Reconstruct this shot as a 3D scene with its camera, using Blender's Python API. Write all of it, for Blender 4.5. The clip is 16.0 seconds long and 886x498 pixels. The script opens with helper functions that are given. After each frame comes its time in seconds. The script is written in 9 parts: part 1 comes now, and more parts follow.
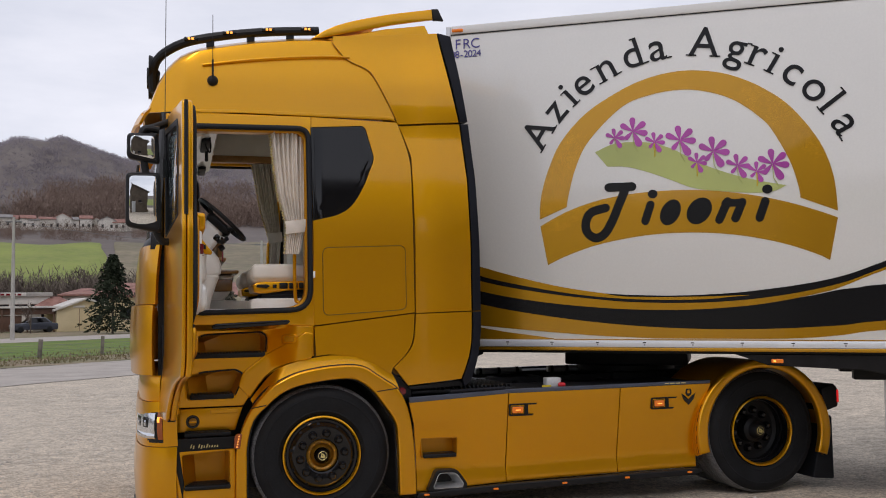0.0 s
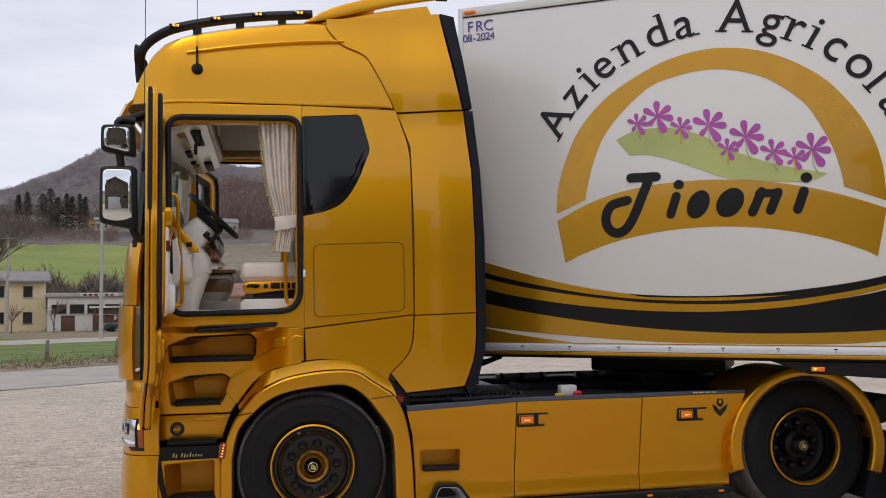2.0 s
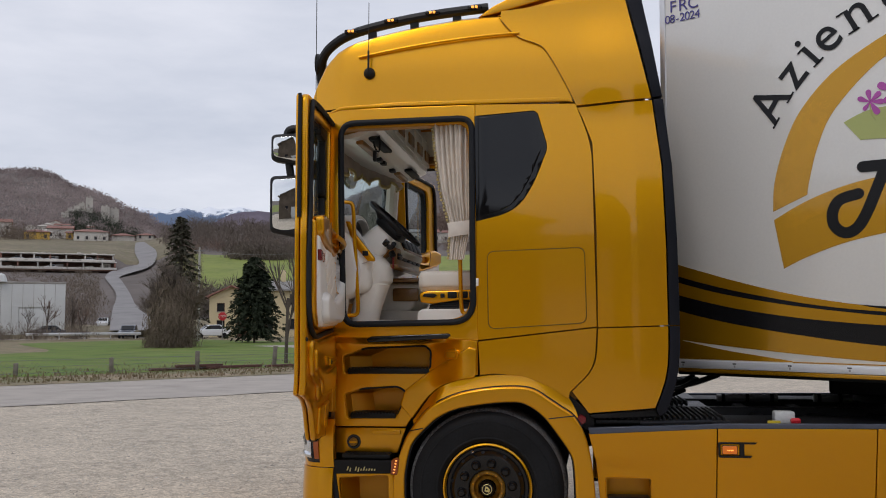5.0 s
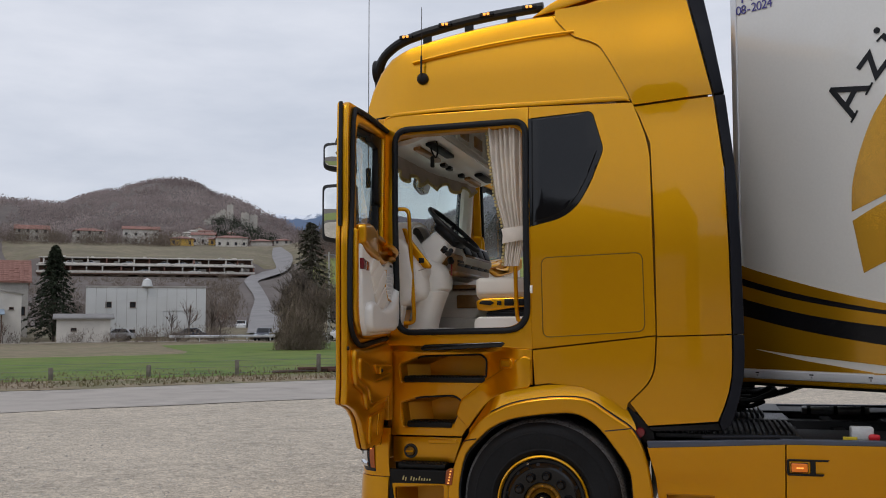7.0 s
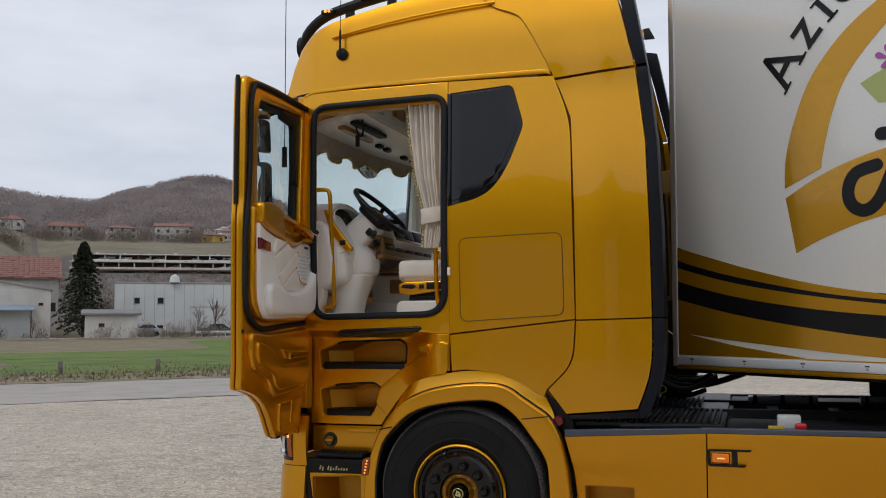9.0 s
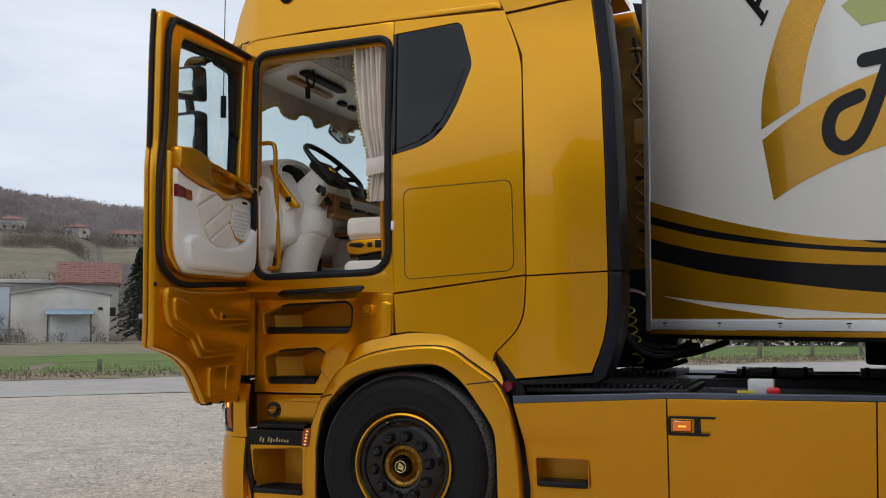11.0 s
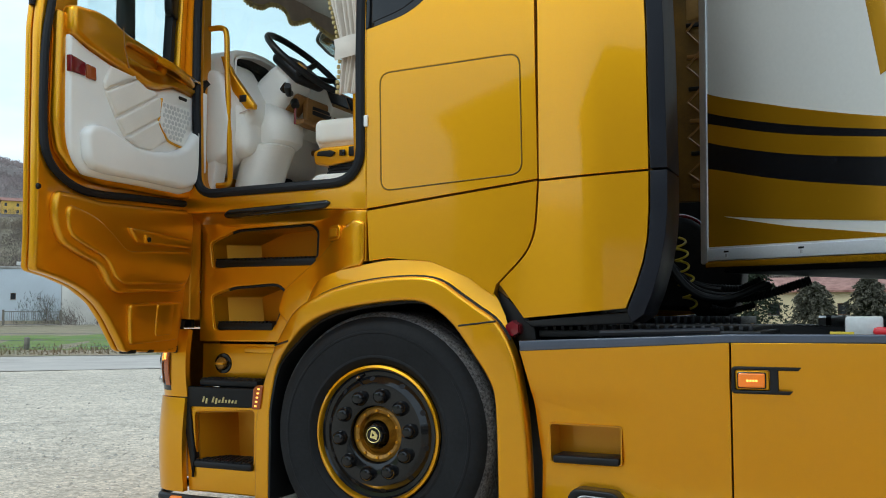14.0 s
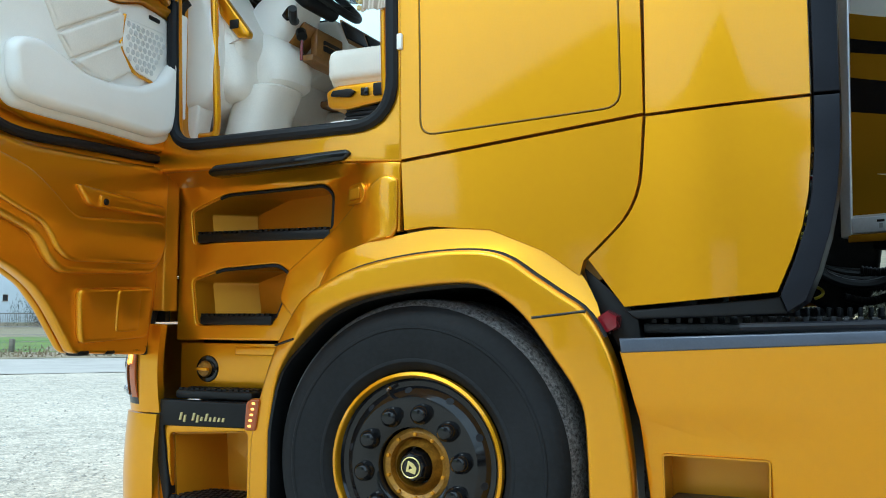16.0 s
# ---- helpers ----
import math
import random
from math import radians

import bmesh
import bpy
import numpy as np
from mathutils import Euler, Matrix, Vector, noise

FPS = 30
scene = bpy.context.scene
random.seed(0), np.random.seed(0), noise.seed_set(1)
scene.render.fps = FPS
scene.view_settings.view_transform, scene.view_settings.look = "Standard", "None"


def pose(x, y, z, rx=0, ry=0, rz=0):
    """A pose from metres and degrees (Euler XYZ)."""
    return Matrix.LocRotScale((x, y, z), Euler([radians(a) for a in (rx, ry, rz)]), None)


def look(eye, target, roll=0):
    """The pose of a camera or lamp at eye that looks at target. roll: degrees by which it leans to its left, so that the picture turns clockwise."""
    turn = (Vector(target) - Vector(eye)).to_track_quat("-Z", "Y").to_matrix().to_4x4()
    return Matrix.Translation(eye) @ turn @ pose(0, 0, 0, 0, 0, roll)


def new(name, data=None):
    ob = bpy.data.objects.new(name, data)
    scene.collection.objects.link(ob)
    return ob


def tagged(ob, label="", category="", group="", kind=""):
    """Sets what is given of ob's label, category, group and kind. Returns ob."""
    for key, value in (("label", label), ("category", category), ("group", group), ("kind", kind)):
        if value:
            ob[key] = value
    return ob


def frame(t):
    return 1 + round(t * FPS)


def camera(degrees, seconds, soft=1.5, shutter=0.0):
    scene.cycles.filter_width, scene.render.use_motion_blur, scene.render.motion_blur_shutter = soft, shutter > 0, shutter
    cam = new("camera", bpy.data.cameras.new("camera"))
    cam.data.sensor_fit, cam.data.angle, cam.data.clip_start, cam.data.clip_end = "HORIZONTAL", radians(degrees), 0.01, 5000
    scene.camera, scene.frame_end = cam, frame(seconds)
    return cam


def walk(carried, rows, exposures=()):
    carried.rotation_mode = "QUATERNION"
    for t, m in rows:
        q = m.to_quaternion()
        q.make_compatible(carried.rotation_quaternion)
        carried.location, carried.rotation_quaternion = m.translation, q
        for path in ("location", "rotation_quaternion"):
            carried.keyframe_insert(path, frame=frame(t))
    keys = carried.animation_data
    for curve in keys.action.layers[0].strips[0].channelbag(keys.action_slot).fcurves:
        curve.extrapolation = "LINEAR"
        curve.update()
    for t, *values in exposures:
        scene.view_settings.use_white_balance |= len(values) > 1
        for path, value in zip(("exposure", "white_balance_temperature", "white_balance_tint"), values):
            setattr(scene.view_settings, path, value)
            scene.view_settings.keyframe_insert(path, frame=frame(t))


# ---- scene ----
cam = camera(50.2, 16.0, 1.0)
PATH = [
    (0, (-1.018, -7.109, 1.579), (-0.482, -5.186, 1.708), -0.9),
    (0.5, (-0.852, -6.947, 1.593), (-0.357, -5.013, 1.718), -0.8),
    (1, (-0.684, -6.834, 1.58), (-0.222, -4.892, 1.712), -0.8),
    (1.5, (-0.465, -6.783, 1.594), (-0.05, -4.831, 1.721), -0.8),
    (2, (-0.282, -6.734, 1.58), (0.076, -4.77, 1.712), -0.8),
    (2.5, (-0.09, -6.635, 1.562), (0.206, -4.662, 1.695), -0.8),
    (3, (0.05, -6.539, 1.576), (0.287, -4.558, 1.714), -0.7),
    (3.5, (0.245, -6.514, 1.607), (0.353, -4.522, 1.749), -0.7),
    (4, (0.389, -6.487, 1.624), (0.341, -4.493, 1.77), -0.5),
    (4.5, (0.49, -6.401, 1.607), (0.311, -4.415, 1.759), -0.4),
    (5, (0.574, -6.25, 1.596), (0.302, -4.275, 1.751), -0.3),
    (5.2, (0.613, -6.202, 1.596), (0.303, -4.233, 1.755), -0.3),
    (7.3, (1.155, -5.982, 1.633), (0.581, -4.073, 1.79), -0.3),
    (7.5, (1.226, -5.93, 1.618), (0.636, -4.025, 1.772), -0.3),
    (8, (1.329, -5.801, 1.583), (0.738, -3.897, 1.735), -0.3),
    (8.5, (1.492, -5.698, 1.564), (0.891, -3.797, 1.715), -0.4),
    (9, (1.673, -5.595, 1.55), (1.069, -3.695, 1.704), -0.3),
    (9.2, (1.752, -5.546, 1.523), (1.139, -3.649, 1.684), -0.2),
    (11.3, (2.158, -4.785, 1.233), (1.421, -2.933, 1.398), -0.1),
    (11.5, (2.168, -4.703, 1.204), (1.419, -2.855, 1.363), -0.0),
    (12, (2.156, -4.528, 1.11), (1.375, -2.693, 1.263), 0.0),
    (12.5, (2.066, -4.306, 1.053), (1.262, -2.481, 1.203), 0.1),
    (13, (1.997, -4.095, 1.027), (1.179, -2.276, 1.177), 0.1),
    (13.5, (1.966, -3.823, 1.016), (1.147, -2.004, 1.162), 0.1),
    (14, (1.907, -3.602, 1.017), (1.09, -1.782, 1.159), 0.1),
    (14.5, (1.766, -3.363, 1.007), (0.947, -1.544, 1.149), 0.1),
    (15, (1.621, -3.16, 1.023), (0.804, -1.34, 1.167), 0.1),
    (15.5, (1.477, -2.924, 1.003), (0.665, -1.101, 1.141), 0.1),
    (16, (1.279, -2.71, 0.974), (0.471, -0.887, 1.122), 0.2),
]
EXPOSURE = [(0.0, 0.13, 6650, 17), (2.5, 0.16, 6650, 17), (5.0, 0.0, 6550, 15), (7.5, -0.06, 6500, 13), (9.0, -0.02, 6480, 12), (11.5, 0.2, 6350, 10),
            (13.0, 0.46, 6150, 4), (14.5, 0.80, 5620, -4), (16.0, 1.20, 5270, -8)]
walk(cam, [(t, look(eye, target, roll)) for t, eye, target, roll in PATH], EXPOSURE)

# ---- light ----
world = bpy.data.worlds.new("sky")
scene.world = world
world.use_nodes = True
wt = world.node_tree
wt.nodes.clear()
w_out = wt.nodes.new("ShaderNodeOutputWorld")
w_bg = wt.nodes.new("ShaderNodeBackground")
w_sky = wt.nodes.new("ShaderNodeTexSky")
w_sky.sky_type, w_sky.sun_disc = "NISHITA", False
w_sky.sun_elevation, w_sky.sun_rotation = radians(42), radians(200)
w_gain = wt.nodes.new("ShaderNodeVectorMath")
w_gain.operation = "SCALE"
w_gain.inputs["Scale"].default_value = 0.07
w_tc = wt.nodes.new("ShaderNodeTexCoord")
w_map = wt.nodes.new("ShaderNodeMapping")
w_map.inputs["Scale"].default_value = (1.0, 1.0, 3.6)
w_n1 = wt.nodes.new("ShaderNodeTexNoise")
w_n1.inputs["Scale"].default_value, w_n1.inputs["Detail"].default_value, w_n1.inputs["Roughness"].default_value = 2.3, 7, 0.55
w_ramp = wt.nodes.new("ShaderNodeValToRGB")
w_ramp.color_ramp.elements[0].position, w_ramp.color_ramp.elements[0].color = 0.33, (0.57, 0.635, 0.73, 1)
w_ramp.color_ramp.elements[1].position, w_ramp.color_ramp.elements[1].color = 0.72, (0.89, 0.935, 1.0, 1)
w_mix = wt.nodes.new("ShaderNodeMix")
w_mix.data_type = "RGBA"
w_mix.inputs["Factor"].default_value = 0.88
for a, b in ((w_sky.outputs["Color"], w_gain.inputs[0]), (w_tc.outputs["Generated"], w_map.inputs["Vector"]), (w_map.outputs["Vector"], w_n1.inputs["Vector"]),
             (w_n1.outputs["Fac"], w_ramp.inputs["Fac"]), (w_gain.outputs["Vector"], w_mix.inputs["A"]), (w_ramp.outputs["Color"], w_mix.inputs["B"]),
             (w_mix.outputs["Result"], w_bg.inputs["Color"]), (w_bg.outputs["Background"], w_out.inputs["Surface"])):
    wt.links.new(a, b)
w_bg.inputs["Strength"].default_value = 1.0

sun = new("sun", bpy.data.lights.new("sun", "SUN"))
sun.data.energy, sun.data.angle, sun.data.color = 0.6, radians(14), (1.0, 0.96, 0.9)
sun.matrix_world = look((0, 0, 30), (9, 24, 0))


# ---- materials ----
def material(name, colour, rough=0.5, metal=0.0, coat=0.0, vary=0.12, scale=6.0, fine=60.0, bump=0.0, second=None, emit=None, strength=0.0, spec=0.5, sheen=0.08):
    """A surface with broad and fine variation in colour and gloss, and a fine relief."""
    m = bpy.data.materials.new(name)
    m.use_nodes = True
    nt = m.node_tree
    bsdf = nt.nodes["Principled BSDF"]
    bsdf.inputs["Metallic"].default_value, bsdf.inputs["Coat Weight"].default_value, bsdf.inputs["Coat Roughness"].default_value = metal, coat, 0.04
    bsdf.inputs["Specular IOR Level"].default_value = spec
    tc = nt.nodes.new("ShaderNodeTexCoord")
    big, small = nt.nodes.new("ShaderNodeTexNoise"), nt.nodes.new("ShaderNodeTexNoise")
    for n, s in ((big, scale), (small, fine)):
        n.inputs["Scale"].default_value, n.inputs["Detail"].default_value = s, 4
        nt.links.new(tc.outputs["Object"], n.inputs["Vector"])
    both = nt.nodes.new("ShaderNodeMath")
    both.operation = "MULTIPLY_ADD"
    both.inputs[1].default_value = 0.4
    half = nt.nodes.new("ShaderNodeMath")
    half.operation = "MULTIPLY"
    half.inputs[1].default_value = 0.6
    nt.links.new(big.outputs["Fac"], half.inputs[0])
    nt.links.new(small.outputs["Fac"], both.inputs[0])
    nt.links.new(half.outputs[0], both.inputs[2])
    ramp = nt.nodes.new("ShaderNodeValToRGB")
    low = [c * (1 - vary) for c in colour]
    high = second or [min(1, c * (1 + vary)) for c in colour]
    ramp.color_ramp.elements[0].position, ramp.color_ramp.elements[0].color = 0.36, (*low, 1)
    ramp.color_ramp.elements[1].position, ramp.color_ramp.elements[1].color = 0.64, (*high, 1)
    nt.links.new(both.outputs[0], ramp.inputs["Fac"])
    nt.links.new(ramp.outputs["Color"], bsdf.inputs["Base Color"])
    r = nt.nodes.new("ShaderNodeMapRange")
    r.inputs["To Min"].default_value, r.inputs["To Max"].default_value = max(0.0, rough - sheen), min(1, rough + sheen)
    nt.links.new(both.outputs[0], r.inputs["Value"])
    nt.links.new(r.outputs["Result"], bsdf.inputs["Roughness"])
    if bump:
        b = nt.nodes.new("ShaderNodeBump")
        b.inputs["Strength"].default_value, b.inputs["Distance"].default_value = bump, 0.01
        nt.links.new(small.outputs["Fac"], b.inputs["Height"])
        nt.links.new(b.outputs["Normal"], bsdf.inputs["Normal"])
    if emit:
        bsdf.inputs["Emission Color"].default_value, bsdf.inputs["Emission Strength"].default_value = (*emit, 1), strength
    return m


def glass_material(name, tint, gloss=1.0):
    m = bpy.data.materials.new(name)
    m.use_nodes = True
    nt = m.node_tree
    nt.nodes.clear()
    out, mix, clear, shine, fres = (nt.nodes.new(k) for k in ("ShaderNodeOutputMaterial", "ShaderNodeMixShader", "ShaderNodeBsdfTransparent", "ShaderNodeBsdfGlossy", "ShaderNodeLayerWeight"))
    clear.inputs["Color"].default_value = (*tint, 1)
    shine.inputs["Roughness"].default_value = 0.01
    fres.inputs["Blend"].default_value = 0.5
    power, floor_gain = nt.nodes.new("ShaderNodeMath"), nt.nodes.new("ShaderNodeMath")
    power.operation, floor_gain.operation = "POWER", "MULTIPLY_ADD"
    power.inputs[1].default_value, floor_gain.inputs[1].default_value, floor_gain.inputs[2].default_value = 4.0, 0.8, 0.05 * gloss
    nt.links.new(fres.outputs["Facing"], power.inputs[0])
    nt.links.new(power.outputs[0], floor_gain.inputs[0])
    nt.links.new(floor_gain.outputs[0], mix.inputs[0])
    nt.links.new(clear.outputs[0], mix.inputs[1])
    nt.links.new(shine.outputs[0], mix.inputs[2])
    nt.links.new(mix.outputs[0], out.inputs[0])
    return m


GOLD = material("gold_paint", (0.80, 0.372, 0.003), 0.30, 0.84, 0.60, 0.015, 1.2, 1400, spec=0.2, sheen=0.012)
GOLD.node_tree.nodes["Principled BSDF"].inputs["Coat IOR"].default_value = 1.54
GOLD.node_tree.nodes["Principled BSDF"].inputs["Coat Roughness"].default_value = 0.05
# darker copy of the gold paint, with the shade of recesses in its colour
GOLD_SHADE = material("gold_paint_inner", (0.60, 0.265, 0.003), 0.40, 0.6, 0.3, 0.05, 2, 900, sheen=0.03)
BLACK = material("black_plastic", (0.007, 0.007, 0.008), 0.46, 0, 0, 0.25, 8, 300, 0.05, spec=0.3)
GLOSS = material("gloss_black", (0.006, 0.006, 0.007), 0.10, 0, 0.12, 0.2, 3, 200, spec=0.4, sheen=0.03)
RUBBER = material("seal_rubber", (0.008, 0.009, 0.012), 0.6, 0, 0, 0.2, 8, 200, spec=0.3)
TYRE = material("tyre_rubber", (0.0095, 0.010, 0.0115), 0.7, 0, 0, 0.35, 5, 60, 0.12, spec=0.22)
TREAD = material("worn_tread_rubber", (0.06, 0.062, 0.066), 0.9, 0, 0, 0.5, 90, 240, 0.9, second=(0.30, 0.30, 0.31), spec=0.3)
STRIP = material("dark_slate_strip", (0.008, 0.009, 0.014), 0.36, 0.0, 0.0, 0.15, 6, 200, spec=0.2)
# dark brown that stands in for the shade on gold faces in the gaps
GAP_SHADE = material("brown_gap_paint", (0.20, 0.105, 0.012), 0.6, 0.2, 0, 0.3, 6, 120)
SLATE_STRIP = material("slate_grey_strip", (0.070, 0.082, 0.115), 0.35, 0.2, 0.2, 0.12, 5, 200)
CREAM = material("cream_leather", (0.86, 0.81, 0.73), 0.5, 0, 0, 0.06, 5, 220, 0.1)
PEARL = material("pearl_white_trim", (0.90, 0.88, 0.84), 0.3, 0, 0.4, 0.03, 4, 300)
CLOTH = material("beige_pleated_cloth", (0.74, 0.67, 0.59), 0.85, 0, 0, 0.1, 10, 400, 0.15)
# darker than the curtains: the valance's backlit shade is in this colour
TAUPE = material("taupe_valance_cloth", (0.46, 0.38, 0.32), 0.85, 0, 0, 0.12, 10, 400, 0.15)
TASSEL = material("gold_thread_trim", (0.55, 0.44, 0.20), 0.6, 0.1, 0, 0.3, 20, 200, 0.2)
WOOD = material("caramel_trim", (0.32, 0.15, 0.035), 0.3, 0, 0.4, 0.25, 8, 120)
CARPET = material("beige_floor_cover", (0.60, 0.56, 0.50), 0.75, 0, 0, 0.12, 8, 300, 0.15)
WHITE = material("trailer_white", (0.735, 0.73, 0.70), 0.20, 0, 0.8, 0.03, 0.8, 60)
VINYL_GOLD = material("gold_film", (0.55, 0.27, 0.006), 0.26, 0.66, 0.6, 0.05, 1.0, 300)
VINYL_BLACK = material("black_film", (0.006, 0.006, 0.007), 0.25, 0, 0.05, 0.1, 2, 200, spec=0.25)
GREEN = material("green_film", (0.42, 0.47, 0.14), 0.3, 0, 0.4, 0.15, 1.5, 200)
PURPLE = material("purple_film", (0.42, 0.055, 0.36), 0.3, 0, 0.4, 0.15, 4, 200)
BLUE_INK = material("blue_film", (0.06, 0.05, 0.28), 0.35, 0, 0.2, 0.1, 4, 200)
ALU = material("brushed_aluminium", (0.66, 0.67, 0.68), 0.35, 0.75, 0, 0.08, 4, 120)
CHROME = material("chrome", (0.75, 0.76, 0.78), 0.16, 1.0, 0, 0.04, 6, 200)
STEEL = material("chassis_black", (0.008, 0.008, 0.009), 0.55, 0.1, 0, 0.4, 6, 90, 0.2, spec=0.3)
DECK = material("deck_grip_steel", (0.02, 0.021, 0.023), 0.42, 0.5, 0, 0.3, 10, 150, 0.3)
AMBER = material("amber_lens", (0.62, 0.15, 0.01), 0.15, 0, 0.5, 0.05, 20, 100, emit=(1.0, 0.22, 0.005), strength=0.16)
AMBER_HOT = material("amber_lit_bulb", (1.0, 0.45, 0.06), 0.2, 0, 0, 0.05, 20, 100, emit=(1.0, 0.36, 0.06), strength=1.3)
AMBER_OFF = material("amber_lens_dark", (0.32, 0.07, 0.01), 0.15, 0, 0.5, 0.1, 20, 100)
RED = material("red_lens", (0.16, 0.006, 0.012), 0.2, 0, 0.5, 0.1, 20, 100)
RED_LIT = material("red_lit_lens", (0.8, 0.02, 0.02), 0.2, 0, 0.3, 0.1, 20, 100, emit=(1.0, 0.03, 0.03), strength=0.35)
LAMP = material("lamp_reflector", (0.75, 0.78, 0.82), 0.12, 0.8, 0.5, 0.15, 12, 60)
DARKGLASS = material("tinted_glass", (0.005, 0.005, 0.006), 0.05, 0, 0.0, 0.05, 2, 60, spec=0.45)
MIRROR = material("mirror_glass", (0.86, 0.88, 0.88), 0.015, 1.0, 0, 0.01, 2, 60)
for link in [k for k in MIRROR.node_tree.links if k.to_socket.name == "Roughness"]:
    MIRROR.node_tree.links.remove(link)
MIRROR.node_tree.nodes["Principled BSDF"].inputs["Roughness"].default_value = 0.0
HUB = material("brown_gold_hub", (0.30, 0.145, 0.012), 0.42, 0.5, 0.2, 0.35, 30, 160, 0.1)
CLEAR = glass_material("clear_glass", (0.86, 0.93, 0.92))
YELLOW_HOSE = material("yellow_hose", (0.62, 0.47, 0.03), 0.4, 0, 0.1, 0.1, 10, 200)


# ---- mesh helpers ----
def lerp(a, b, f):
    return a + (b - a) * f


def ease(f):
    f = min(1.0, max(0.0, f))
    return f * f * (3 - 2 * f)


def table(rows, x):
    """Smooth reading of a table of (x, value)."""
    if x <= rows[0][0]:
        return rows[0][1]
    for (a, u), (b, v) in zip(rows, rows[1:]):
        if x <= b:
            return lerp(u, v, (x - a) / (b - a))
    return rows[-1][1]


def rounded(pts, r, seg=5):
    """A closed outline with its corners rounded; r is one radius or one for each corner."""
    out, n = [], len(pts)
    for i, p in enumerate(pts):
        ri = r[i] if isinstance(r, (list, tuple)) else r
        p, a, b = Vector(p), Vector(pts[i - 1]), Vector(pts[(i + 1) % n])
        u, v = a - p, b - p
        k = min(ri, 0.45 * u.length, 0.45 * v.length)
        if k < 1e-4:
            out.append((p.x, p.y))
            continue
        s, e = p + u.normalized() * k, p + v.normalized() * k
        for j in range(seg + 1):
            f = j / seg
            q = s * (1 - f) ** 2 + p * 2 * f * (1 - f) + e * f * f
            out.append((q.x, q.y))
    return out


def resample(pts, n):
    """The same line with n points at even steps."""
    run = [0.0]
    for a, b in zip(pts, pts[1:]):
        run.append(run[-1] + math.dist(a, b))
    out = []
    for i in range(n):
        d = run[-1] * i / (n - 1)
        out.append((table(list(zip(run, [q[0] for q in pts])), d), table(list(zip(run, [q[1] for q in pts])), d)))
    return out


def spline(pts, steps=8, closed=False):
    """A smooth line through points of any size."""
    n, out = len(pts), []
    at = (lambda i: Vector(pts[i % n])) if closed else (lambda i: Vector(pts[min(max(i, 0), n - 1)]))
    for i in range(n if closed else n - 1):
        a, b, c, d = at(i - 1), at(i), at(i + 1), at(i + 2)
        for j in range(steps):
            f = j / steps
            out.append(tuple(0.5 * (2 * b + (c - a) * f + (2 * a - 5 * b + 4 * c - d) * f * f + (3 * b - a - 3 * c + d) * f ** 3)))
    if not closed:
        out.append(tuple(pts[-1]))
    return out


def from_curve(cu):
    ob = bpy.data.objects.new("tmp", cu)
    me = bpy.data.meshes.new_from_object(ob)
    bm = bmesh.new()
    bm.from_mesh(me)
    bpy.data.objects.remove(ob)
    bpy.data.meshes.remove(me)
    bpy.data.curves.remove(cu)
    return bm


UPRIGHT = Matrix(((1, 0, 0, 0), (0, 0, -1, 0), (0, 1, 0, 0), (0, 0, 0, 1)))


def plate(outline, y0, y1, bevel=0.006, holes=(), steps=2):
    """A plate in the x-z plane between y0 (front) and y1, with rounded edges and openings."""
    cu = bpy.data.curves.new("plate", "CURVE")
    cu.dimensions, cu.fill_mode = "2D", "BOTH"
    half = (y1 - y0) / 2
    bevel = min(bevel, half * 0.95)
    cu.extrude, cu.bevel_depth, cu.bevel_resolution, cu.offset = half - bevel, bevel, steps, -bevel
    for loop in (outline, *holes):
        s = cu.splines.new("POLY")
        s.points.add(len(loop) - 1)
        for p, q in zip(s.points, loop):
            p.co = (q[0], q[1], 0, 1)
        s.use_cyclic_u = True
    bm = from_curve(cu)
    bm.transform(Matrix.Translation((0, (y0 + y1) / 2, 0)) @ UPRIGHT)
    bmesh.ops.remove_doubles(bm, verts=bm.verts, dist=1e-5)
    return bm


def bent(bm, f, step=0.08):
    """Cut a plate into a fine net and push it along y by f(x, z)."""
    xs, zs = [v.co.x for v in bm.verts], [v.co.z for v in bm.verts]
    for lo, hi, normal in ((min(xs), max(xs), Vector((1, 0, 0))), (min(zs), max(zs), Vector((0, 0, 1)))):
        n = int((hi - lo) / step)
        for i in range(1, n + 1):
            bmesh.ops.bisect_plane(bm, geom=bm.verts[:] + bm.edges[:] + bm.faces[:], plane_co=normal * (lo + (hi - lo) * i / (n + 1)), plane_no=normal, dist=1e-5)
    for v in bm.verts:
        v.co.y += f(v.co.x, v.co.z)
    return bm


def tube(pts, r, closed=False, sides=3, smooth=0):
    """A round bar along points."""
    if smooth:
        pts = spline(pts, smooth, closed)
    cu = bpy.data.curves.new("tube", "CURVE")
    cu.dimensions, cu.bevel_depth, cu.bevel_resolution, cu.use_fill_caps = "3D", r, sides, True
    s = cu.splines.new("POLY")
    s.points.add(len(pts) - 1)
    for p, q in zip(s.points, pts):
        p.co = (*q, 1)
    s.use_cyclic_u = closed
    return from_curve(cu)


def box(x0, x1, y0, y1, z0, z1, bevel=0.008, seg=2):
    bm = bmesh.new()
    bmesh.ops.create_cube(bm, size=1.0, matrix=Matrix.Translation(((x0 + x1) / 2, (y0 + y1) / 2, (z0 + z1) / 2)) @ Matrix.Diagonal((x1 - x0, y1 - y0, z1 - z0, 1)))
    if bevel:
        bmesh.ops.bevel(bm, geom=bm.edges[:], offset=bevel, segments=seg, profile=0.5, affect="EDGES")
    return bm


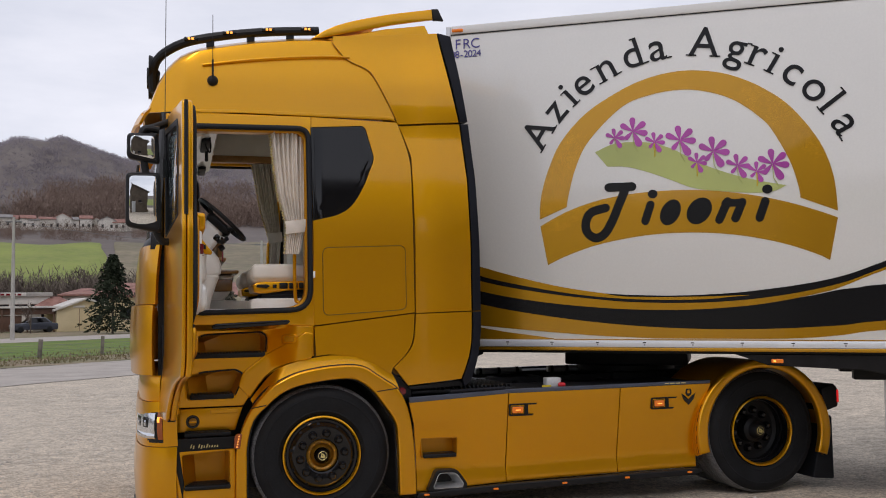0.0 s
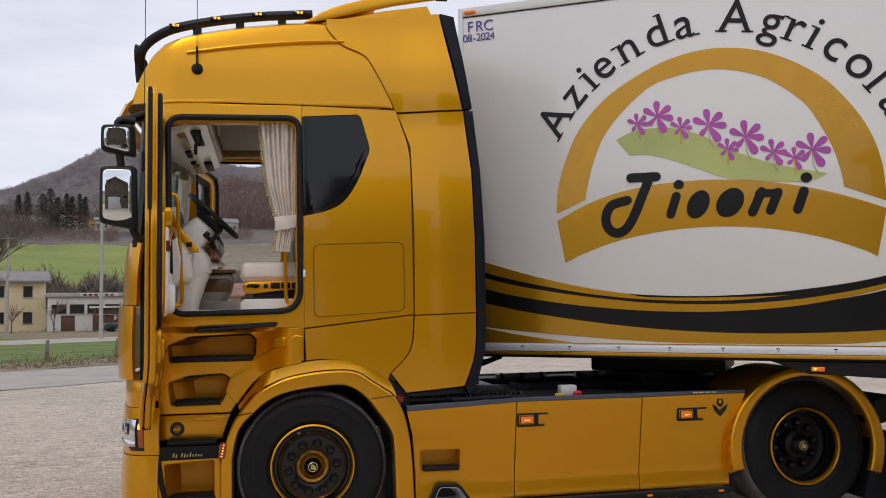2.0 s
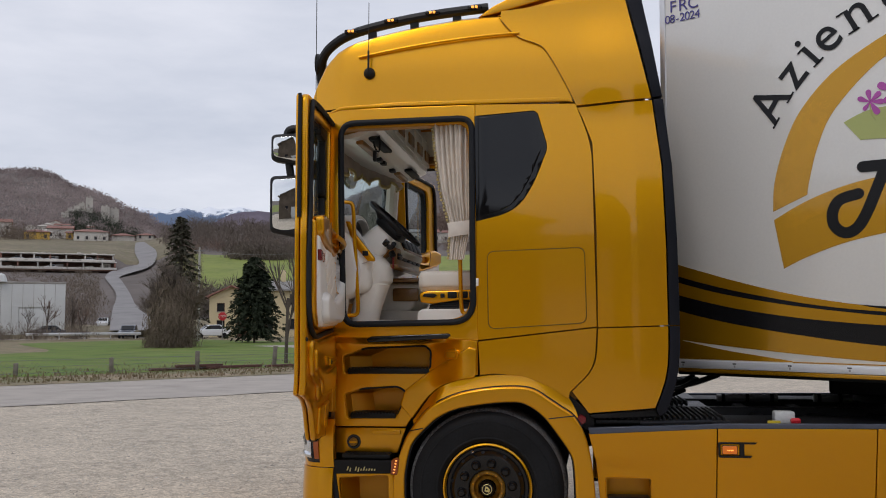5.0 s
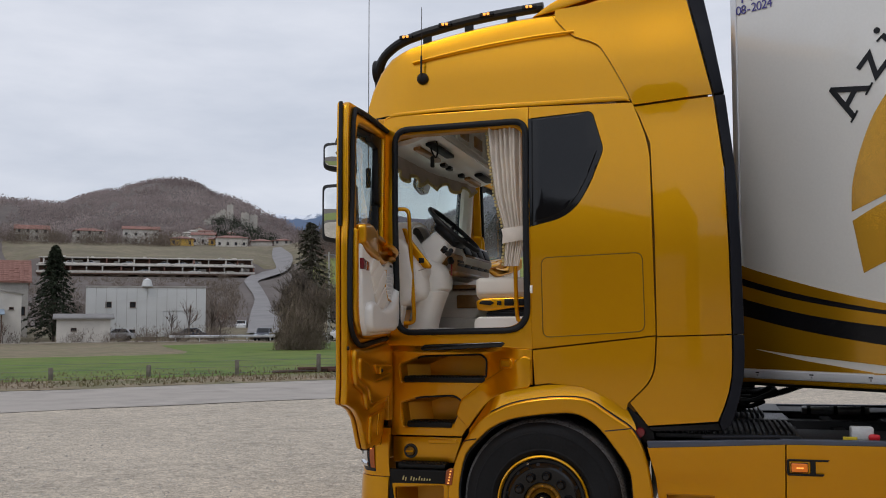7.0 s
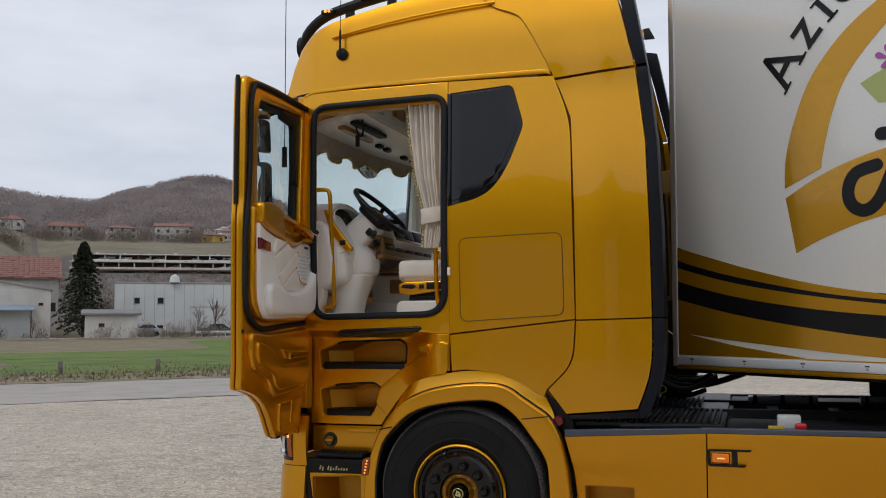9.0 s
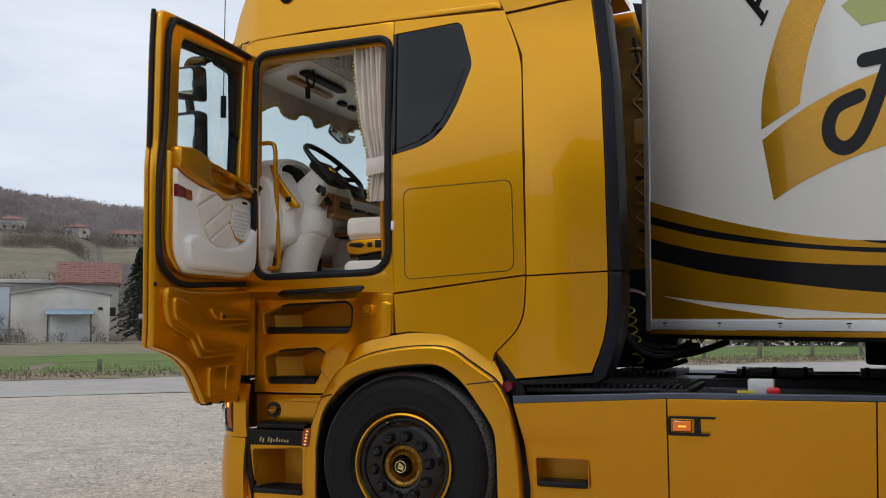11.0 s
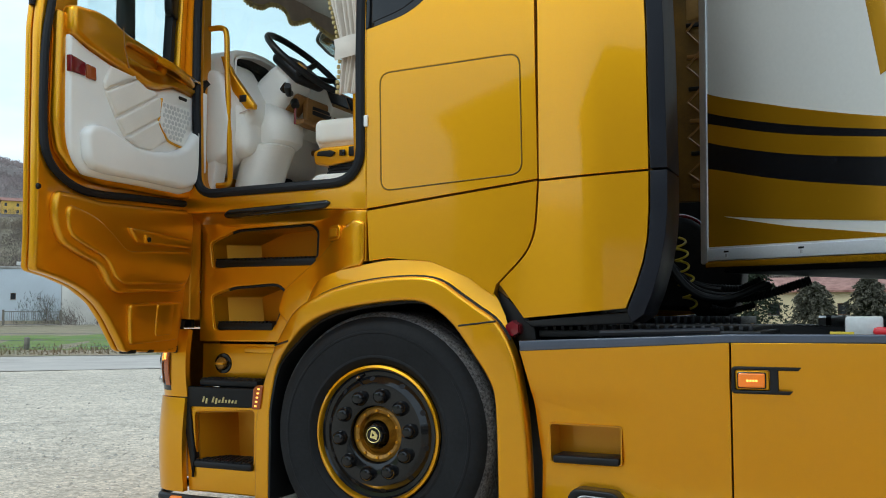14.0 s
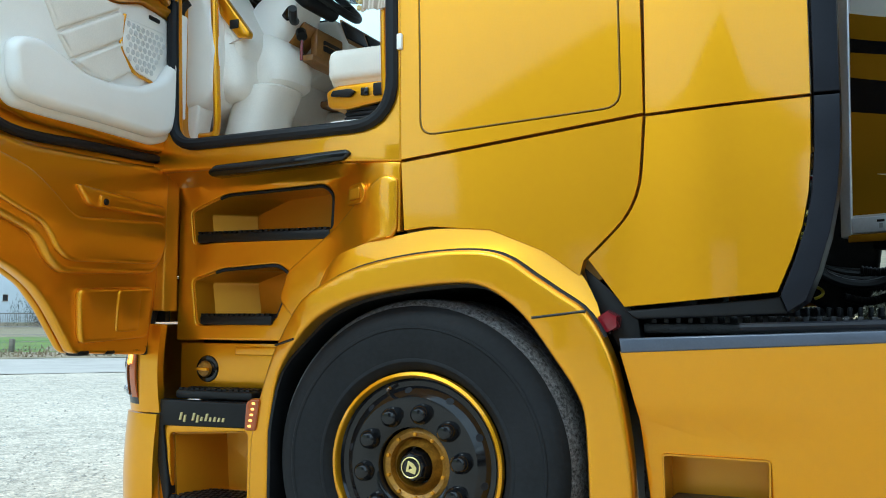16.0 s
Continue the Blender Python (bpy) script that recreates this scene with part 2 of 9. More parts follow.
def lathe(profile, sides=48, axis="y"):
    """Turn a profile of (radius, height) round an axis; height runs along it."""
    bm = bmesh.new()
    rings = []
    for r, h in profile:
        ring = []
        for i in range(sides):
            a = 2 * math.pi * i / sides
            c, s = r * math.cos(a), r * math.sin(a)
            ring.append(bm.verts.new((c, h, s) if axis == "y" else (c, s, h) if axis == "z" else (h, c, s)))
        rings.append(ring)
    for a, b in zip(rings, rings[1:]):
        for i in range(sides):
            bm.faces.new((a[i], a[(i + 1) % sides], b[(i + 1) % sides], b[i]))
    bmesh.ops.remove_doubles(bm, verts=bm.verts, dist=1e-5)
    bmesh.ops.recalc_face_normals(bm, faces=bm.faces)
    return bm


def grid(us, vs, f, closed_v=False):
    """A net of points f(u, v)."""
    bm = bmesh.new()
    rows = [[bm.verts.new(f(u, v)) for v in vs] for u in us]
    n = len(vs)
    for a, b in zip(rows, rows[1:]):
        for j in range(n if closed_v else n - 1):
            bm.faces.new((a[j], a[(j + 1) % n], b[(j + 1) % n], b[j]))
    return bm


def thick(bm, t):
    """Give a sheet a thickness."""
    bmesh.ops.recalc_face_normals(bm, faces=bm.faces)
    bmesh.ops.solidify(bm, geom=bm.faces[:], thickness=t)
    return bm


def add(bm, other, m=None):
    """Join another bmesh to bm."""
    if m is not None:
        other.transform(m)
    me = bpy.data.meshes.new("tmp")
    other.to_mesh(me)
    other.free()
    bm.from_mesh(me)
    bpy.data.meshes.remove(me)
    return bm


def mesh_of(name, bm, mat, sharp=35):
    me = bpy.data.meshes.new(name)
    bmesh.ops.recalc_face_normals(bm, faces=bm.faces)
    bm.to_mesh(me)
    bm.free()
    me.materials.append(mat)
    me.polygons.foreach_set("use_smooth", [True] * len(me.polygons))
    me.set_sharp_from_angle(angle=radians(sharp))
    return me


def hang(ob, parent):
    """Put ob under a thing without moving it."""
    ob.parent = parent
    if parent.type == "EMPTY":
        ob.matrix_parent_inverse = parent.matrix_basis.inverted()
    return ob


def part(name, bm, mat, parent, label="", sharp=35):
    me = bm if isinstance(bm, bpy.types.Mesh) else mesh_of(name, bm, mat, sharp)
    ob = hang(new(name, me), parent)
    if label:
        ob["label"] = label
    return ob


def faired(ob, f):
    """Give the outer faces of a bent panel the normals of its true surface, its edges their own."""
    me = ob.data
    out = [None] * len(me.loops)
    for face in me.polygons:
        for k in face.loop_indices:
            v = me.vertices[me.loops[k].vertex_index].co
            n = face.normal
            if abs(n.y) > 0.85:
                d = 0.01
                side = math.copysign(1.0, n.y)
                outer = 1.0 if (side < 0) == (v.y < 1.0) else -1.0
                n = Vector(((f(v.x + d, v.z) - f(v.x - d, v.z)) / (2 * d) * outer, side, (f(v.x, v.z + d) - f(v.x, v.z - d)) / (2 * d) * outer)).normalized()
            out[k] = tuple(n)
    me.normals_split_custom_set(out)
    return ob


def thing(name, label, category, place=(0, 0, 0), group="", kind=""):
    ob = new(name)
    ob.empty_display_size = 0.3
    ob.location = place
    return tagged(ob, label, category, group, kind)


def solid(name, bm, mat, label, category, group="", kind="", sharp=35):
    return tagged(new(name, mesh_of(name, bm, mat, sharp)), label, category, group, kind)

# ---- the tractor: x runs back along it, its near side stands at y = -0.04, its middle at y = MID ----
MID = 1.22
tractor = thing("truck_tractor", "gold two-axle truck tractor with its driver door open on gravel", "truck", (1.3, MID, 0))


def side_y(x, z):
    """The near side of the cab: it leans in towards the roof and the front."""
    return 0.04 * ease((z - 2.0) / 1.5) + 0.30 * max(0.0, -0.95 - x) ** 1.5 - 0.012 * math.sin(math.pi * ease((z - 1.4) / 1.7))


def far(bm):
    """The mirror image on the far side."""
    bm.transform(Matrix.Translation((0, 2 * MID, 0)) @ Matrix.Diagonal((1, -1, 1, 1)))
    bmesh.ops.reverse_faces(bm, faces=bm.faces)
    return bm


SIDE = -0.04
# cab side round the door opening
DOOR_HOLE = rounded([(-0.955, 1.585), (-0.985, 2.955), (-0.085, 2.965), (-0.08, 1.60)], [0.10, 0.10, 0.09, 0.15], 7)
FAR_HOLE = rounded([(-0.955, 1.585), (-0.985, 3.035), (-0.085, 3.035), (-0.08, 1.60)], [0.10, 0.10, 0.09, 0.15], 7)
DOOR_SIDE = rounded([(-1.075, 1.50), (-1.075, 3.06), (-0.064, 3.06), (-0.05, 1.475), (-0.30, 1.49)], [0.0, 0.05, 0, 0, 0])
REAR_SIDE = rounded([(-0.052, 1.480), (-0.062, 3.058), (0.606, 3.040), (0.707, 2.76), (0.720, 1.565)], [0, 0, 0, 0.2, 0.0])
LOCKER = rounded([(0.018, 1.553), (0.014, 2.060), (0.648, 2.078), (0.654, 1.590)], 0.05)
LOCKER_GAP = rounded([(0.0145, 1.5495), (0.0105, 2.0635), (0.6515, 2.0815), (0.6575, 1.5865)], 0.053)
REAR_LOW = [(-0.052, 1.470), (0.719, 1.556)] + rounded([(0.719, 1.556), (0.701, 1.30), (0.542, 1.145)], [0, 0.1, 0])[1:] + [(0.53, 1.10), (0.42, 1.175), (0.25, 1.245), (0.05, 1.262), (-0.04, 1.252)]
W_IN = rounded([(-0.044, 2.266), (-0.050, 2.980), (0.330, 3.003), (0.356, 2.984), (0.416, 2.765), (0.412, 2.725), (0.333, 2.525), (0.262, 2.405), (0.196, 2.340), (0.115, 2.302)], [0.004, 0.004, 0.012, 0.02, 0.02, 0.02, 0.06, 0.05, 0.04, 0.05])
PANE_LINE = rounded([(-0.034, 2.292), (-0.040, 2.968), (0.288, 2.988), (0.318, 2.970), (0.378, 2.762), (0.374, 2.728), (0.302, 2.545), (0.234, 2.430), (0.176, 2.368), (0.105, 2.330)], [0.01, 0.01, 0.012, 0.02, 0.02, 0.02, 0.06, 0.05, 0.04, 0.05])
for mirror in (False, True):
    flip = far if mirror else (lambda b: b)
    hole = FAR_HOLE if mirror else DOOR_HOLE
    part("door_frame_panel", flip(bent(plate(DOOR_SIDE, SIDE, SIDE + 0.05, 0.008, [hole]), side_y)), GOLD, tractor)
    part("door_seal", flip(bent(tube([(x, SIDE - 0.006, z) for x, z in hole], 0.021, True), side_y, 0.3)), RUBBER, tractor, "black rubber door seal")
    inner = rounded([(-1.02, 1.605), (-1.03, 2.925), (-0.115, 2.935), (-0.11, 1.62)], [0.10, 0.10, 0.09, 0.15], 7)
    if not mirror:
        part("door_reveal", flip(plate(rounded([(-1.06, 1.52), (-1.06, 3.04), (-0.02, 3.04), (-0.02, 1.52)], 0.03), 0.02, 0.13, 0.01, [inner])), GOLD_SHADE, tractor)
    faired(part("side_panel", flip(bent(plate(REAR_SIDE, SIDE, SIDE + 0.04, 0.003, [LOCKER_GAP, W_IN]), side_y)), GOLD, tractor, sharp=16), side_y)
    faired(part("locker_lid", flip(bent(plate(LOCKER, SIDE, SIDE + 0.04, 0.0025), side_y)), GOLD, tractor), side_y)
    part("locker_seam", flip(tube([(x, SIDE + side_y(x, z) + 0.0005, z) for x, z in LOCKER + LOCKER[:1]], 0.0022, sides=2)), GAP_SHADE, tractor)
    faired(part("lower_side_panel", flip(bent(plate(REAR_LOW, SIDE, SIDE + 0.04, 0.003), side_y)), GOLD, tractor, sharp=16), side_y)
    part("side_window_frame", flip(bent(plate(W_IN, SIDE + 0.006, SIDE + 0.036, 0.004), side_y)), GLOSS, tractor)
    part("side_window_pane", flip(bent(plate(PANE_LINE, SIDE + 0.0035, SIDE + 0.03, 0.002), side_y)), DARKGLASS, tractor, "dark tinted side window")
    part("window_edge", flip(bent(plate([(-0.058, 2.262), (-0.067, 2.978), (-0.044, 2.979), (-0.040, 2.268)], SIDE - 0.004, SIDE + 0.03, 0.003), side_y)), GLOSS, tractor)
# added dark sheets behind the gaps, so that the seams look shaded
part("cab_inner_wall", bent(plate([(-0.05, 1.18), (-0.05, 3.4), (0.75, 3.3), (0.80, 1.2), (0.5, 1.05)], SIDE + 0.045, SIDE + 0.06, 0.002), side_y, 0.3), GAP_SHADE, tractor)
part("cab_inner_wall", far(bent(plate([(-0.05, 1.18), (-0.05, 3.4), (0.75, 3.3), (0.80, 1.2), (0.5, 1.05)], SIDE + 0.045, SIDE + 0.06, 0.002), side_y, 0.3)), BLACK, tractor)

# roof
ROOF_TOP = [(-1.30, 3.00), (-1.27, 3.09), (-1.23, 3.22), (-1.18, 3.35), (-1.11, 3.47), (-1.03, 3.55), (-0.90, 3.615), (-0.70, 3.665), (-0.45, 3.71), (-0.15, 3.748), (0.10, 3.762), (0.40, 3.75), (0.72, 3.74)]


def roof_point(x, v):
    """Round the roof from the near sill (v = 0) to the far one (v = 1)."""
    top = table(ROOF_TOP, x)
    inset = 0.55 * max(0.0, -0.98 - x) ** 1.15
    w = min(v, 1 - v) * 2
    low = 3.066
    if w < 0.45:
        f = w / 0.45
        z = lerp(low, max(low, top - 0.10), f)
        y = SIDE + side_y(-0.5, z) + inset + 0.03 * ease((z - 3.3) / 0.4)
    else:
        f = (w - 0.45) / 0.55
        z = max(low, top - 0.10) + (top + 0.05 * ease(f) - max(low, top - 0.10)) * math.sin(min(1, f * 2.2) * math.pi / 2)
        y0 = SIDE + side_y(-0.5, max(low, top - 0.10)) + inset + 0.03 * ease((top - 3.4) / 0.4)
        y = lerp(y0, MID, f ** 1.25)
    return (x, y if v <= 0.5 else 2 * MID - y, z)


xs = [-1.295, -1.27, -1.24, -1.21, -1.18, -1.15, -1.11, -1.07, -1.02, -0.96, -0.88, -0.75, -0.6, -0.45, -0.3, -0.15, 0.0, 0.15, 0.3, 0.45, 0.58, 0.70]
part("roof", thick(grid(xs, [i / 48 for i in range(49)], roof_point), 0.02), GOLD, tractor, sharp=50)
# crease along the roof side and the rail above the door
part("roof_crease", tube([(-0.86, -0.010, 3.415), (-0.6, -0.009, 3.46), (-0.3, -0.007, 3.50), (0.0, -0.004, 3.528), (0.24, -0.002, 3.538)], 0.009, sides=2, smooth=5), GOLD, tractor)
part("drip_rail", bent(plate(rounded([(-1.07, 3.035), (-1.0, 3.075), (-0.6, 3.092), (0.56, 3.086), (0.598, 3.045), (0.56, 3.056), (-0.6, 3.066), (-1.0, 3.05)], 0.01), SIDE - 0.005, SIDE + 0.03, 0.004), side_y), GOLD, tractor)
part("sun_visor", thick(grid([i / 8 for i in range(9)], [i / 24 for i in range(25)],
     lambda u, v: (-1.22 - 0.09 * u - 0.13 * math.sin(math.pi * v) ** 0.5 * (1 - 0.2 * u), lerp(0.10, 2 * MID - 0.10, v), 3.10 - 0.10 * u * u - 0.02 * u)), 0.02), GOLD, tractor)

# side fairing with its black trailing edge
FAIR_TOP = spline([(0.10, 3.655), (0.22, 3.52), (0.36, 3.455), (0.42, 3.40), (0.52, 3.22), (0.60, 3.05)], 5)
FAIR_UP = [(0.935, 3.765)] + [(0.115, 3.700)] + FAIR_TOP[1:] + [(0.612, 3.024), (1.095, 3.052)]
FAIR_MID = [(0.615, 3.010), (0.645, 2.95), (0.712, 2.77), (0.728, 2.2), (0.727, 1.560), (1.168, 1.572), (1.165, 2.1), (1.150, 2.6), (1.100, 3.038)]
FAIR_LOW = [(0.728, 1.552)] + rounded([(0.728, 1.552), (0.71, 1.30), (0.555, 1.148)], [0, 0.1, 0])[1:] + [(0.66, 1.010), (1.075, 1.048), (1.112, 1.135), (1.142, 1.225), (1.159, 1.315), (1.166, 1.42), (1.168, 1.564)]


def fair_y(x, z):
    return side_y(x, z) + 0.03 * ease((z - 3.3) / 0.4) - 0.014 * ease((z - 2.9) / 0.3) - 0.03 * ease((x - 0.6) / 0.4)


for mirror in (False, True):
    flip = far if mirror else (lambda b: b)
    for name, shape in (("fairing_upper", FAIR_UP), ("fairing_middle", FAIR_MID), ("fairing_lower", FAIR_LOW)):
        faired(part(name, flip(bent(plate(shape, SIDE, SIDE + 0.03, 0.003), fair_y)), GOLD, tractor, sharp=16), fair_y)
    edge_up = [(0.942, 3.765), (1.045, 3.745), (1.10, 3.45), (1.165, 3.06), (1.104, 3.052), (1.02, 3.45)]
    edge_mid = [(1.108, 3.038), (1.170, 3.04), (1.215, 2.6), (1.235, 2.1), (1.240, 1.572), (1.176, 1.572), (1.173, 2.1), (1.158, 2.6)]
    edge_low = [(1.176, 1.564), (1.240, 1.564), (1.238, 1.42), (1.228, 1.31), (1.208, 1.205), (1.178, 1.105), (1.145, 1.025), (1.10, 0.995), (1.082, 1.040), (1.119, 1.132), (1.149, 1.222), (1.166, 1.314), (1.174, 1.42)]
    part("fairing_sill", flip(plate([(0.66, 1.000), (0.69, 0.975), (1.10, 0.99), (1.08, 1.038)], SIDE + 0.005, SIDE + 0.12, 0.008)), BLACK, tractor)
    for shape in (edge_up, edge_mid, edge_low):
        part("fairing_edge", flip(bent(plate(shape, SIDE - 0.010, SIDE + 0.235, 0.004), fair_y)), STRIP, tractor, "slate-black plastic trailing edge", 16)
    seam = [(x, SIDE + fair_y(x, z) - 0.0005, z) for x, z in FAIR_TOP]
    part("fairing_seam", flip(tube(seam, 0.002, sides=2)), GAP_SHADE, tractor)
    part("fairing_backing", flip(bent(plate([(0.50, 1.2), (0.50, 3.6), (0.93, 3.6), (1.06, 3.05), (1.12, 2.4), (1.12, 1.2), (0.72, 1.06)], SIDE + 0.045, SIDE + 0.055, 0.002), fair_y, 0.3)), GAP_SHADE, tractor)
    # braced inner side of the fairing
    part("fairing_inner", flip(plate([(0.80, 1.72), (0.80, 3.6), (0.95, 3.6), (1.10, 2.6), (1.12, 1.72)], 0.16, 0.18, 0.004)), GAP_SHADE, tractor, "brown-gold inner face of the fairing")
    part("fairing_skirt", flip(plate([(0.80, 1.1), (0.80, 1.715), (1.12, 1.715), (1.12, 1.1)], 0.16, 0.18, 0.004)), BLACK, tractor)
    zig = [(0.93 if i % 2 else 1.07 - 0.005 * i, 0.20, 1.78 + 0.11 * i) for i in range(15)]
    part("fairing_brace", flip(tube(zig, 0.009, sides=1)), WOOD, tractor)
    part("fairing_rib", flip(tube([(1.09, 0.19, 1.75), (1.07, 0.19, 2.6), (0.94, 0.19, 3.5)], 0.012, smooth=4)), BLACK, tractor)
    for k in range(9):
        part("rib_clip", flip(box(0.95 - 0.005 * k, 1.09 - 0.012 * k, 0.18, 0.20, 1.80 + 0.2 * k, 1.825 + 0.2 * k, 0.004)), BLACK if k % 2 else WOOD, tractor)
part("cab_back", box(0.74, 0.80, 0.05, 2 * MID - 0.05, 1.1, 3.66, 0.02), GAP_SHADE, tractor)
part("back_frame", box(0.82, 0.90, 0.22, 0.34, 1.0, 3.5, 0.01), BLACK, tractor)
for z in (1.5, 2.1, 2.7, 3.3):
    part("back_bracket", box(0.80, 0.96, 0.20, 0.60, z, z + 0.05, 0.006), BLACK, tractor)
# roof air deflector
BLADE = spline([(-0.045, 3.690), (0.06, 3.762), (0.186, 3.820), (0.335, 3.867), (0.55, 3.920), (0.70, 3.950), (0.925, 3.990)], 3) + [(0.932, 3.908), (0.768, 3.878), (0.594, 3.843), (0.335, 3.776), (0.06, 3.709)]
part("roof_deflector", plate([(-0.045, 3.690), (0.06, 3.758), (0.186, 3.815), (0.335, 3.860), (0.50, 3.90), (0.50, 3.88), (0.335, 3.84), (0.186, 3.795), (0.06, 3.738)], 0.12, 2 * MID - 0.12, 0.004), GOLD, tractor)
part("deflector_base", plate([(0.06, 3.66), (0.09, 3.708), (0.55, 3.812), (0.870, 3.863), (0.902, 3.80), (0.91, 3.74)], 0.115, 2 * MID - 0.115, 0.006), GOLD, tractor)
for y in (0.09, 2 * MID - 0.12):
    blade = part("deflector_blade", plate(BLADE, y, y + 0.03, 0.005), GOLD, tractor)
    part("deflector_tip", plate([(0.927, 3.994), (0.978, 3.998), (1.022, 3.905), (0.936, 3.904)], y - 0.004, y + 0.034, 0.008), BLACK, blade, "black rubber deflector lip")

# roof light bar
BAR = [(-1.215, 0.36, 3.28), (-1.22, 0.33, 3.40), (-1.19, 0.27, 3.50), (-1.10, 0.195, 3.568), (-0.944, 0.15, 3.632), (-0.66, 0.145, 3.695), (-0.367, 0.145, 3.738), (-0.072, 0.14, 3.762), (0.02, 0.14, 3.768)]
part("light_bar", tube(BAR, 0.034, smooth=6), BLACK, tractor, "black roof light bar with amber markers")
part("light_bar", far(tube(BAR, 0.034, smooth=6)), BLACK, tractor)
part("light_bar", tube([(-1.20, 0.34, 3.42), (-1.22, 0.8, 3.43), (-1.23, MID, 3.44), (-1.22, 2 * MID - 0.8, 3.43), (-1.20, 2 * MID - 0.34, 3.42)], 0.034, smooth=6), BLACK, tractor)
for x, z in ((-0.80, 3.655), (-0.50, 3.71), (-0.20, 3.742)):
    part("bar_bracket", box(x - 0.03, x + 0.03, 0.135, 0.165, z - 0.09, z + 0.01, 0.005), BLACK, tractor)
for x, z in ((-0.944, 3.637), (-0.66, 3.70), (-0.367, 3.743), (-0.072, 3.766)):
    lamp = part("marker_lamp", box(x - 0.05, x + 0.05, 0.095, 0.125, z - 0.016, z + 0.016, 0.012), GLOSS, tractor)
    for d in (-0.013, 0.013):
        part("bulb", box(x + d - 0.009, x + d + 0.009, 0.088, 0.10, z - 0.008, z + 0.008, 0.003), AMBER_HOT, lamp)
for y in (0.34, 0.72, 1.10):
    spot = lathe([(0.03, 0.0), (0.07, 0.015), (0.085, 0.05), (0.085, 0.06), (0.0, 0.06)], 20, "x")
    part("spot_lamp", add(bmesh.new(), spot, Matrix.Translation((-1.19 if y < 0.4 else -1.215, y, 3.47)) @ Matrix.Rotation(math.pi, 4, "Z")), BLACK, tractor)

# aerials
ball = part("aerial", lathe([(0.0, -0.034), (0.02, -0.03), (0.036, -0.015), (0.040, 0.0), (0.036, 0.02), (0.0, 0.03)], 24), BLACK, tractor, "round black aerial foot with a whip")
ball.location = (-0.788, -0.012, 3.300)
part("whip", add(tube([(-0.788, -0.045, 3.31), (-0.788, -0.04, 3.45)], 0.007), tube([(-0.788, -0.04, 3.45), (-0.787, -0.03, 3.79)], 0.0025, sides=1)), STEEL, tractor)
part("tall_aerial", add(tube([(-1.125, -0.155, 2.55), (-1.125, -0.155, 2.68)], 0.017), tube([(-1.125, -0.155, 2.68), (-1.114, -0.167, 4.6)], 0.0028, sides=1)), BLACK, tractor)

# ---- front: bands that run round the corner ----
PLAN = spline([(-1.02, 0.05), (-1.12, 0.06), (-1.205, 0.13), (-1.255, 0.30), (-1.285, 0.60), (-1.300, MID), (-1.285, 2 * MID - 0.60), (-1.255, 2 * MID - 0.30), (-1.205, 2 * MID - 0.13), (-1.12, 2 * MID - 0.06), (-1.02, 2 * MID - 0.05)], 6)


def band(z0, z1, grow=0.0, lean=0.0, first=0, last=None, t=0.03, top_grow=0.0):
    line = PLAN[first:last]
    cx, cy = -0.6, MID

    def f(u, v):
        x, y = line[int(v)]
        out = Vector((x - cx, (y - cy) * 0.75)).normalized() * (grow + top_grow * u + 0.012 * math.sin(math.pi * u))
        return (x + out.x + lean * u, y + out.y, lerp(z0, z1, u))
    return thick(grid([i / 6 for i in range(7)], range(len(line)), f), -t)


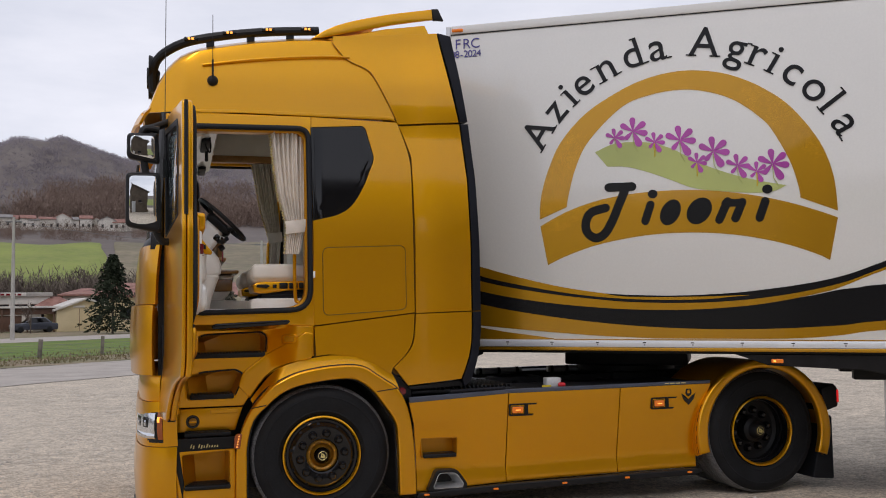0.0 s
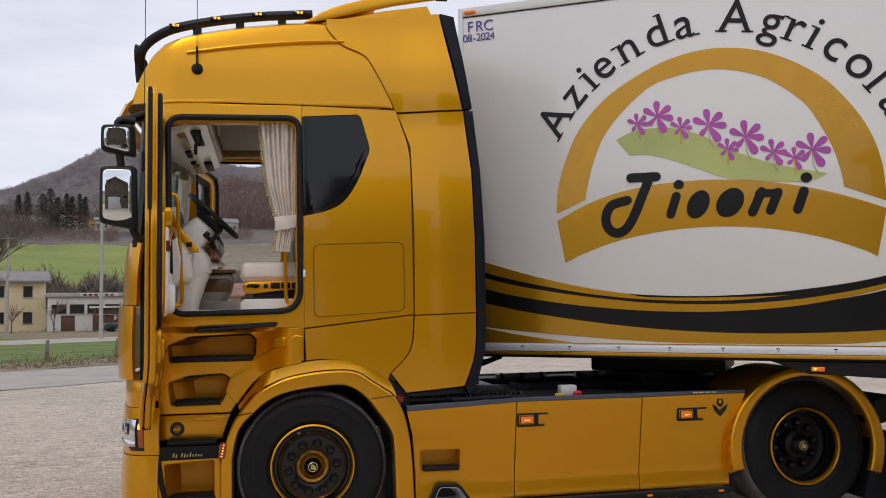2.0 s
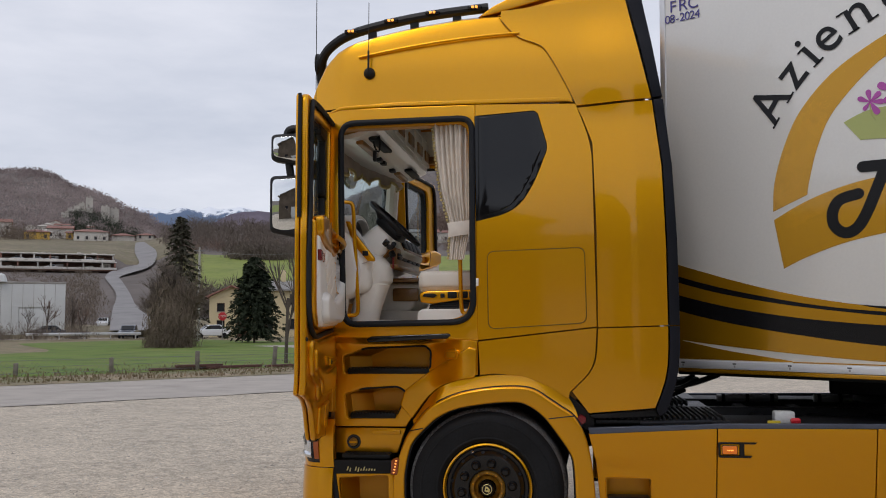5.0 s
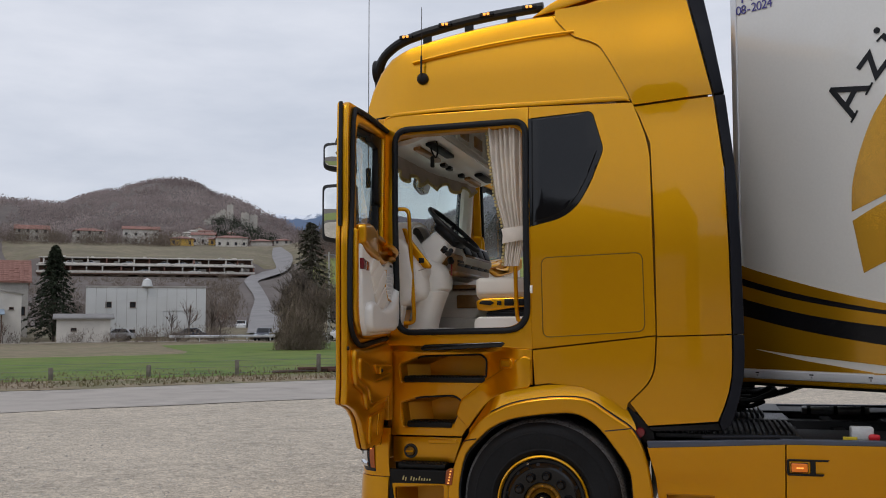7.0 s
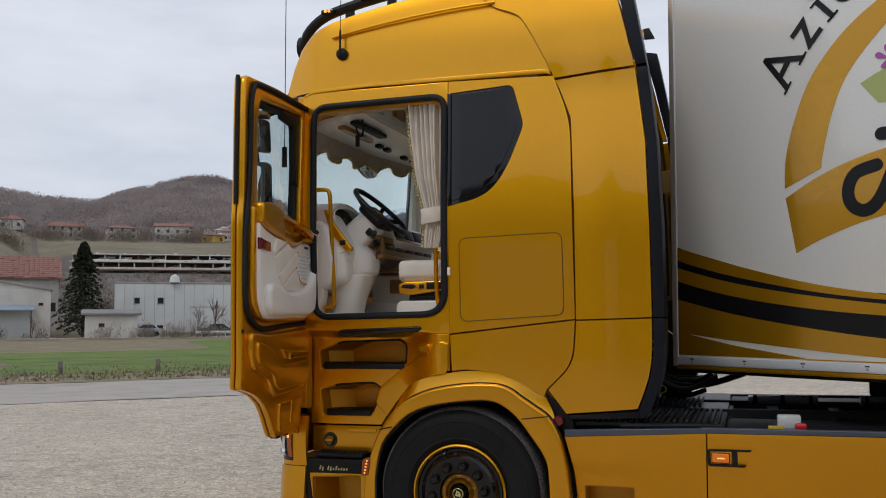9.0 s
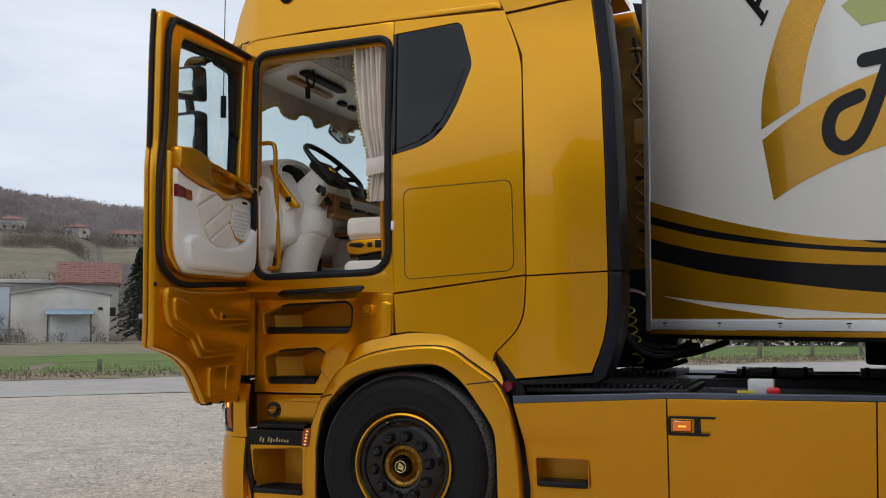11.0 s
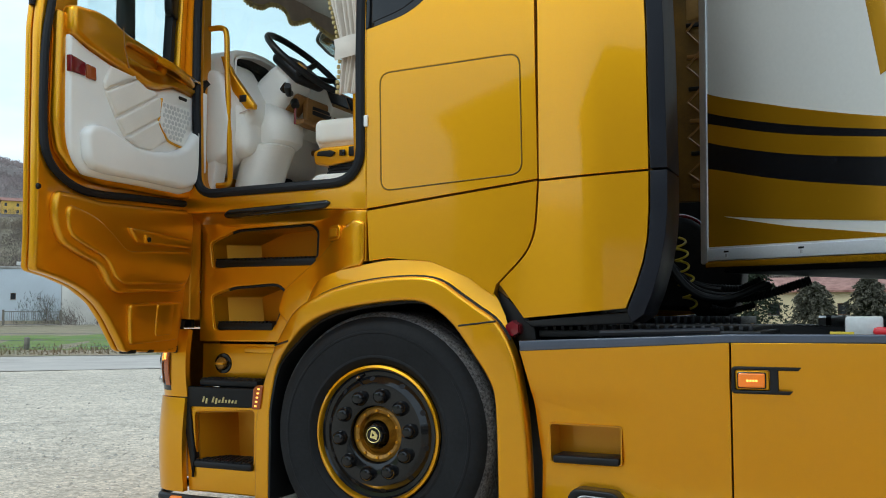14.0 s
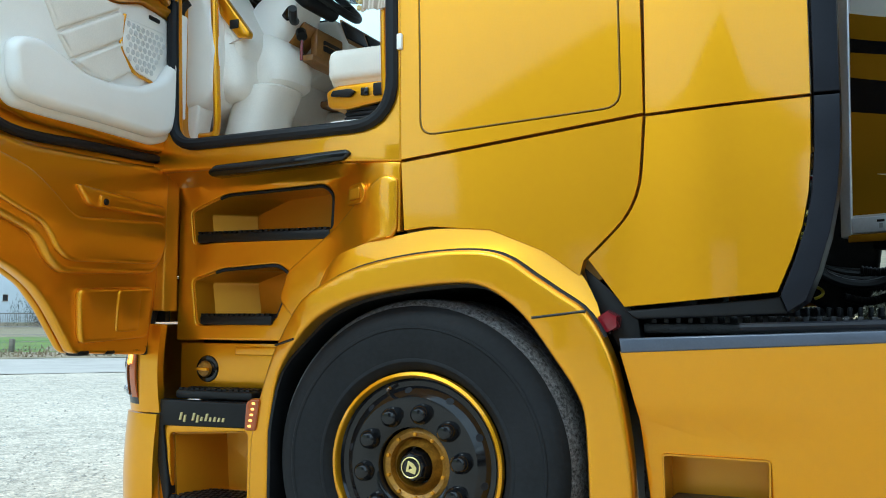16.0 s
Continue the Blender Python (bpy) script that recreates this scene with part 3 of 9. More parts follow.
part("bumper", band(0.20, 0.63, 0.03), GOLD, tractor)
part("lamp_band", band(0.64, 0.95, 0.02), GOLD, tractor)
part("front_panel", band(0.96, 1.135, 0.0, first=7, last=-7), GOLD, tractor)
part("corner_panel", band(1.15, 1.645, 0.070, first=8, last=-8), GOLD, tractor)
part("corner_panel", band(1.655, 2.08, 0.040, 0.03, first=8, last=-8), GOLD, tractor)
part("cowl", band(2.085, 2.14, -0.02, 0.03), BLACK, tractor)
glass = part("windscreen", band(2.14, 3.02, -0.02, 0.10, 6, -6, 0.006), CLEAR, tractor, "clear curved windscreen")
glass.visible_shadow = False
for mirror in (False, True):
    flip = far if mirror else (lambda b: b)
    part("a_pillar", flip(tube([(-1.17, 0.09, 2.05), (-1.14, 0.09, 2.5), (-1.10, 0.09, 3.06)], 0.06, smooth=3)), GLOSS, tractor)
    part("hinge_pillar", flip(plate([(-1.12, 1.0), (-1.12, 3.05), (-1.04, 3.05), (-1.04, 1.0)], 0.02, 0.10, 0.01)), GOLD_SHADE, tractor)
    # headlamp wrapped round the corner
    lamp = part("headlamp", flip(band(0.665, 0.905, 0.046, 0.0, 5, 23, 0.008)), GLOSS, tractor, "clear headlamp with an amber corner lens")
    part("reflector", flip(band(0.705, 0.872, 0.048, 0.0, 8, 22, 0.012)), LAMP, lamp)
    part("lamp_strip", flip(band(0.700, 0.728, 0.056, 0.0, 8, 21, 0.010)), CHROME, lamp)
    part("lamp_strip", flip(band(0.700, 0.868, 0.056, 0.0, 8, 10, 0.010)), CHROME, lamp)
    for a in (11, 16):
        part("lamp_barrel", flip(band(0.752, 0.850, 0.054, 0.0, a, a + 4, 0.010)), GLOSS, lamp)
        part("lamp_bulb", flip(band(0.775, 0.828, 0.060, 0.0, a + 1, a + 3, 0.008)), LAMP, lamp)
    part("turn_lens", flip(band(0.690, 0.880, 0.050, 0.0, 5, 8, 0.012)), AMBER_OFF, lamp)
    part("turn_bulb", flip(band(0.800, 0.850, 0.057, 0.0, 6, 8, 0.008)), AMBER_HOT, lamp)
    part("bumper_tube", flip(tube([(-1.34, 0.8, 0.165), (-1.30, 0.28, 0.165), (-1.21, 0.07, 0.165), (-1.10, 0.0, 0.165), (-0.62, 0.0, 0.165)], 0.022, smooth=6)), BLACK, tractor)
    for x, y in ((-1.06, -0.022), (-0.74, -0.022)):
        part("bumper_marker", flip(box(x - 0.035, x + 0.035, y - 0.012, y + 0.01, 0.155, 0.180, 0.008)), AMBER, tractor)
part("sensor", lathe([(0.0, 0.0), (0.022, 0.0), (0.024, 0.004), (0.024, 0.01)], 20), GOLD, tractor).location = (-1.135, 0.018, 0.46)

# ---- steps below the door ----
HOLE1 = rounded([(-1.000, 1.372), (-0.845, 1.430), (-0.420, 1.444), (-0.382, 1.410), (-0.388, 1.285), (-0.985, 1.246)], [0.02, 0.03, 0.03, 0.03, 0.02, 0.02])
HOLE2 = rounded([(-0.990, 1.115), (-0.860, 1.156), (-0.610, 1.170), (-0.548, 1.125), (-0.624, 0.964), (-0.968, 0.948)], [0.02, 0.03, 0.03, 0.03, 0.02, 0.02])


def step_y(x, z):
    out = ease((x + 0.42) / 0.30) * ease((z - 1.0) / 0.2)
    return lerp(0.115, -0.035, max(out, ease((z - 1.44) / 0.10)))


ARCH_OUT = spline([(-0.625, 0.20), (-0.625, 0.52), (-0.612, 0.62), (-0.592, 0.70), (-0.548, 0.82), (-0.495, 0.908), (-0.388, 1.032), (-0.263, 1.104), (-0.151, 1.143), (-0.014, 1.168), (0.119, 1.180), (0.249, 1.178), (0.33, 1.155), (0.40, 1.108), (0.486, 1.051), (0.565, 0.995), (0.629, 0.886), (0.663, 0.755), (0.686, 0.583), (0.698, 0.368), (0.702, 0.20)], 3)
ARCH_IN = spline([(-0.545, 0.20), (-0.545, 0.52), (-0.54, 0.63), (-0.498, 0.795), (-0.40, 0.906), (-0.310, 0.982), (-0.205, 1.030), (-0.095, 1.055), (0.067, 1.076), (0.205, 1.080), (0.288, 1.052), (0.376, 0.984), (0.462, 0.872), (0.534, 0.765), (0.560, 0.664), (0.570, 0.36), (0.572, 0.20)], 3)
FLANGE = spline([(-0.51, 0.941), (-0.35, 1.141), (-0.193, 1.213), (-0.039, 1.242), (0.083, 1.254), (0.268, 1.245), (0.395, 1.207), (0.51, 1.127), (0.548, 1.085), (0.58, 1.02)], 4)
STEP = [(-1.055, 0.895), (-1.055, 1.505), (-0.30, 1.498), (-0.056, 1.475), (-0.056, 1.252)] + spline([(-0.10, 1.245), (-0.28, 1.170), (-0.42, 1.075), (-0.52, 0.955), (-0.56, 0.895)], 4)
for mirror in (False, True):
    flip = far if mirror else (lambda b: b)
    panel = part("step_panel", flip(bent(plate(STEP, 0.0, 0.03, 0.006, [HOLE1, HOLE2]), step_y, 0.05)), GOLD, tractor)
    for hole, zt, x0, x1 in ((HOLE1, 1.262, -0.965, -0.400), (HOLE2, 0.962, -0.945, -0.630)):
        part("step_well", flip(thick(grid([0, 0.45, 1.0], range(len(hole)), lambda u, v, h=hole: (h[v][0] + ((0.02 if u < 0.5 else 0.155) * ease(2 * u) if h[v][0] < -0.8 else -0.03 * u), 0.125 + 0.19 * u, h[v][1]), True), 0.006)), GOLD_SHADE, tractor)
        # added dark tube that draws the deep shadow along the opening's edge
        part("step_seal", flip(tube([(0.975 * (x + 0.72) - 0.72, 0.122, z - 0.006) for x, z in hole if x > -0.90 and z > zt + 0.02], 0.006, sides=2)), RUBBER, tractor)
        part("step_back", flip(plate([(p[0], p[1]) for p in hole], 0.312, 0.32, 0.002)), GOLD_SHADE, tractor)
        tread = part("step_tread", flip(box(x0, x1, 0.105, 0.30, zt - 0.012, zt + 0.024, 0.010)), BLACK, tractor, "ribbed black step tread")
        ribs = bmesh.new()
        n = int((x1 - x0) / 0.022)
        for i in range(n):
            x = lerp(x0 + 0.015, x1 - 0.015, i / (n - 1))
            add(ribs, box(x - 0.006, x + 0.006, 0.103, 0.27, zt + 0.022, zt + 0.030, 0.0))
        part("tread_ribs", flip(ribs), BLACK, tread)
    part("sill_strip", flip(plate(rounded([(-0.800, 1.484), (-0.77, 1.506), (-0.245, 1.526), (-0.230, 1.512), (-0.255, 1.490), (-0.785, 1.466)], 0.012), -0.056, 0.01, 0.008)), GLOSS, tractor, "gloss black grip strip under the door")
    badge = part("release_plate", flip(bent(plate(rounded([(-0.285, 1.350), (-0.285, 1.405), (-0.265, 1.418), (-0.20, 1.418), (-0.185, 1.40), (-0.185, 1.365), (-0.205, 1.350)], 0.008), -0.024, 0.02, 0.006), step_y)), GOLD, tractor)
    part("release_flap", flip(bent(plate(rounded([(-0.268, 1.364), (-0.268, 1.402), (-0.205, 1.402), (-0.205, 1.364)], 0.008), -0.031, 0.0, 0.004), step_y)), GOLD_SHADE, badge)
    # lower step behind the bumper corner
    part("cap_panel", flip(plate([(-1.05, 0.715), (-1.05, 0.885), (-0.565, 0.885), (-0.60, 0.78), (-0.62, 0.715)], 0.135, 0.16, 0.006)), GOLD, tractor)
    part("cap_crease", flip(plate(rounded([(-0.80, 0.842), (-0.80, 0.872), (-0.60, 0.872), (-0.60, 0.842)], 0.01), 0.128, 0.14, 0.005)), GOLD, tractor)
    cap = part("filler_cap", flip(lathe([(0.0, -0.012), (0.03, -0.010), (0.034, 0.0), (0.046, 0.0), (0.05, 0.006), (0.05, 0.02)], 28)), GLOSS, tractor, "round black ring with a gold cap")
    cap.location = (-0.925, 0.13 if not mirror else 0.0, 0.790)
    if mirror:
        cap.location = (-0.925, -0.13, 0.790)
    else:
        knob = part("cap_knob", lathe([(0.0, -0.022), (0.026, -0.020), (0.030, -0.012), (0.030, 0.0)], 24), HUB, cap)
        part("cap_grip", box(-0.026, 0.026, -0.032, -0.018, -0.006, 0.006, 0.003), GOLD, cap)
    low_hole = rounded([(-0.985, 0.335), (-1.000, 0.565), (-0.665, 0.585), (-0.665, 0.335)], 0.02)
    part("lower_step_panel", flip(plate([(-1.025, 0.20), (-1.065, 0.60), (-0.625, 0.60), (-0.625, 0.20)], 0.02, 0.05, 0.008, [low_hole])), GOLD, tractor)
    part("step_frame", flip(plate(rounded([(-0.995, 0.26), (-1.090, 0.685), (-0.63, 0.685), (-0.63, 0.600), (-1.020, 0.592), (-0.985, 0.36)], 0.01), 0.008, 0.05, 0.006)), BLACK, tractor, "black step frame with pale script")
    part("lower_well", flip(thick(grid([0, 1.0], range(len(low_hole)), lambda u, v, h=low_hole: (h[v][0] + (0.08 * u if h[v][0] < -0.8 else -0.02 * u), 0.05 + 0.20 * u, h[v][1]), True), 0.006)), GOLD_SHADE, tractor)
    part("lower_back", flip(plate(low_hole, 0.245, 0.255, 0.002)), GOLD_SHADE, tractor)
    for zt, x0, x1, y0 in ((0.700, -0.985, -0.655, 0.03), (0.325, -0.985, -0.660, 0.0)):
        tread = part("step_tread", flip(box(x0, x1, y0, y0 + 0.20, zt - 0.012, zt + 0.02, 0.010)), BLACK, tractor)
        ribs = bmesh.new()
        for i in range(13):
            for j in range(6):
                x = lerp(x0 + 0.02, x1 - 0.02, i / 12) + (0.006 if j % 2 else -0.006)
                add(ribs, box(x - 0.008, x + 0.008, y0 + 0.012 + 0.031 * j, y0 + 0.030 + 0.031 * j, zt + 0.018, zt + 0.026, 0))
        part("tread_studs", flip(ribs), BLACK, tread)
    part("orange_marker", flip(plate(rounded([(-0.640, 0.597), (-0.634, 0.690), (-0.614, 0.706), (-0.580, 0.704), (-0.595, 0.598)], 0.01), -0.034, 0.02, 0.006)), AMBER_OFF, tractor, "amber side marker on the wheel arch")
    for i in range(5):
        part("marker_led", flip(box(-0.623 + 0.004 * i, -0.611 + 0.004 * i, -0.039, -0.03, 0.609 + 0.019 * i, 0.617 + 0.019 * i, 0.003)), AMBER_HOT, tractor)
    # wheel arch
    part("wheel_arch", flip(bent(plate(ARCH_OUT + ARCH_IN[::-1], -0.105, -0.02, 0.014, steps=3), lambda x, z: 0.08 * ease((-0.33 - x) / 0.27), 0.06)), GOLD, tractor)
    groove = resample([(x, z - 0.008) for x, z in ARCH_OUT if z > 0.90], len(FLANGE))
    part("arch_flange", flip(thick(grid([0, 0.3, 0.6, 0.85, 1.0], range(len(FLANGE)), lambda u, v: (lerp(FLANGE[v][0], groove[v][0], u), lerp(-0.034 + 0.125 * ease((-0.25 - FLANGE[v][0]) / 0.25), -0.052 + 0.130 * ease((-0.25 - FLANGE[v][0]) / 0.25), u ** 1.3), lerp(FLANGE[v][1], groove[v][1], u))), 0.006)), GOLD, tractor)
    # black tube laid into the groove to draw its shadow line
    part("arch_groove", flip(tube([(x, -0.068 + 0.120 * ease((-0.25 - x) / 0.25), z + 0.006) for x, z in groove], 0.010, sides=2)), RUBBER, tractor, "black gap above the wheel arch")
    shoulder = [(-0.062, 1.262), (-0.062, 1.42), (-0.11, 1.438), (-0.21, 1.378), (-0.40, 1.268), (-0.57, 1.138), (-0.60, 1.04)] + [(x - 0.006, z + 0.012 * ease((-0.30 - x) / 0.15) - 0.004) for x, z in FLANGE if x < -0.07]
    part("arch_shoulder", flip(bent(plate(rounded(shoulder, [0, 0.01, 0.03, 0.02, 0, 0.03, 0.02] + [0] * (len(shoulder) - 7)), -0.014, 0.02, 0.010), lambda x, z: step_y(x, max(z, 1.16)), 0.05)), GOLD, tractor)
    part("arch_liner", flip(thick(grid([0, 0.5, 1], range(len(ARCH_IN)), lambda u, v: (ARCH_IN[v][0], -0.03 + 0.66 * u, ARCH_IN[v][1])), 0.01)), BLACK, tractor)
    # joints of the arch
    part("arch_joint", flip(tube([(-0.512, -0.043, 0.886), (-0.415, -0.088, 0.908)], 0.004, sides=2)), BLACK, tractor)
    part("arch_joint", flip(tube([(0.405, -0.1045, 0.979), (0.565, -0.1045, 0.998)], 0.004, sides=2)), BLACK, tractor)
    # black filler between arch and fairing
    part("arch_filler", flip(plate([(0.53, 1.13), (0.69, 0.99), (0.70, 0.90), (0.63, 0.90), (0.56, 1.02)], 0.0, 0.06, 0.004)), BLACK, tractor)
    red = lathe([(0.0, -0.02), (0.03, -0.018), (0.034, 0.0), (0.034, 0.03)], 6)
    red.transform(Matrix.Translation((0.612, -0.030, 0.968)) @ Matrix.Rotation(0.5, 4, "Y"))
    part("red_cap", flip(red), RED, tractor, "faded red six-sided cap")
# script on the step frame, illegible at this size: pale bars
material("pale_script", (0.6, 0.5, 0.22))
for i, h in enumerate((0.026, 0.018, 0, 0.026, 0.020, 0.014, 0.026, 0.014, 0.016, 0.014, 0.014)):
    if h:
        x = -0.945 + 0.0185 * i
        bar = plate([(x, 0.616 - (0.006 if i in (1, 4) else 0)), (x + 0.30 * h, 0.616 + h), (x + 0.30 * h + 0.008, 0.616 + h), (x + 0.009, 0.616 - (0.006 if i in (1, 4) else 0))], 0.003, 0.009, 0.001)
        part("script_bar", bar, bpy.data.materials["pale_script"], tractor)

# ---- wheels ----
tyre_profile = [(0.290, 0.03), (0.300, 0.005), (0.318, -0.008), (0.322, -0.013), (0.330, -0.013), (0.333, -0.011), (0.390, -0.020), (0.424, -0.0195), (0.427, -0.0225), (0.434, -0.0215), (0.437, -0.018), (0.456, -0.015), (0.478, 0.000), (0.483, 0.004), (0.496, 0.018)]
tyre_mesh = mesh_of("tyre", lathe(tyre_profile + [(0.490, 0.055), (0.29, 0.06)], 72), TYRE)


def tread_bm():
    bm = bmesh.new()
    prof = [(0.496, 0.018), (0.510, 0.040), (0.518, 0.06)]
    for a in (0.11, 0.17, 0.23, 0.29):
        prof += [(0.520, a - 0.006), (0.506, a - 0.004), (0.506, a + 0.004), (0.520, a + 0.006)]
    prof += [(0.518, 0.34), (0.510, 0.355), (0.48, 0.39), (0.40, 0.405), (0.29, 0.38)]
    return lathe(prof, 96)


tread_mesh = mesh_of("tread", tread_bm(), TREAD)
rim_mesh = mesh_of("rim", lathe([(0.292, 0.012), (0.290, -0.004), (0.280, -0.008), (0.273, 0.0), (0.269, 0.02), (0.267, 0.03)], 72), GOLD)
barrel_mesh = mesh_of("rim_barrel", lathe([(0.2685, 0.028), (0.262, 0.05), (0.258, 0.12), (0.25, 0.12), (0.25, 0.34), (0.29, 0.36)], 72), GLOSS)
front_disc = mesh_of("wheel_disc", lathe([(0.270, 0.012), (0.262, 0.020), (0.246, 0.022), (0.228, 0.004), (0.214, -0.010), (0.135, -0.014), (0.122, -0.008), (0.118, 0.04), (0.0, 0.04)], 64), GLOSS)
nut_mesh = mesh_of("wheel_nut", lathe([(0.0, -0.048), (0.018, -0.045), (0.028, -0.034), (0.032, -0.012), (0.034, 0.004)], 16), GLOSS)
hole_mesh = mesh_of("vent_hole", lathe([(0.0, -0.001), (0.012, -0.002), (0.014, 0.004)], 14), RUBBER)
flange = lathe([(0.116, 0.035), (0.116, 0.012), (0.104, 0.006), (0.090, 0.012), (0.084, 0.035), (0.070, 0.02), (0.062, -0.002), (0.056, 0.03)], 40)
flange_mesh = mesh_of("hub_flange", flange, HUB)
cap_mesh = mesh_of("hub_cap", lathe([(0.0, -0.026), (0.030, -0.026), (0.040, -0.024), (0.046, -0.016), (0.052, 0.005), (0.056, 0.03)], 8), GLOSS)
stud_mesh = mesh_of("hub_bolt", lathe([(0.0, -0.024), (0.006, -0.022), (0.007, -0.01)], 6), GOLD_SHADE)


def wheel(x, y, turn, rear=False):
    """A wheel with its middle at x; y is its outer face."""
    m = Matrix.Translation((x, y, 0.52)) @ Matrix.Rotation(turn, 4, "Z") @ Matrix.Rotation(-0.13, 4, "Y")

    def put(name, me, parent, local=Matrix.Identity(4), label=""):
        ob = hang(new(name, me), parent)
        ob.matrix_basis = m @ local if parent is tractor else local
        if label:
            ob["label"] = label
        return ob
    w = put("wheel", tyre_mesh, tractor, label="black truck wheel with a gold-rimmed rim")
    put("tread", tread_mesh, w, label="worn grey tread")
    put("rim", rim_mesh, w)
    put("rim_barrel", barrel_mesh, w)
    if not rear:
        d = put("wheel_disc", front_disc, w)
        for i in range(10):
            a = 2 * math.pi * i / 10
            put("wheel_nut", nut_mesh, w, Matrix.Translation((0.165 * math.cos(a), -0.006, 0.165 * math.sin(a))))
            put("vent_hole", hole_mesh, w, Matrix.Translation((0.2325 * math.cos(a + 0.3), 0.010, 0.2325 * math.sin(a + 0.3))) @ Matrix.Rotation(-a - 0.3, 4, "Y") @ Matrix.Rotation(0.75, 4, "Z"))
        put("hub_flange", flange_mesh, w)
        for i in range(10):
            a = 2 * math.pi * i / 10 + 0.2
            put("hub_bolt", stud_mesh, w, Matrix.Translation((0.098 * math.cos(a), 0.022, 0.098 * math.sin(a))))
        put("hub_cap", cap_mesh, w)
        put("cap_badge", badge_mesh, w, Matrix.Translation((0, -0.028, 0)))
        put("valve", valve_mesh, w)
    else:
        put("wheel_disc", rear_disc, w)
        for i in range(10):
            a = 2 * math.pi * i / 10
            put("wheel_nut", nut_mesh, w, Matrix.Translation((0.165 * math.cos(a), 0.19, 0.165 * math.sin(a))))
        put("hub_cap", rear_hub, w)
        put("cap_badge", badge_mesh, w, Matrix.Translation((0, 0.028, 0)))
    return w


bb = plate(rounded([(-0.018, -0.010), (-0.006, 0.022), (0.010, 0.012), (0.020, -0.004), (0.012, -0.022), (-0.004, -0.014)], 0.003), -0.002, 0.002, 0.0005, [rounded([(-0.008, -0.006), (-0.003, 0.008), (0.006, -0.002)], 0.001)])
add(bb, lathe([(0.029, -0.001), (0.031, -0.002), (0.033, -0.001), (0.033, 0.001)], 24))
badge_mesh = mesh_of("cap_badge", bb, material("pale_gold_badge", (0.75, 0.62, 0.25), 0.25, 0.6))
valve_mesh = mesh_of("valve", tube([(-0.075, 0.02, 0.235), (-0.060, -0.006, 0.243), (-0.050, -0.010, 0.247)], 0.006), CHROME)
rear_disc = mesh_of("wheel_disc_rear", lathe([(0.258, 0.10), (0.250, 0.17), (0.225, 0.19), (0.12, 0.195), (0.11, 0.15), (0.0, 0.15)], 64), BLACK)
rear_hub = mesh_of("hub_cap_rear", lathe([(0.0, 0.03), (0.045, 0.032), (0.06, 0.05), (0.075, 0.09), (0.105, 0.11), (0.11, 0.17)], 20), BLACK)
wheel(0.0, -0.035, 0.0)
wheel(0.0, 2 * MID + 0.035, math.pi)
wheel(3.715, -0.065, 0.0, True)
wheel(3.715, 2 * MID + 0.065, math.pi, True)
part("step_backing", box(-1.10, -0.45, 0.335, 0.35, 0.25, 1.52, 0.0), BLACK, tractor)
part("corner_gap", box(-1.17, -1.075, 0.075, 0.10, 0.96, 2.06, 0.0), BLACK, tractor)
part("corner_post", box(-1.125, -1.105, 0.045, 0.075, 1.0, 2.04, 0.008), GOLD_SHADE, tractor)
part("engine", box(-0.85, 0.70, 0.62, 2 * MID - 0.62, 0.70, 1.50, 0.05), STEEL, tractor)
part("axle", tube([(0, 0.3, 0.52), (0, 2 * MID - 0.3, 0.52)], 0.07), STEEL, tractor)
part("axle", tube([(3.715, 0.3, 0.52), (3.715, 2 * MID - 0.3, 0.52)], 0.11), STEEL, tractor)
for y in (0.32, 2 * MID - 0.68):
    o = part("inner_tyre", tread_mesh, TREAD, tractor)
    o.location = (3.715, y, 0.52)

# ---- side skirts ----
def skirt_y(x, z):
    crease = 0.365 + 0.012 * (x - 0.8)
    hollow = 0.014 * ease((0.72 - z) / 0.05) * ease((1.25 - x) / 0.3)
    return 0.010 + 0.15 * (0.93 - max(z, crease)) + hollow * ease((z - crease) / 0.1) - 0.016 * min(1.0, max(0.0, (crease - z) / 0.10))


RECESS = rounded([(0.762, 0.452), (0.758, 0.604), (1.046, 0.602), (1.044, 0.452)], 0.015)
EXH = rounded([(0.785, 0.205), (0.862, 0.368), (1.03, 0.362), (1.11, 0.250), (1.10, 0.205)], 0.03)
PANELS = [
    ([(0.655, 0.885), (0.700, 0.70), (0.722, 0.45), (0.722, 0.205), (1.438, 0.235), (1.450, 0.925)], [RECESS, EXH]),
    ([(1.444, 0.235), (1.456, 0.925), (2.402, 0.930), (2.388, 0.250)], []),
    ([(2.394, 0.250), (2.408, 0.930), (3.225, 0.940), (3.165, 0.80), (3.120, 0.60), (3.105, 0.36), (3.100, 0.255)], []),
]
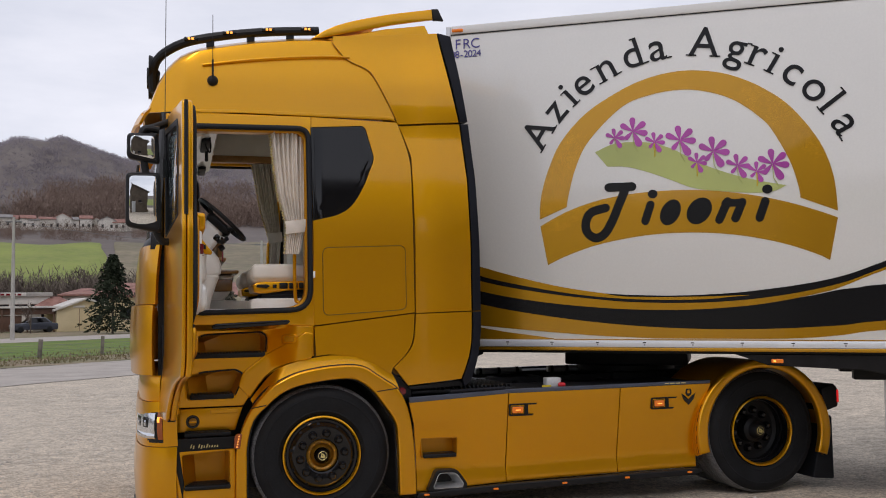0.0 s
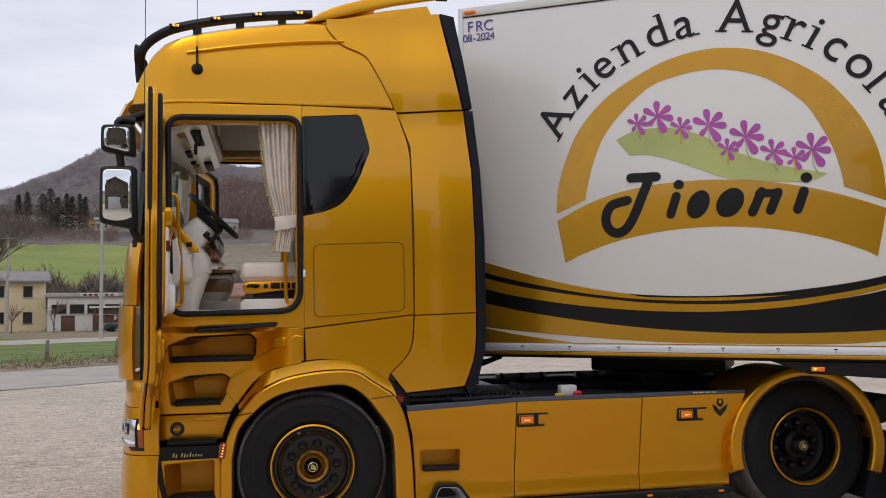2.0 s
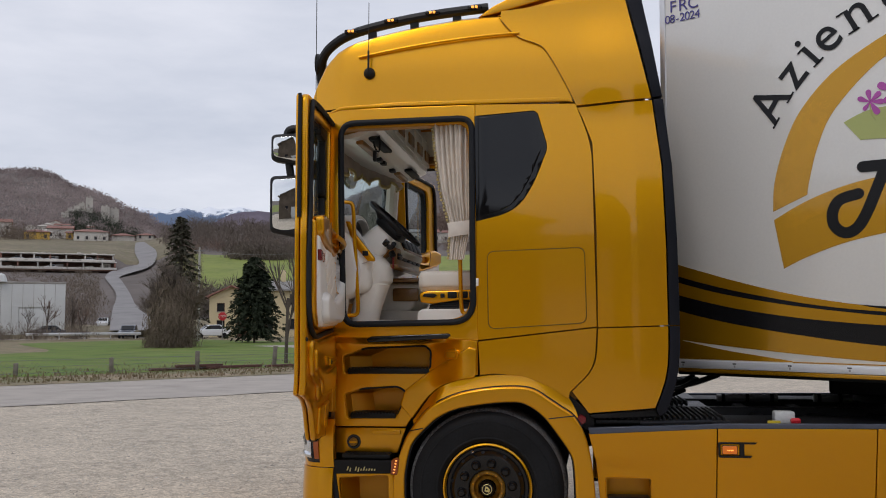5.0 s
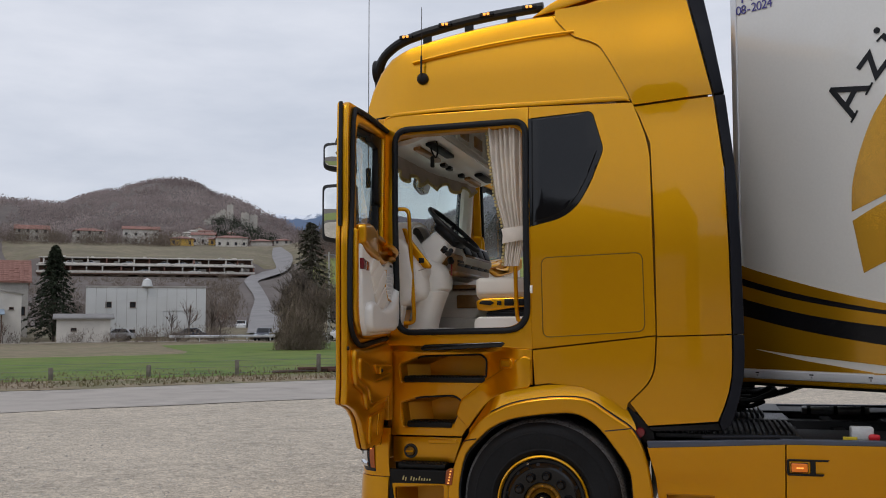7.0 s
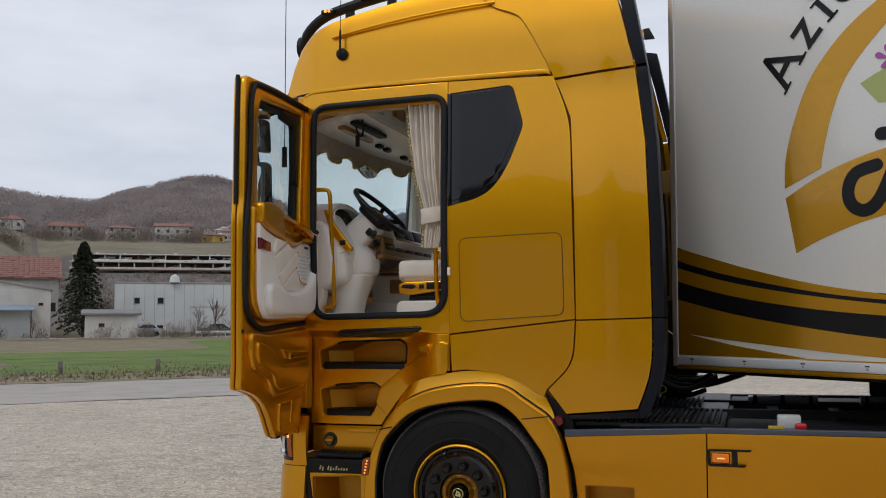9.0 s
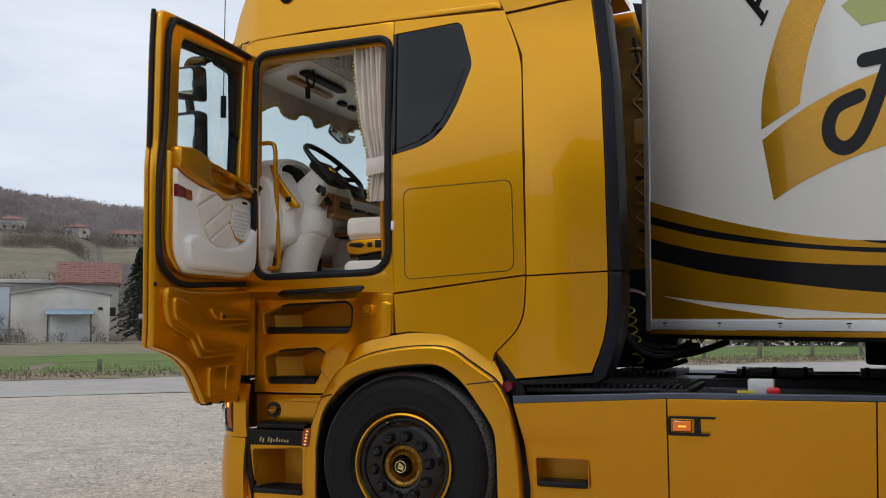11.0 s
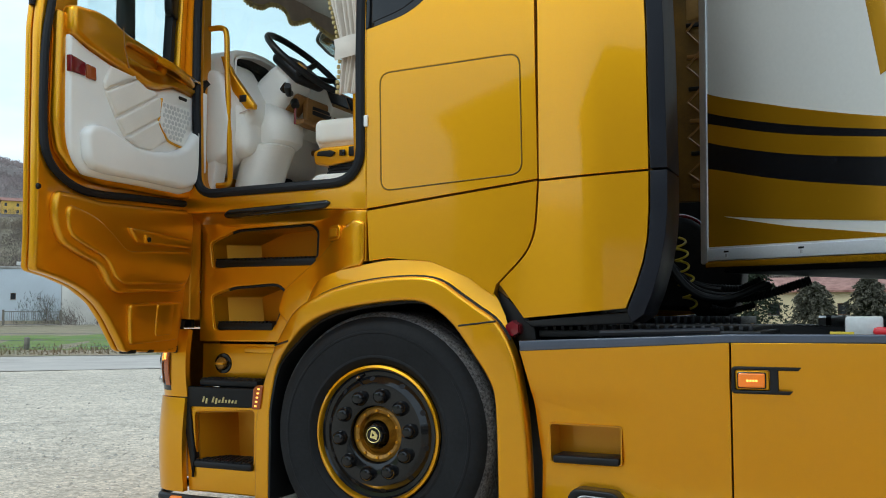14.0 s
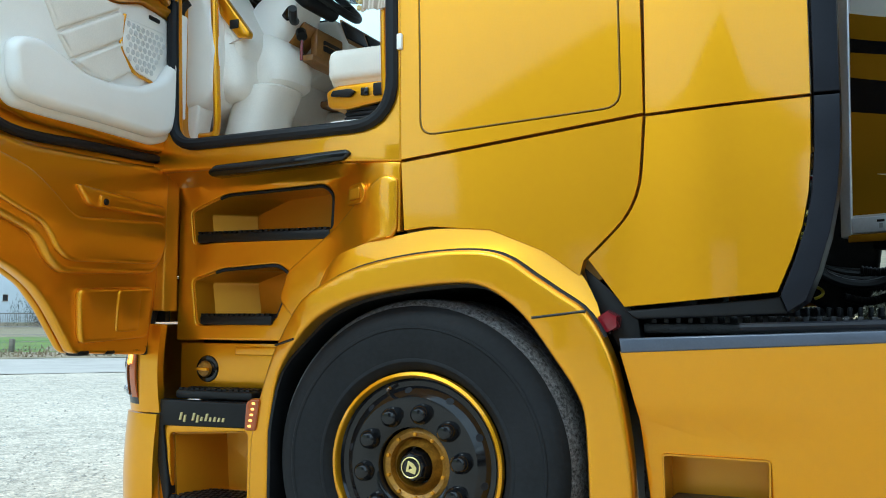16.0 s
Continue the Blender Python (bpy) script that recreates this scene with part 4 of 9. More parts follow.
for mirror in (False, True):
    flip = far if mirror else (lambda b: b)
    for shape, holes in PANELS:
        part("side_skirt", flip(bent(plate(shape, -0.10, -0.07, 0.003, holes), skirt_y, 0.045)), GOLD, tractor)
    part("recess_well", flip(thick(grid([0, 1.0], range(len(RECESS)), lambda u, v: (RECESS[v][0], -0.030 + 0.12 * u, RECESS[v][1]), True), 0.005)), GOLD_SHADE, tractor)
    part("recess_back", flip(plate(RECESS, 0.088, 0.095, 0.002)), GOLD_SHADE, tractor)
    part("recess_tread", flip(box(0.775, 1.035, -0.040, 0.085, 0.452, 0.482, 0.008)), BLACK, tractor)
    pipe = part("exhaust_outlet", flip(plate(EXH, -0.082, 0.04, 0.008, [rounded([(0.83, 0.225), (0.885, 0.345), (1.02, 0.340), (1.08, 0.255), (1.07, 0.225)], 0.03)])), BLACK, tractor, "black exhaust surround with a polished throat in the skirt")
    throat = rounded([(0.83, 0.225), (0.885, 0.345), (1.02, 0.340), (1.08, 0.255), (1.07, 0.225)], 0.03)
    part("exhaust_throat", flip(thick(grid([0, 0.5, 1], range(len(throat)), lambda u, v: (lerp(throat[v][0], 0.95, 0.4 * u), -0.078 + 0.14 * u, lerp(throat[v][1], 0.28, 0.4 * u)), True), 0.004)), ALU, pipe)
    part("exhaust_back", flip(plate(EXH, 0.062, 0.07, 0.002)), BLACK, pipe)
    part("skirt_strip", flip(bent(plate([(0.66, 0.882), (0.655, 0.922), (1.45, 0.955), (3.225, 0.966), (3.215, 0.940), (1.45, 0.924)], -0.112, -0.06, 0.005), lambda x, z: 0.02, 0.3)), SLATE_STRIP, tractor, "slate-grey strip along the skirt top")
    part("skirt_foot", flip(plate(rounded([(0.70, 0.165), (0.72, 0.205), (1.44, 0.233), (3.10, 0.252), (3.13, 0.225), (3.06, 0.20)], 0.01), -0.095, -0.05, 0.01)), BLACK, tractor)
    for x in (0.78, 1.33, 1.90, 2.44, 3.0):
        part("foot_marker", flip(box(x - 0.021, x + 0.021, -0.106, -0.09, 0.182 + 0.016 * (x - 0.7), 0.198 + 0.016 * (x - 0.7), 0.006)), AMBER, tractor)
    for x in (1.455, 2.680):
        hole = rounded([(x + 0.012, 0.757), (x + 0.012, 0.829), (x + 0.130, 0.829), (x + 0.130, 0.757)], 0.010)
        lamp = part("side_marker", flip(plate(rounded([(x, 0.745), (x, 0.841), (x + 0.235, 0.841), (x + 0.225, 0.829), (x + 0.158, 0.829), (x + 0.158, 0.757), (x + 0.205, 0.757), (x + 0.195, 0.745)], [0.014, 0.014, 0, 0, 0, 0, 0, 0]), -0.084, -0.055, 0.004, [hole])), BLACK, tractor, "lit amber side marker on a black bracket")
        part("bezel", flip(plate(rounded([(x + 0.014, 0.759), (x + 0.014, 0.827), (x + 0.128, 0.827), (x + 0.128, 0.759)], 0.010), -0.078, -0.055, 0.004)), GOLD, lamp)
        part("rim", flip(plate(rounded([(x + 0.020, 0.764), (x + 0.020, 0.822), (x + 0.118, 0.822), (x + 0.118, 0.764)], 0.008), -0.088, -0.07, 0.004)), GLOSS, lamp)
        part("lens", flip(plate(rounded([(x + 0.024, 0.768), (x + 0.024, 0.818), (x + 0.114, 0.818), (x + 0.114, 0.768)], 0.006), -0.094, -0.08, 0.005)), AMBER, lamp)
        for k in range(4):
            part("bulb", flip(box(x + 0.052 + 0.010 * k, x + 0.060 + 0.010 * k, -0.097, -0.09, 0.788, 0.796, 0.002)), AMBER_HOT, lamp)
    # plain shield emblem
    part("emblem", flip(plate([(2.955, 0.865), (2.975, 0.815), (3.02, 0.770), (3.065, 0.815), (3.085, 0.865), (3.052, 0.845), (3.02, 0.812), (2.988, 0.845)], -0.086, -0.065, 0.004)), GLOSS, tractor, "dark shield emblem")
    part("emblem", flip(plate(rounded([(2.99, 0.86), (2.995, 0.905), (3.045, 0.905), (3.05, 0.86), (3.02, 0.835)], 0.015), -0.086, -0.065, 0.004, [rounded([(3.008, 0.865), (3.012, 0.892), (3.03, 0.892), (3.034, 0.865)], 0.005)])), GLOSS, tractor)
    # rear wheel arch
    RO = [(3.715 + 0.64 * math.cos(a), 0.515 + 0.612 * math.sin(a)) for a in [radians(d) for d in range(195, -26, -8)]]
    RI = [(3.715 + 0.540 * math.cos(a), 0.515 + 0.535 * math.sin(a)) for a in [radians(d) for d in range(195, -26, -8)]]
    part("rear_arch", flip(plate(RO + RI[::-1], -0.120, -0.05, 0.022, steps=3)), GOLD, tractor)
    part("rear_guard", flip(thick(grid([0, 1], range(len(RO)), lambda u, v: (RO[v][0] * 0.995 + 0.018, -0.06 + 0.70 * u, RO[v][1] - 0.012)), 0.02)), GOLD_SHADE, tractor)
    part("arch_edge", flip(tube([(x, -0.09, z) for x, z in [(3.715 + 0.63 * math.cos(radians(d)), 0.515 + 0.612 * math.sin(radians(d))) for d in range(198, 150, -6)]], 0.010)), BLACK, tractor)
    lampbox = part("tail_lamp", flip(plate(rounded([(4.29, 0.66), (4.28, 0.86), (4.40, 0.90), (4.44, 0.86), (4.44, 0.70)], 0.02), -0.11, 0.25, 0.012)), BLACK, tractor, "black tail lamp housing with a lit red lens")
    part("lens", flip(box(4.435, 4.450, -0.09, 0.20, 0.735, 0.845, 0.006)), RED_LIT, lampbox)
    part("lens", flip(box(4.425, 4.447, -0.114, -0.09, 0.735, 0.845, 0.006)), RED_LIT, lampbox)
    part("mud_flap", flip(plate(rounded([(4.20, 0.10), (4.28, 0.42), (4.36, 0.62), (4.41, 0.62), (4.41, 0.08)], 0.02), -0.06, 0.52, 0.01)), RUBBER, tractor)

# ---- chassis and deck ----
for y in (MID - 0.40, MID + 0.34):
    part("chassis_rail", box(-1.0, 4.5, y, y + 0.06, 0.72, 0.98, 0.01), STEEL, tractor)
part("deck_plate", box(0.70, 1.55, 0.02, 2 * MID - 0.02, 0.935, 0.965, 0.006), DECK, tractor, "raised-pattern steel walkway behind the cab")
for i in range(24):
    x = 0.73 + 0.034 * i
    part("deck_rib", box(x - 0.008, x + 0.008, 0.03, 0.80, 0.962, 0.985, 0.004), DECK, tractor)
for i in range(12):
    x = 1.00 + 0.034 * i
    part("deck_rib", box(x - 0.008, x + 0.008, 0.85, 1.5, 0.985, 1.02, 0.004), DECK, tractor)
part("deck_lip", tube([(0.98, -0.085, 0.955), (1.42, -0.085, 0.968)], 0.012), STRIP, tractor)
part("tank_top", box(1.55, 3.2, 0.02, 0.62, 0.80, 0.945, 0.02), STEEL, tractor)
part("tank_top", box(1.55, 3.2, 2 * MID - 0.62, 2 * MID - 0.02, 0.80, 0.945, 0.02), STEEL, tractor)
part("fuel_tank", box(0.75, 3.05, 0.12, 0.75, 0.24, 0.80, 0.08, 3), STEEL, tractor)
for x0, x1 in ((1.68, 2.14), (2.41, 2.80)):
    tank = part("air_tank", tube([(x0, 1.5, 0.995), (x1, 1.5, 0.995)], 0.030), ALU, tractor, "short bare aluminium pipe across the chassis")
    for f in (0.1, 0.5, 0.9):
        part("pipe_clamp", tube([(lerp(x0, x1, f) - 0.012, 1.5, 0.995), (lerp(x0, x1, f) + 0.012, 1.5, 0.995)], 0.035), RUBBER, tank)
part("deck_floor", box(1.55, 3.2, 0.62, 2 * MID - 0.62, 0.905, 0.925, 0.004), STEEL, tractor)
for x in (1.5, 1.8, 2.2, 2.6):
    part("cross_member", box(x, x + 0.08, 0.65, 2 * MID - 0.65, 0.90, 0.945, 0.01), STEEL, tractor)
fifth = lathe([(0.0, 1.06), (0.42, 1.06), (0.46, 1.045), (0.46, 1.0), (0.0, 1.0)], 40, "z")
fifth.transform(Matrix.Translation((3.1, MID, 0.0)))
part("fifth_wheel", fifth, STEEL, tractor, "greasy black coupling plate")
part("fifth_wheel_base", box(2.75, 3.5, MID - 0.45, MID + 0.45, 0.86, 1.0, 0.02), STEEL, tractor)
ctl = part("valve_box", box(1.83, 1.955, 0.06, 0.15, 0.945, 1.020, 0.01), material("pale_grey_plastic", (0.55, 0.56, 0.56), 0.5), tractor, "pale grey valve box with a red tag")
part("red_tag", box(1.92, 1.985, 0.03, 0.06, 0.947, 0.982, 0.014), material("red_plastic", (0.6, 0.02, 0.03), 0.4), ctl)
part("yellow_label", box(1.78, 1.86, 0.04, 0.045, 0.945, 0.965, 0.002), YELLOW_HOSE, tractor)
# black clutter between cab and trailer: gearbox end, hoses, coiled line
part("gearbox_end", plate(rounded([(0.84, 1.055), (1.10, 1.045), (1.135, 1.010), (1.19, 0.985), (1.25, 0.995), (1.30, 1.045), (1.335, 1.115), (1.36, 1.30), (1.10, 1.52), (0.84, 1.60)], [0, 0.02, 0.02, 0.03, 0.03, 0.03, 0.03, 0.05, 0.05, 0]), 1.22, 1.50, 0.03, steps=3), STEEL, tractor, "greasy black bulkhead behind the cab")
for k, (y, r) in enumerate(((0.88, 0.018), (1.00, 0.014), (1.10, 0.020), (1.16, 0.012))):
    pts = [(0.92, y, 1.60 - 0.06 * k), (1.02, y, 1.34 - 0.03 * k), (1.14, y + 0.04, 1.15 + 0.01 * k), (1.30, y + 0.06, 1.10 + 0.02 * k), (1.48, y + 0.1, 1.17)]
    part("air_hose", tube(pts, r, smooth=6), BLACK, tractor)


def ribbed(pts, r, pitch):
    """A corrugated hose: a tube with a close row of rings."""
    line = spline(pts, 12)
    bm = tube(line, r * 0.82, sides=3)
    total, nxt = 0.0, 0.0
    for a, b in zip(line, line[1:]):
        a, b = Vector(a), Vector(b)
        step = (b - a).length
        while nxt < total + step:
            c = a + (b - a) * ((nxt - total) / step)
            ring = lathe([(r * 0.80, -0.32 * pitch), (r, -0.18 * pitch), (r, 0.18 * pitch), (r * 0.80, 0.32 * pitch)], 14, "z")
            ring.transform(Matrix.Translation(c) @ (b - a).to_track_quat("Z", "Y").to_matrix().to_4x4())
            add(bm, ring)
            nxt += pitch
        total += step
    return bm


for pts, r in (([(1.24, 1.16, 1.115), (1.33, 1.18, 1.105), (1.43, 1.19, 1.118), (1.54, 1.20, 1.150), (1.66, 1.22, 1.192)], 0.024), ([(1.28, 1.02, 1.155), (1.36, 1.03, 1.150), (1.45, 1.06, 1.195)], 0.017), ([(1.22, 1.10, 1.06), (1.30, 1.14, 1.045), (1.40, 1.2, 1.075)], 0.017)):
    part("corrugated_hose", ribbed(pts, r, 0.014), RUBBER, tractor, "ribbed black hose looping to the trailer")
coil = []
for i in range(111):
    f = i / 110
    a = 5.5 * 2 * math.pi * f
    rad = 0.034 + 0.006 * math.sin(a * 0.37)
    coil.append((lerp(1.055, 1.115, f) + rad * math.sin(a), 1.13 + rad * math.cos(a), lerp(1.40, 1.065, f) + 0.010 * math.cos(a)))
part("coiled_hose", tube(coil, 0.006, sides=2), YELLOW_HOSE, tractor, "yellow coiled air hose")
part("red_hose", tube([(1.00, 0.95, 1.475), (1.08, 0.97, 1.50), (1.15, 1.0, 1.487), (1.20, 1.04, 1.45)], 0.008, smooth=4), RED, tractor)
for i in range(4):
    part("script_bar", box(2.80 + 0.05 * i, 2.838 + 0.05 * i, -0.098, -0.090, 0.948, 0.956, 0.001), bpy.data.materials["pale_script"], tractor)

# ---- driver door, swung open: built flat with u from the hinge, then turned ----
DOOR_AT = Vector((-1.046, -0.09, 0))
DOOR_ALONG = Vector((0.1187, -0.9929, 0))
DOOR_TURN = Matrix(((-DOOR_ALONG.x, DOOR_ALONG.y, 0, DOOR_AT.x), (-DOOR_ALONG.y, -DOOR_ALONG.x, 0, DOOR_AT.y), (0, 0, 1, 0), (0, 0, 0, 1)))


def neg(pts):
    return [(-u, z) for u, z in pts][::-1]


def build_door(flip):
    def p(name, bm, mat, parent, label=""):
        bm.transform(DOOR_TURN)
        return part(name, flip(bm), mat, parent, label)
    def lift(x, z):
        return 0.030 * ease((1.34 - z) / 0.44)
    line = [(-0.12, 2.985), (0.40, 2.975), (0.905, 2.935), (0.915, 2.72), (0.918, 2.24), (0.932, 2.12), (0.922, 1.602), (0.912, 1.243), (0.908, 1.188), (0.780, 1.166), (0.640, 1.130), (0.515, 1.070), (0.432, 1.000), (0.368, 0.927), (0.312, 0.860), (-0.095, 0.842), (-0.12, 1.0)]
    shape = rounded(neg(line + [(-0.15, 2.2)]), [0.0, 0.03, 0.03, 0.02, 0.02, 0.05, 0.05, 0.06, 0.06, 0.02, 0.03, 0.05, 0.05, 0.02, 0.02, 0.05, 0.05, 0.02])
    hole = rounded(neg([(-0.045, 2.90), (0.685, 2.845), (0.715, 2.70), (0.715, 2.225), (0.0, 2.135)]), [0.03, 0.04, 0.05, 0.05, 0.02])
    door = p("door", bent(plate(shape, 0.0, 0.04, 0.012, [hole]), lift), GOLD, tractor, "gold driver door standing wide open, cream trimmed")
    p("outer_skin", bent(plate(rounded(neg(line), 0.03), 0.045, 0.07, 0.01, [hole]), lift), GOLD, door)
    p("inner_panel", plate(rounded(neg([(0.875, 2.20), (0.880, 1.76), (0.85, 1.65), (0.76, 1.580), (0.60, 1.552), (0.05, 1.560), (-0.13, 1.575), (-0.13, 2.10), (0.0, 2.11), (0.70, 2.20)]), [0.02, 0.05, 0.05, 0.06, 0.06, 0.02, 0.02, 0.02, 0.02, 0.02]), -0.046, 0.004, 0.030, steps=4), GOLD, door)
    p("edge_trim", tube([(-0.91, 0.045, 2.93), (-0.92, 0.045, 2.70), (-0.925, 0.045, 2.205)], 0.012), BLACK, door)
    seal = [(0.11, 1.55), (-0.044, 1.542), (-0.327, 1.529), (-0.598, 1.515), (-0.728, 1.530), (-0.832, 1.575), (-0.888, 1.635), (-0.908, 1.723), (-0.914, 1.882), (-0.910, 2.068), (-0.885, 2.219), (-0.872, 2.32), (-0.860, 2.55), (-0.852, 2.78), (-0.81, 2.885), (-0.75, 2.915), (-0.4, 2.94), (0.09, 2.955)]
    p("door_weatherstrip", tube([(x, -0.012, z) for x, z in spline(seal, 5)], 0.016), RUBBER, door, "black rubber weatherstrip")
    pane = p("window_pane", plate(hole, 0.055, 0.060, 0.001), CLEAR, door, "clear door window")
    pane.visible_shadow = False
    ring = rounded(neg([(-0.055, 2.91), (0.70, 2.855), (0.73, 2.705), (0.73, 2.215), (0.0, 2.125)]), [0.03, 0.04, 0.05, 0.05, 0.02])
    inner = rounded(neg([(-0.015, 2.87), (0.66, 2.815), (0.688, 2.70), (0.688, 2.225), (0.03, 2.14)]), [0.03, 0.04, 0.05, 0.05, 0.02])
    p("window_channel", plate(ring, 0.03, 0.075, 0.004, [inner]), RUBBER, door)
    p("channel_shade", plate(rounded(neg([(-0.05, 2.905), (0.28, 2.88), (0.25, 2.82), (0.06, 2.81), (0.04, 2.45), (-0.02, 2.42)]), 0.02), 0.02, 0.06, 0.006), BLACK, door)
    # sill and armrest
    cup = rounded(neg([(0.517, 2.144), (0.463, 2.166), (0.235, 2.140), (0.248, 2.106), (0.394, 2.098), (0.499, 2.112)]), 0.02)
    arm = rounded(neg([(0.845, 2.222), (0.70, 2.240), (0.612, 2.235), (0.507, 2.203), (0.353, 2.179), (0.163, 2.151), (0.088, 2.150), (-0.053, 2.140), (-0.082, 2.109), (-0.084, 2.046), (0.033, 2.056), (0.135, 2.060), (0.254, 2.021), (0.346, 2.014), (0.457, 2.035), (0.584, 2.056), (0.742, 2.085), (0.843, 2.115)]), 0.025)
    rest = p("armrest", plate(arm, -0.088, -0.02, 0.022, [cup], steps=4), GOLD, door, "gold armrest along the window sill")
    p("armrest_cup", plate(cup, -0.052, -0.03, 0.004), GOLD_SHADE, rest)
    p("door_pull", tube([(-0.30, -0.085, 2.150), (-0.22, -0.115, 2.128), (-0.12, -0.115, 2.108), (-0.02, -0.085, 2.095)], 0.017, smooth=5), GOLD, rest)
    p("door_lever", box(-0.11, 0.02, -0.112, -0.085, 2.104, 2.120, 0.007), CHROME, rest)
    p("armrest_joint", tube([(-0.545, -0.089, 2.215), (-0.535, -0.089, 2.14), (-0.50, -0.089, 2.055)], 0.003, sides=1), WOOD, rest)
    # white trim
    trim = rounded(neg([(0.843, 2.117), (0.742, 2.082), (0.584, 2.052), (0.457, 2.032), (0.346, 2.010), (0.254, 2.017), (0.135, 2.058), (0.033, 2.055), (-0.075, 2.044), (-0.090, 2.004), (-0.100, 1.704), (-0.052, 1.607), (0.041, 1.579), (0.329, 1.577), (0.584, 1.571), (0.720, 1.573), (0.782, 1.612), (0.820, 1.669), (0.832, 1.738)]), [0.02, 0.03, 0.03, 0.03, 0.03, 0.03, 0.03, 0.03, 0.01, 0.01, 0.02, 0.03, 0.03, 0.05, 0.05, 0.04, 0.04, 0.03, 0.03])
    panel = p("door_trim", plate(trim, -0.066, -0.02, 0.020, steps=3), PEARL, door, "pearl white door trim")
    p("door_pocket", plate(rounded(neg([(0.772, 1.735), (0.737, 1.768), (0.653, 1.783), (0.580, 1.766), (0.453, 1.730), (0.320, 1.730), (0.179, 1.752), (0.056, 1.800), (0.007, 1.857), (-0.035, 1.90), (-0.055, 1.752), (-0.018, 1.625), (0.080, 1.596), (0.359, 1.595), (0.613, 1.588), (0.715, 1.595), (0.757, 1.63)]), 0.035), -0.108, -0.05, 0.032, steps=5), PEARL, panel)
    cushions = ([(0.597, 2.042), (0.640, 1.962), (0.628, 1.936), (0.425, 2.034)], [(0.625, 1.928), (0.560, 1.836), (0.262, 1.994), (0.275, 2.006), (0.345, 2.004), (0.415, 2.028)], [(0.556, 1.828), (0.494, 1.766), (0.242, 1.898), (0.240, 1.979), (0.262, 1.986)], [(0.490, 1.759), (0.400, 1.735), (0.300, 1.740), (0.192, 1.800), (0.256, 1.868), (0.244, 1.889)])
    for c in cushions:
        p("trim_cushion", plate(rounded(neg(c), 0.008), -0.078, -0.05, 0.011, steps=4), CREAM, panel, "padded cream leather insert")
    grille = rounded(neg([(0.232, 1.979), (-0.008, 1.987), (-0.016, 1.91), (0.050, 1.798), (0.172, 1.806), (0.246, 1.866)]), 0.015)
    p("speaker_grille", plate(grille, -0.072, -0.04, 0.006), PEARL, panel)
    cells = bmesh.new()
    for i in range(10):
        for j in range(8):
            u, z = 0.215 - 0.027 * i - (0.0135 if j % 2 else 0), 1.825 + 0.0225 * j
            if 0.0 < u < 0.225 and z < 1.975 and u > 0.085 - (z - 1.80) * 0.75 and u < 0.16 + (z - 1.80) * 1.1:
                add(cells, lathe([(0.0, -0.0745), (0.0095, -0.0745), (0.0118, -0.071)], 6), Matrix.Translation((-u, 0, z)))
    p("grille_mesh", cells, material("grille_white", (0.62, 0.61, 0.60), 0.5) if "grille_white" not in bpy.data.materials else bpy.data.materials["grille_white"], panel)
    p("grille_trim", tube([(-u, -0.072, z) for u, z in ((0.236, 1.985), (0.249, 1.93), (0.252, 1.866), (0.215, 1.83), (0.172, 1.802), (0.06, 1.790))], 0.006, smooth=4), GOLD, panel)
    p("trim_slot", box(-0.095, -0.03, -0.072, -0.06, 2.014, 2.030, 0.006), BLACK, panel)
    p("reflector", plate(rounded(neg([(0.842, 2.026), (0.753, 2.014), (0.751, 1.960), (0.839, 1.960)]), 0.006), -0.074, -0.05, 0.005), RED, panel, "dark red door reflector")
    p("reflector_end", plate(rounded(neg([(0.747, 2.013), (0.690, 2.010), (0.684, 1.956), (0.745, 1.957)]), 0.008), -0.074, -0.05, 0.005), AMBER_OFF, panel)
    p("check_strap", box(0.080, 0.130, -0.082, -0.03, 1.700, 2.088, 0.008), PEARL, panel)
    # lock and screws
    p("latch", box(-0.858, -0.800, -0.012, 0.0, 2.058, 2.078, 0.004), BLACK, door)
    for u, z in ((0.850, 2.095), (0.893, 2.022), (0.848, 2.028), (0.914, 1.505)):
        b = lathe([(0.0, -0.010), (0.009, -0.008), (0.013, 0.0)], 12)
        p("screw", add(bmesh.new(), b, Matrix.Translation((-u, 0, z))), BLACK, door)
    # pressed shapes below
    press = rounded(neg([(0.845, 1.500), (0.855, 1.388), (0.807, 1.299), (0.696, 1.262), (0.559, 1.222), (0.496, 1.150), (0.432, 1.112), (-0.050, 1.130), (-0.105, 1.193), (-0.118, 1.470), (-0.100, 1.520), (0.250, 1.500), (0.591, 1.485), (0.744, 1.500)]), [0.04, 0.06, 0.06, 0.06, 0.06, 0.05, 0.03, 0.05, 0.06, 0.05, 0.02, 0.05, 0.05, 0.04])
    p("pressing", bent(plate(press, -0.032, 0.012, 0.030, steps=5), lift), GOLD, door)
    ridge = rounded(neg([(0.800, 1.455), (0.621, 1.418), (0.519, 1.364), (0.412, 1.290), (-0.080, 1.322), (-0.085, 1.215), (-0.040, 1.165), (0.415, 1.150), (0.480, 1.180), (0.545, 1.255), (0.690, 1.298), (0.790, 1.335)]), 0.05)
    p("pressing", bent(plate(ridge, -0.048, -0.02, 0.022, steps=4), lift), GOLD, door)
    p("pressing", bent(plate(rounded(neg([(0.325, 1.070), (-0.085, 1.085), (-0.070, 0.905), (0.300, 0.890)]), 0.03), -0.020, 0.01, 0.018, steps=3), lift), GOLD, door)
    p("pressing", bent(plate(rounded(neg([(0.130, 1.072), (0.0, 1.076), (0.0, 0.93), (0.130, 0.925)]), 0.02), -0.026, -0.01, 0.010, steps=3), lift), GOLD, door)
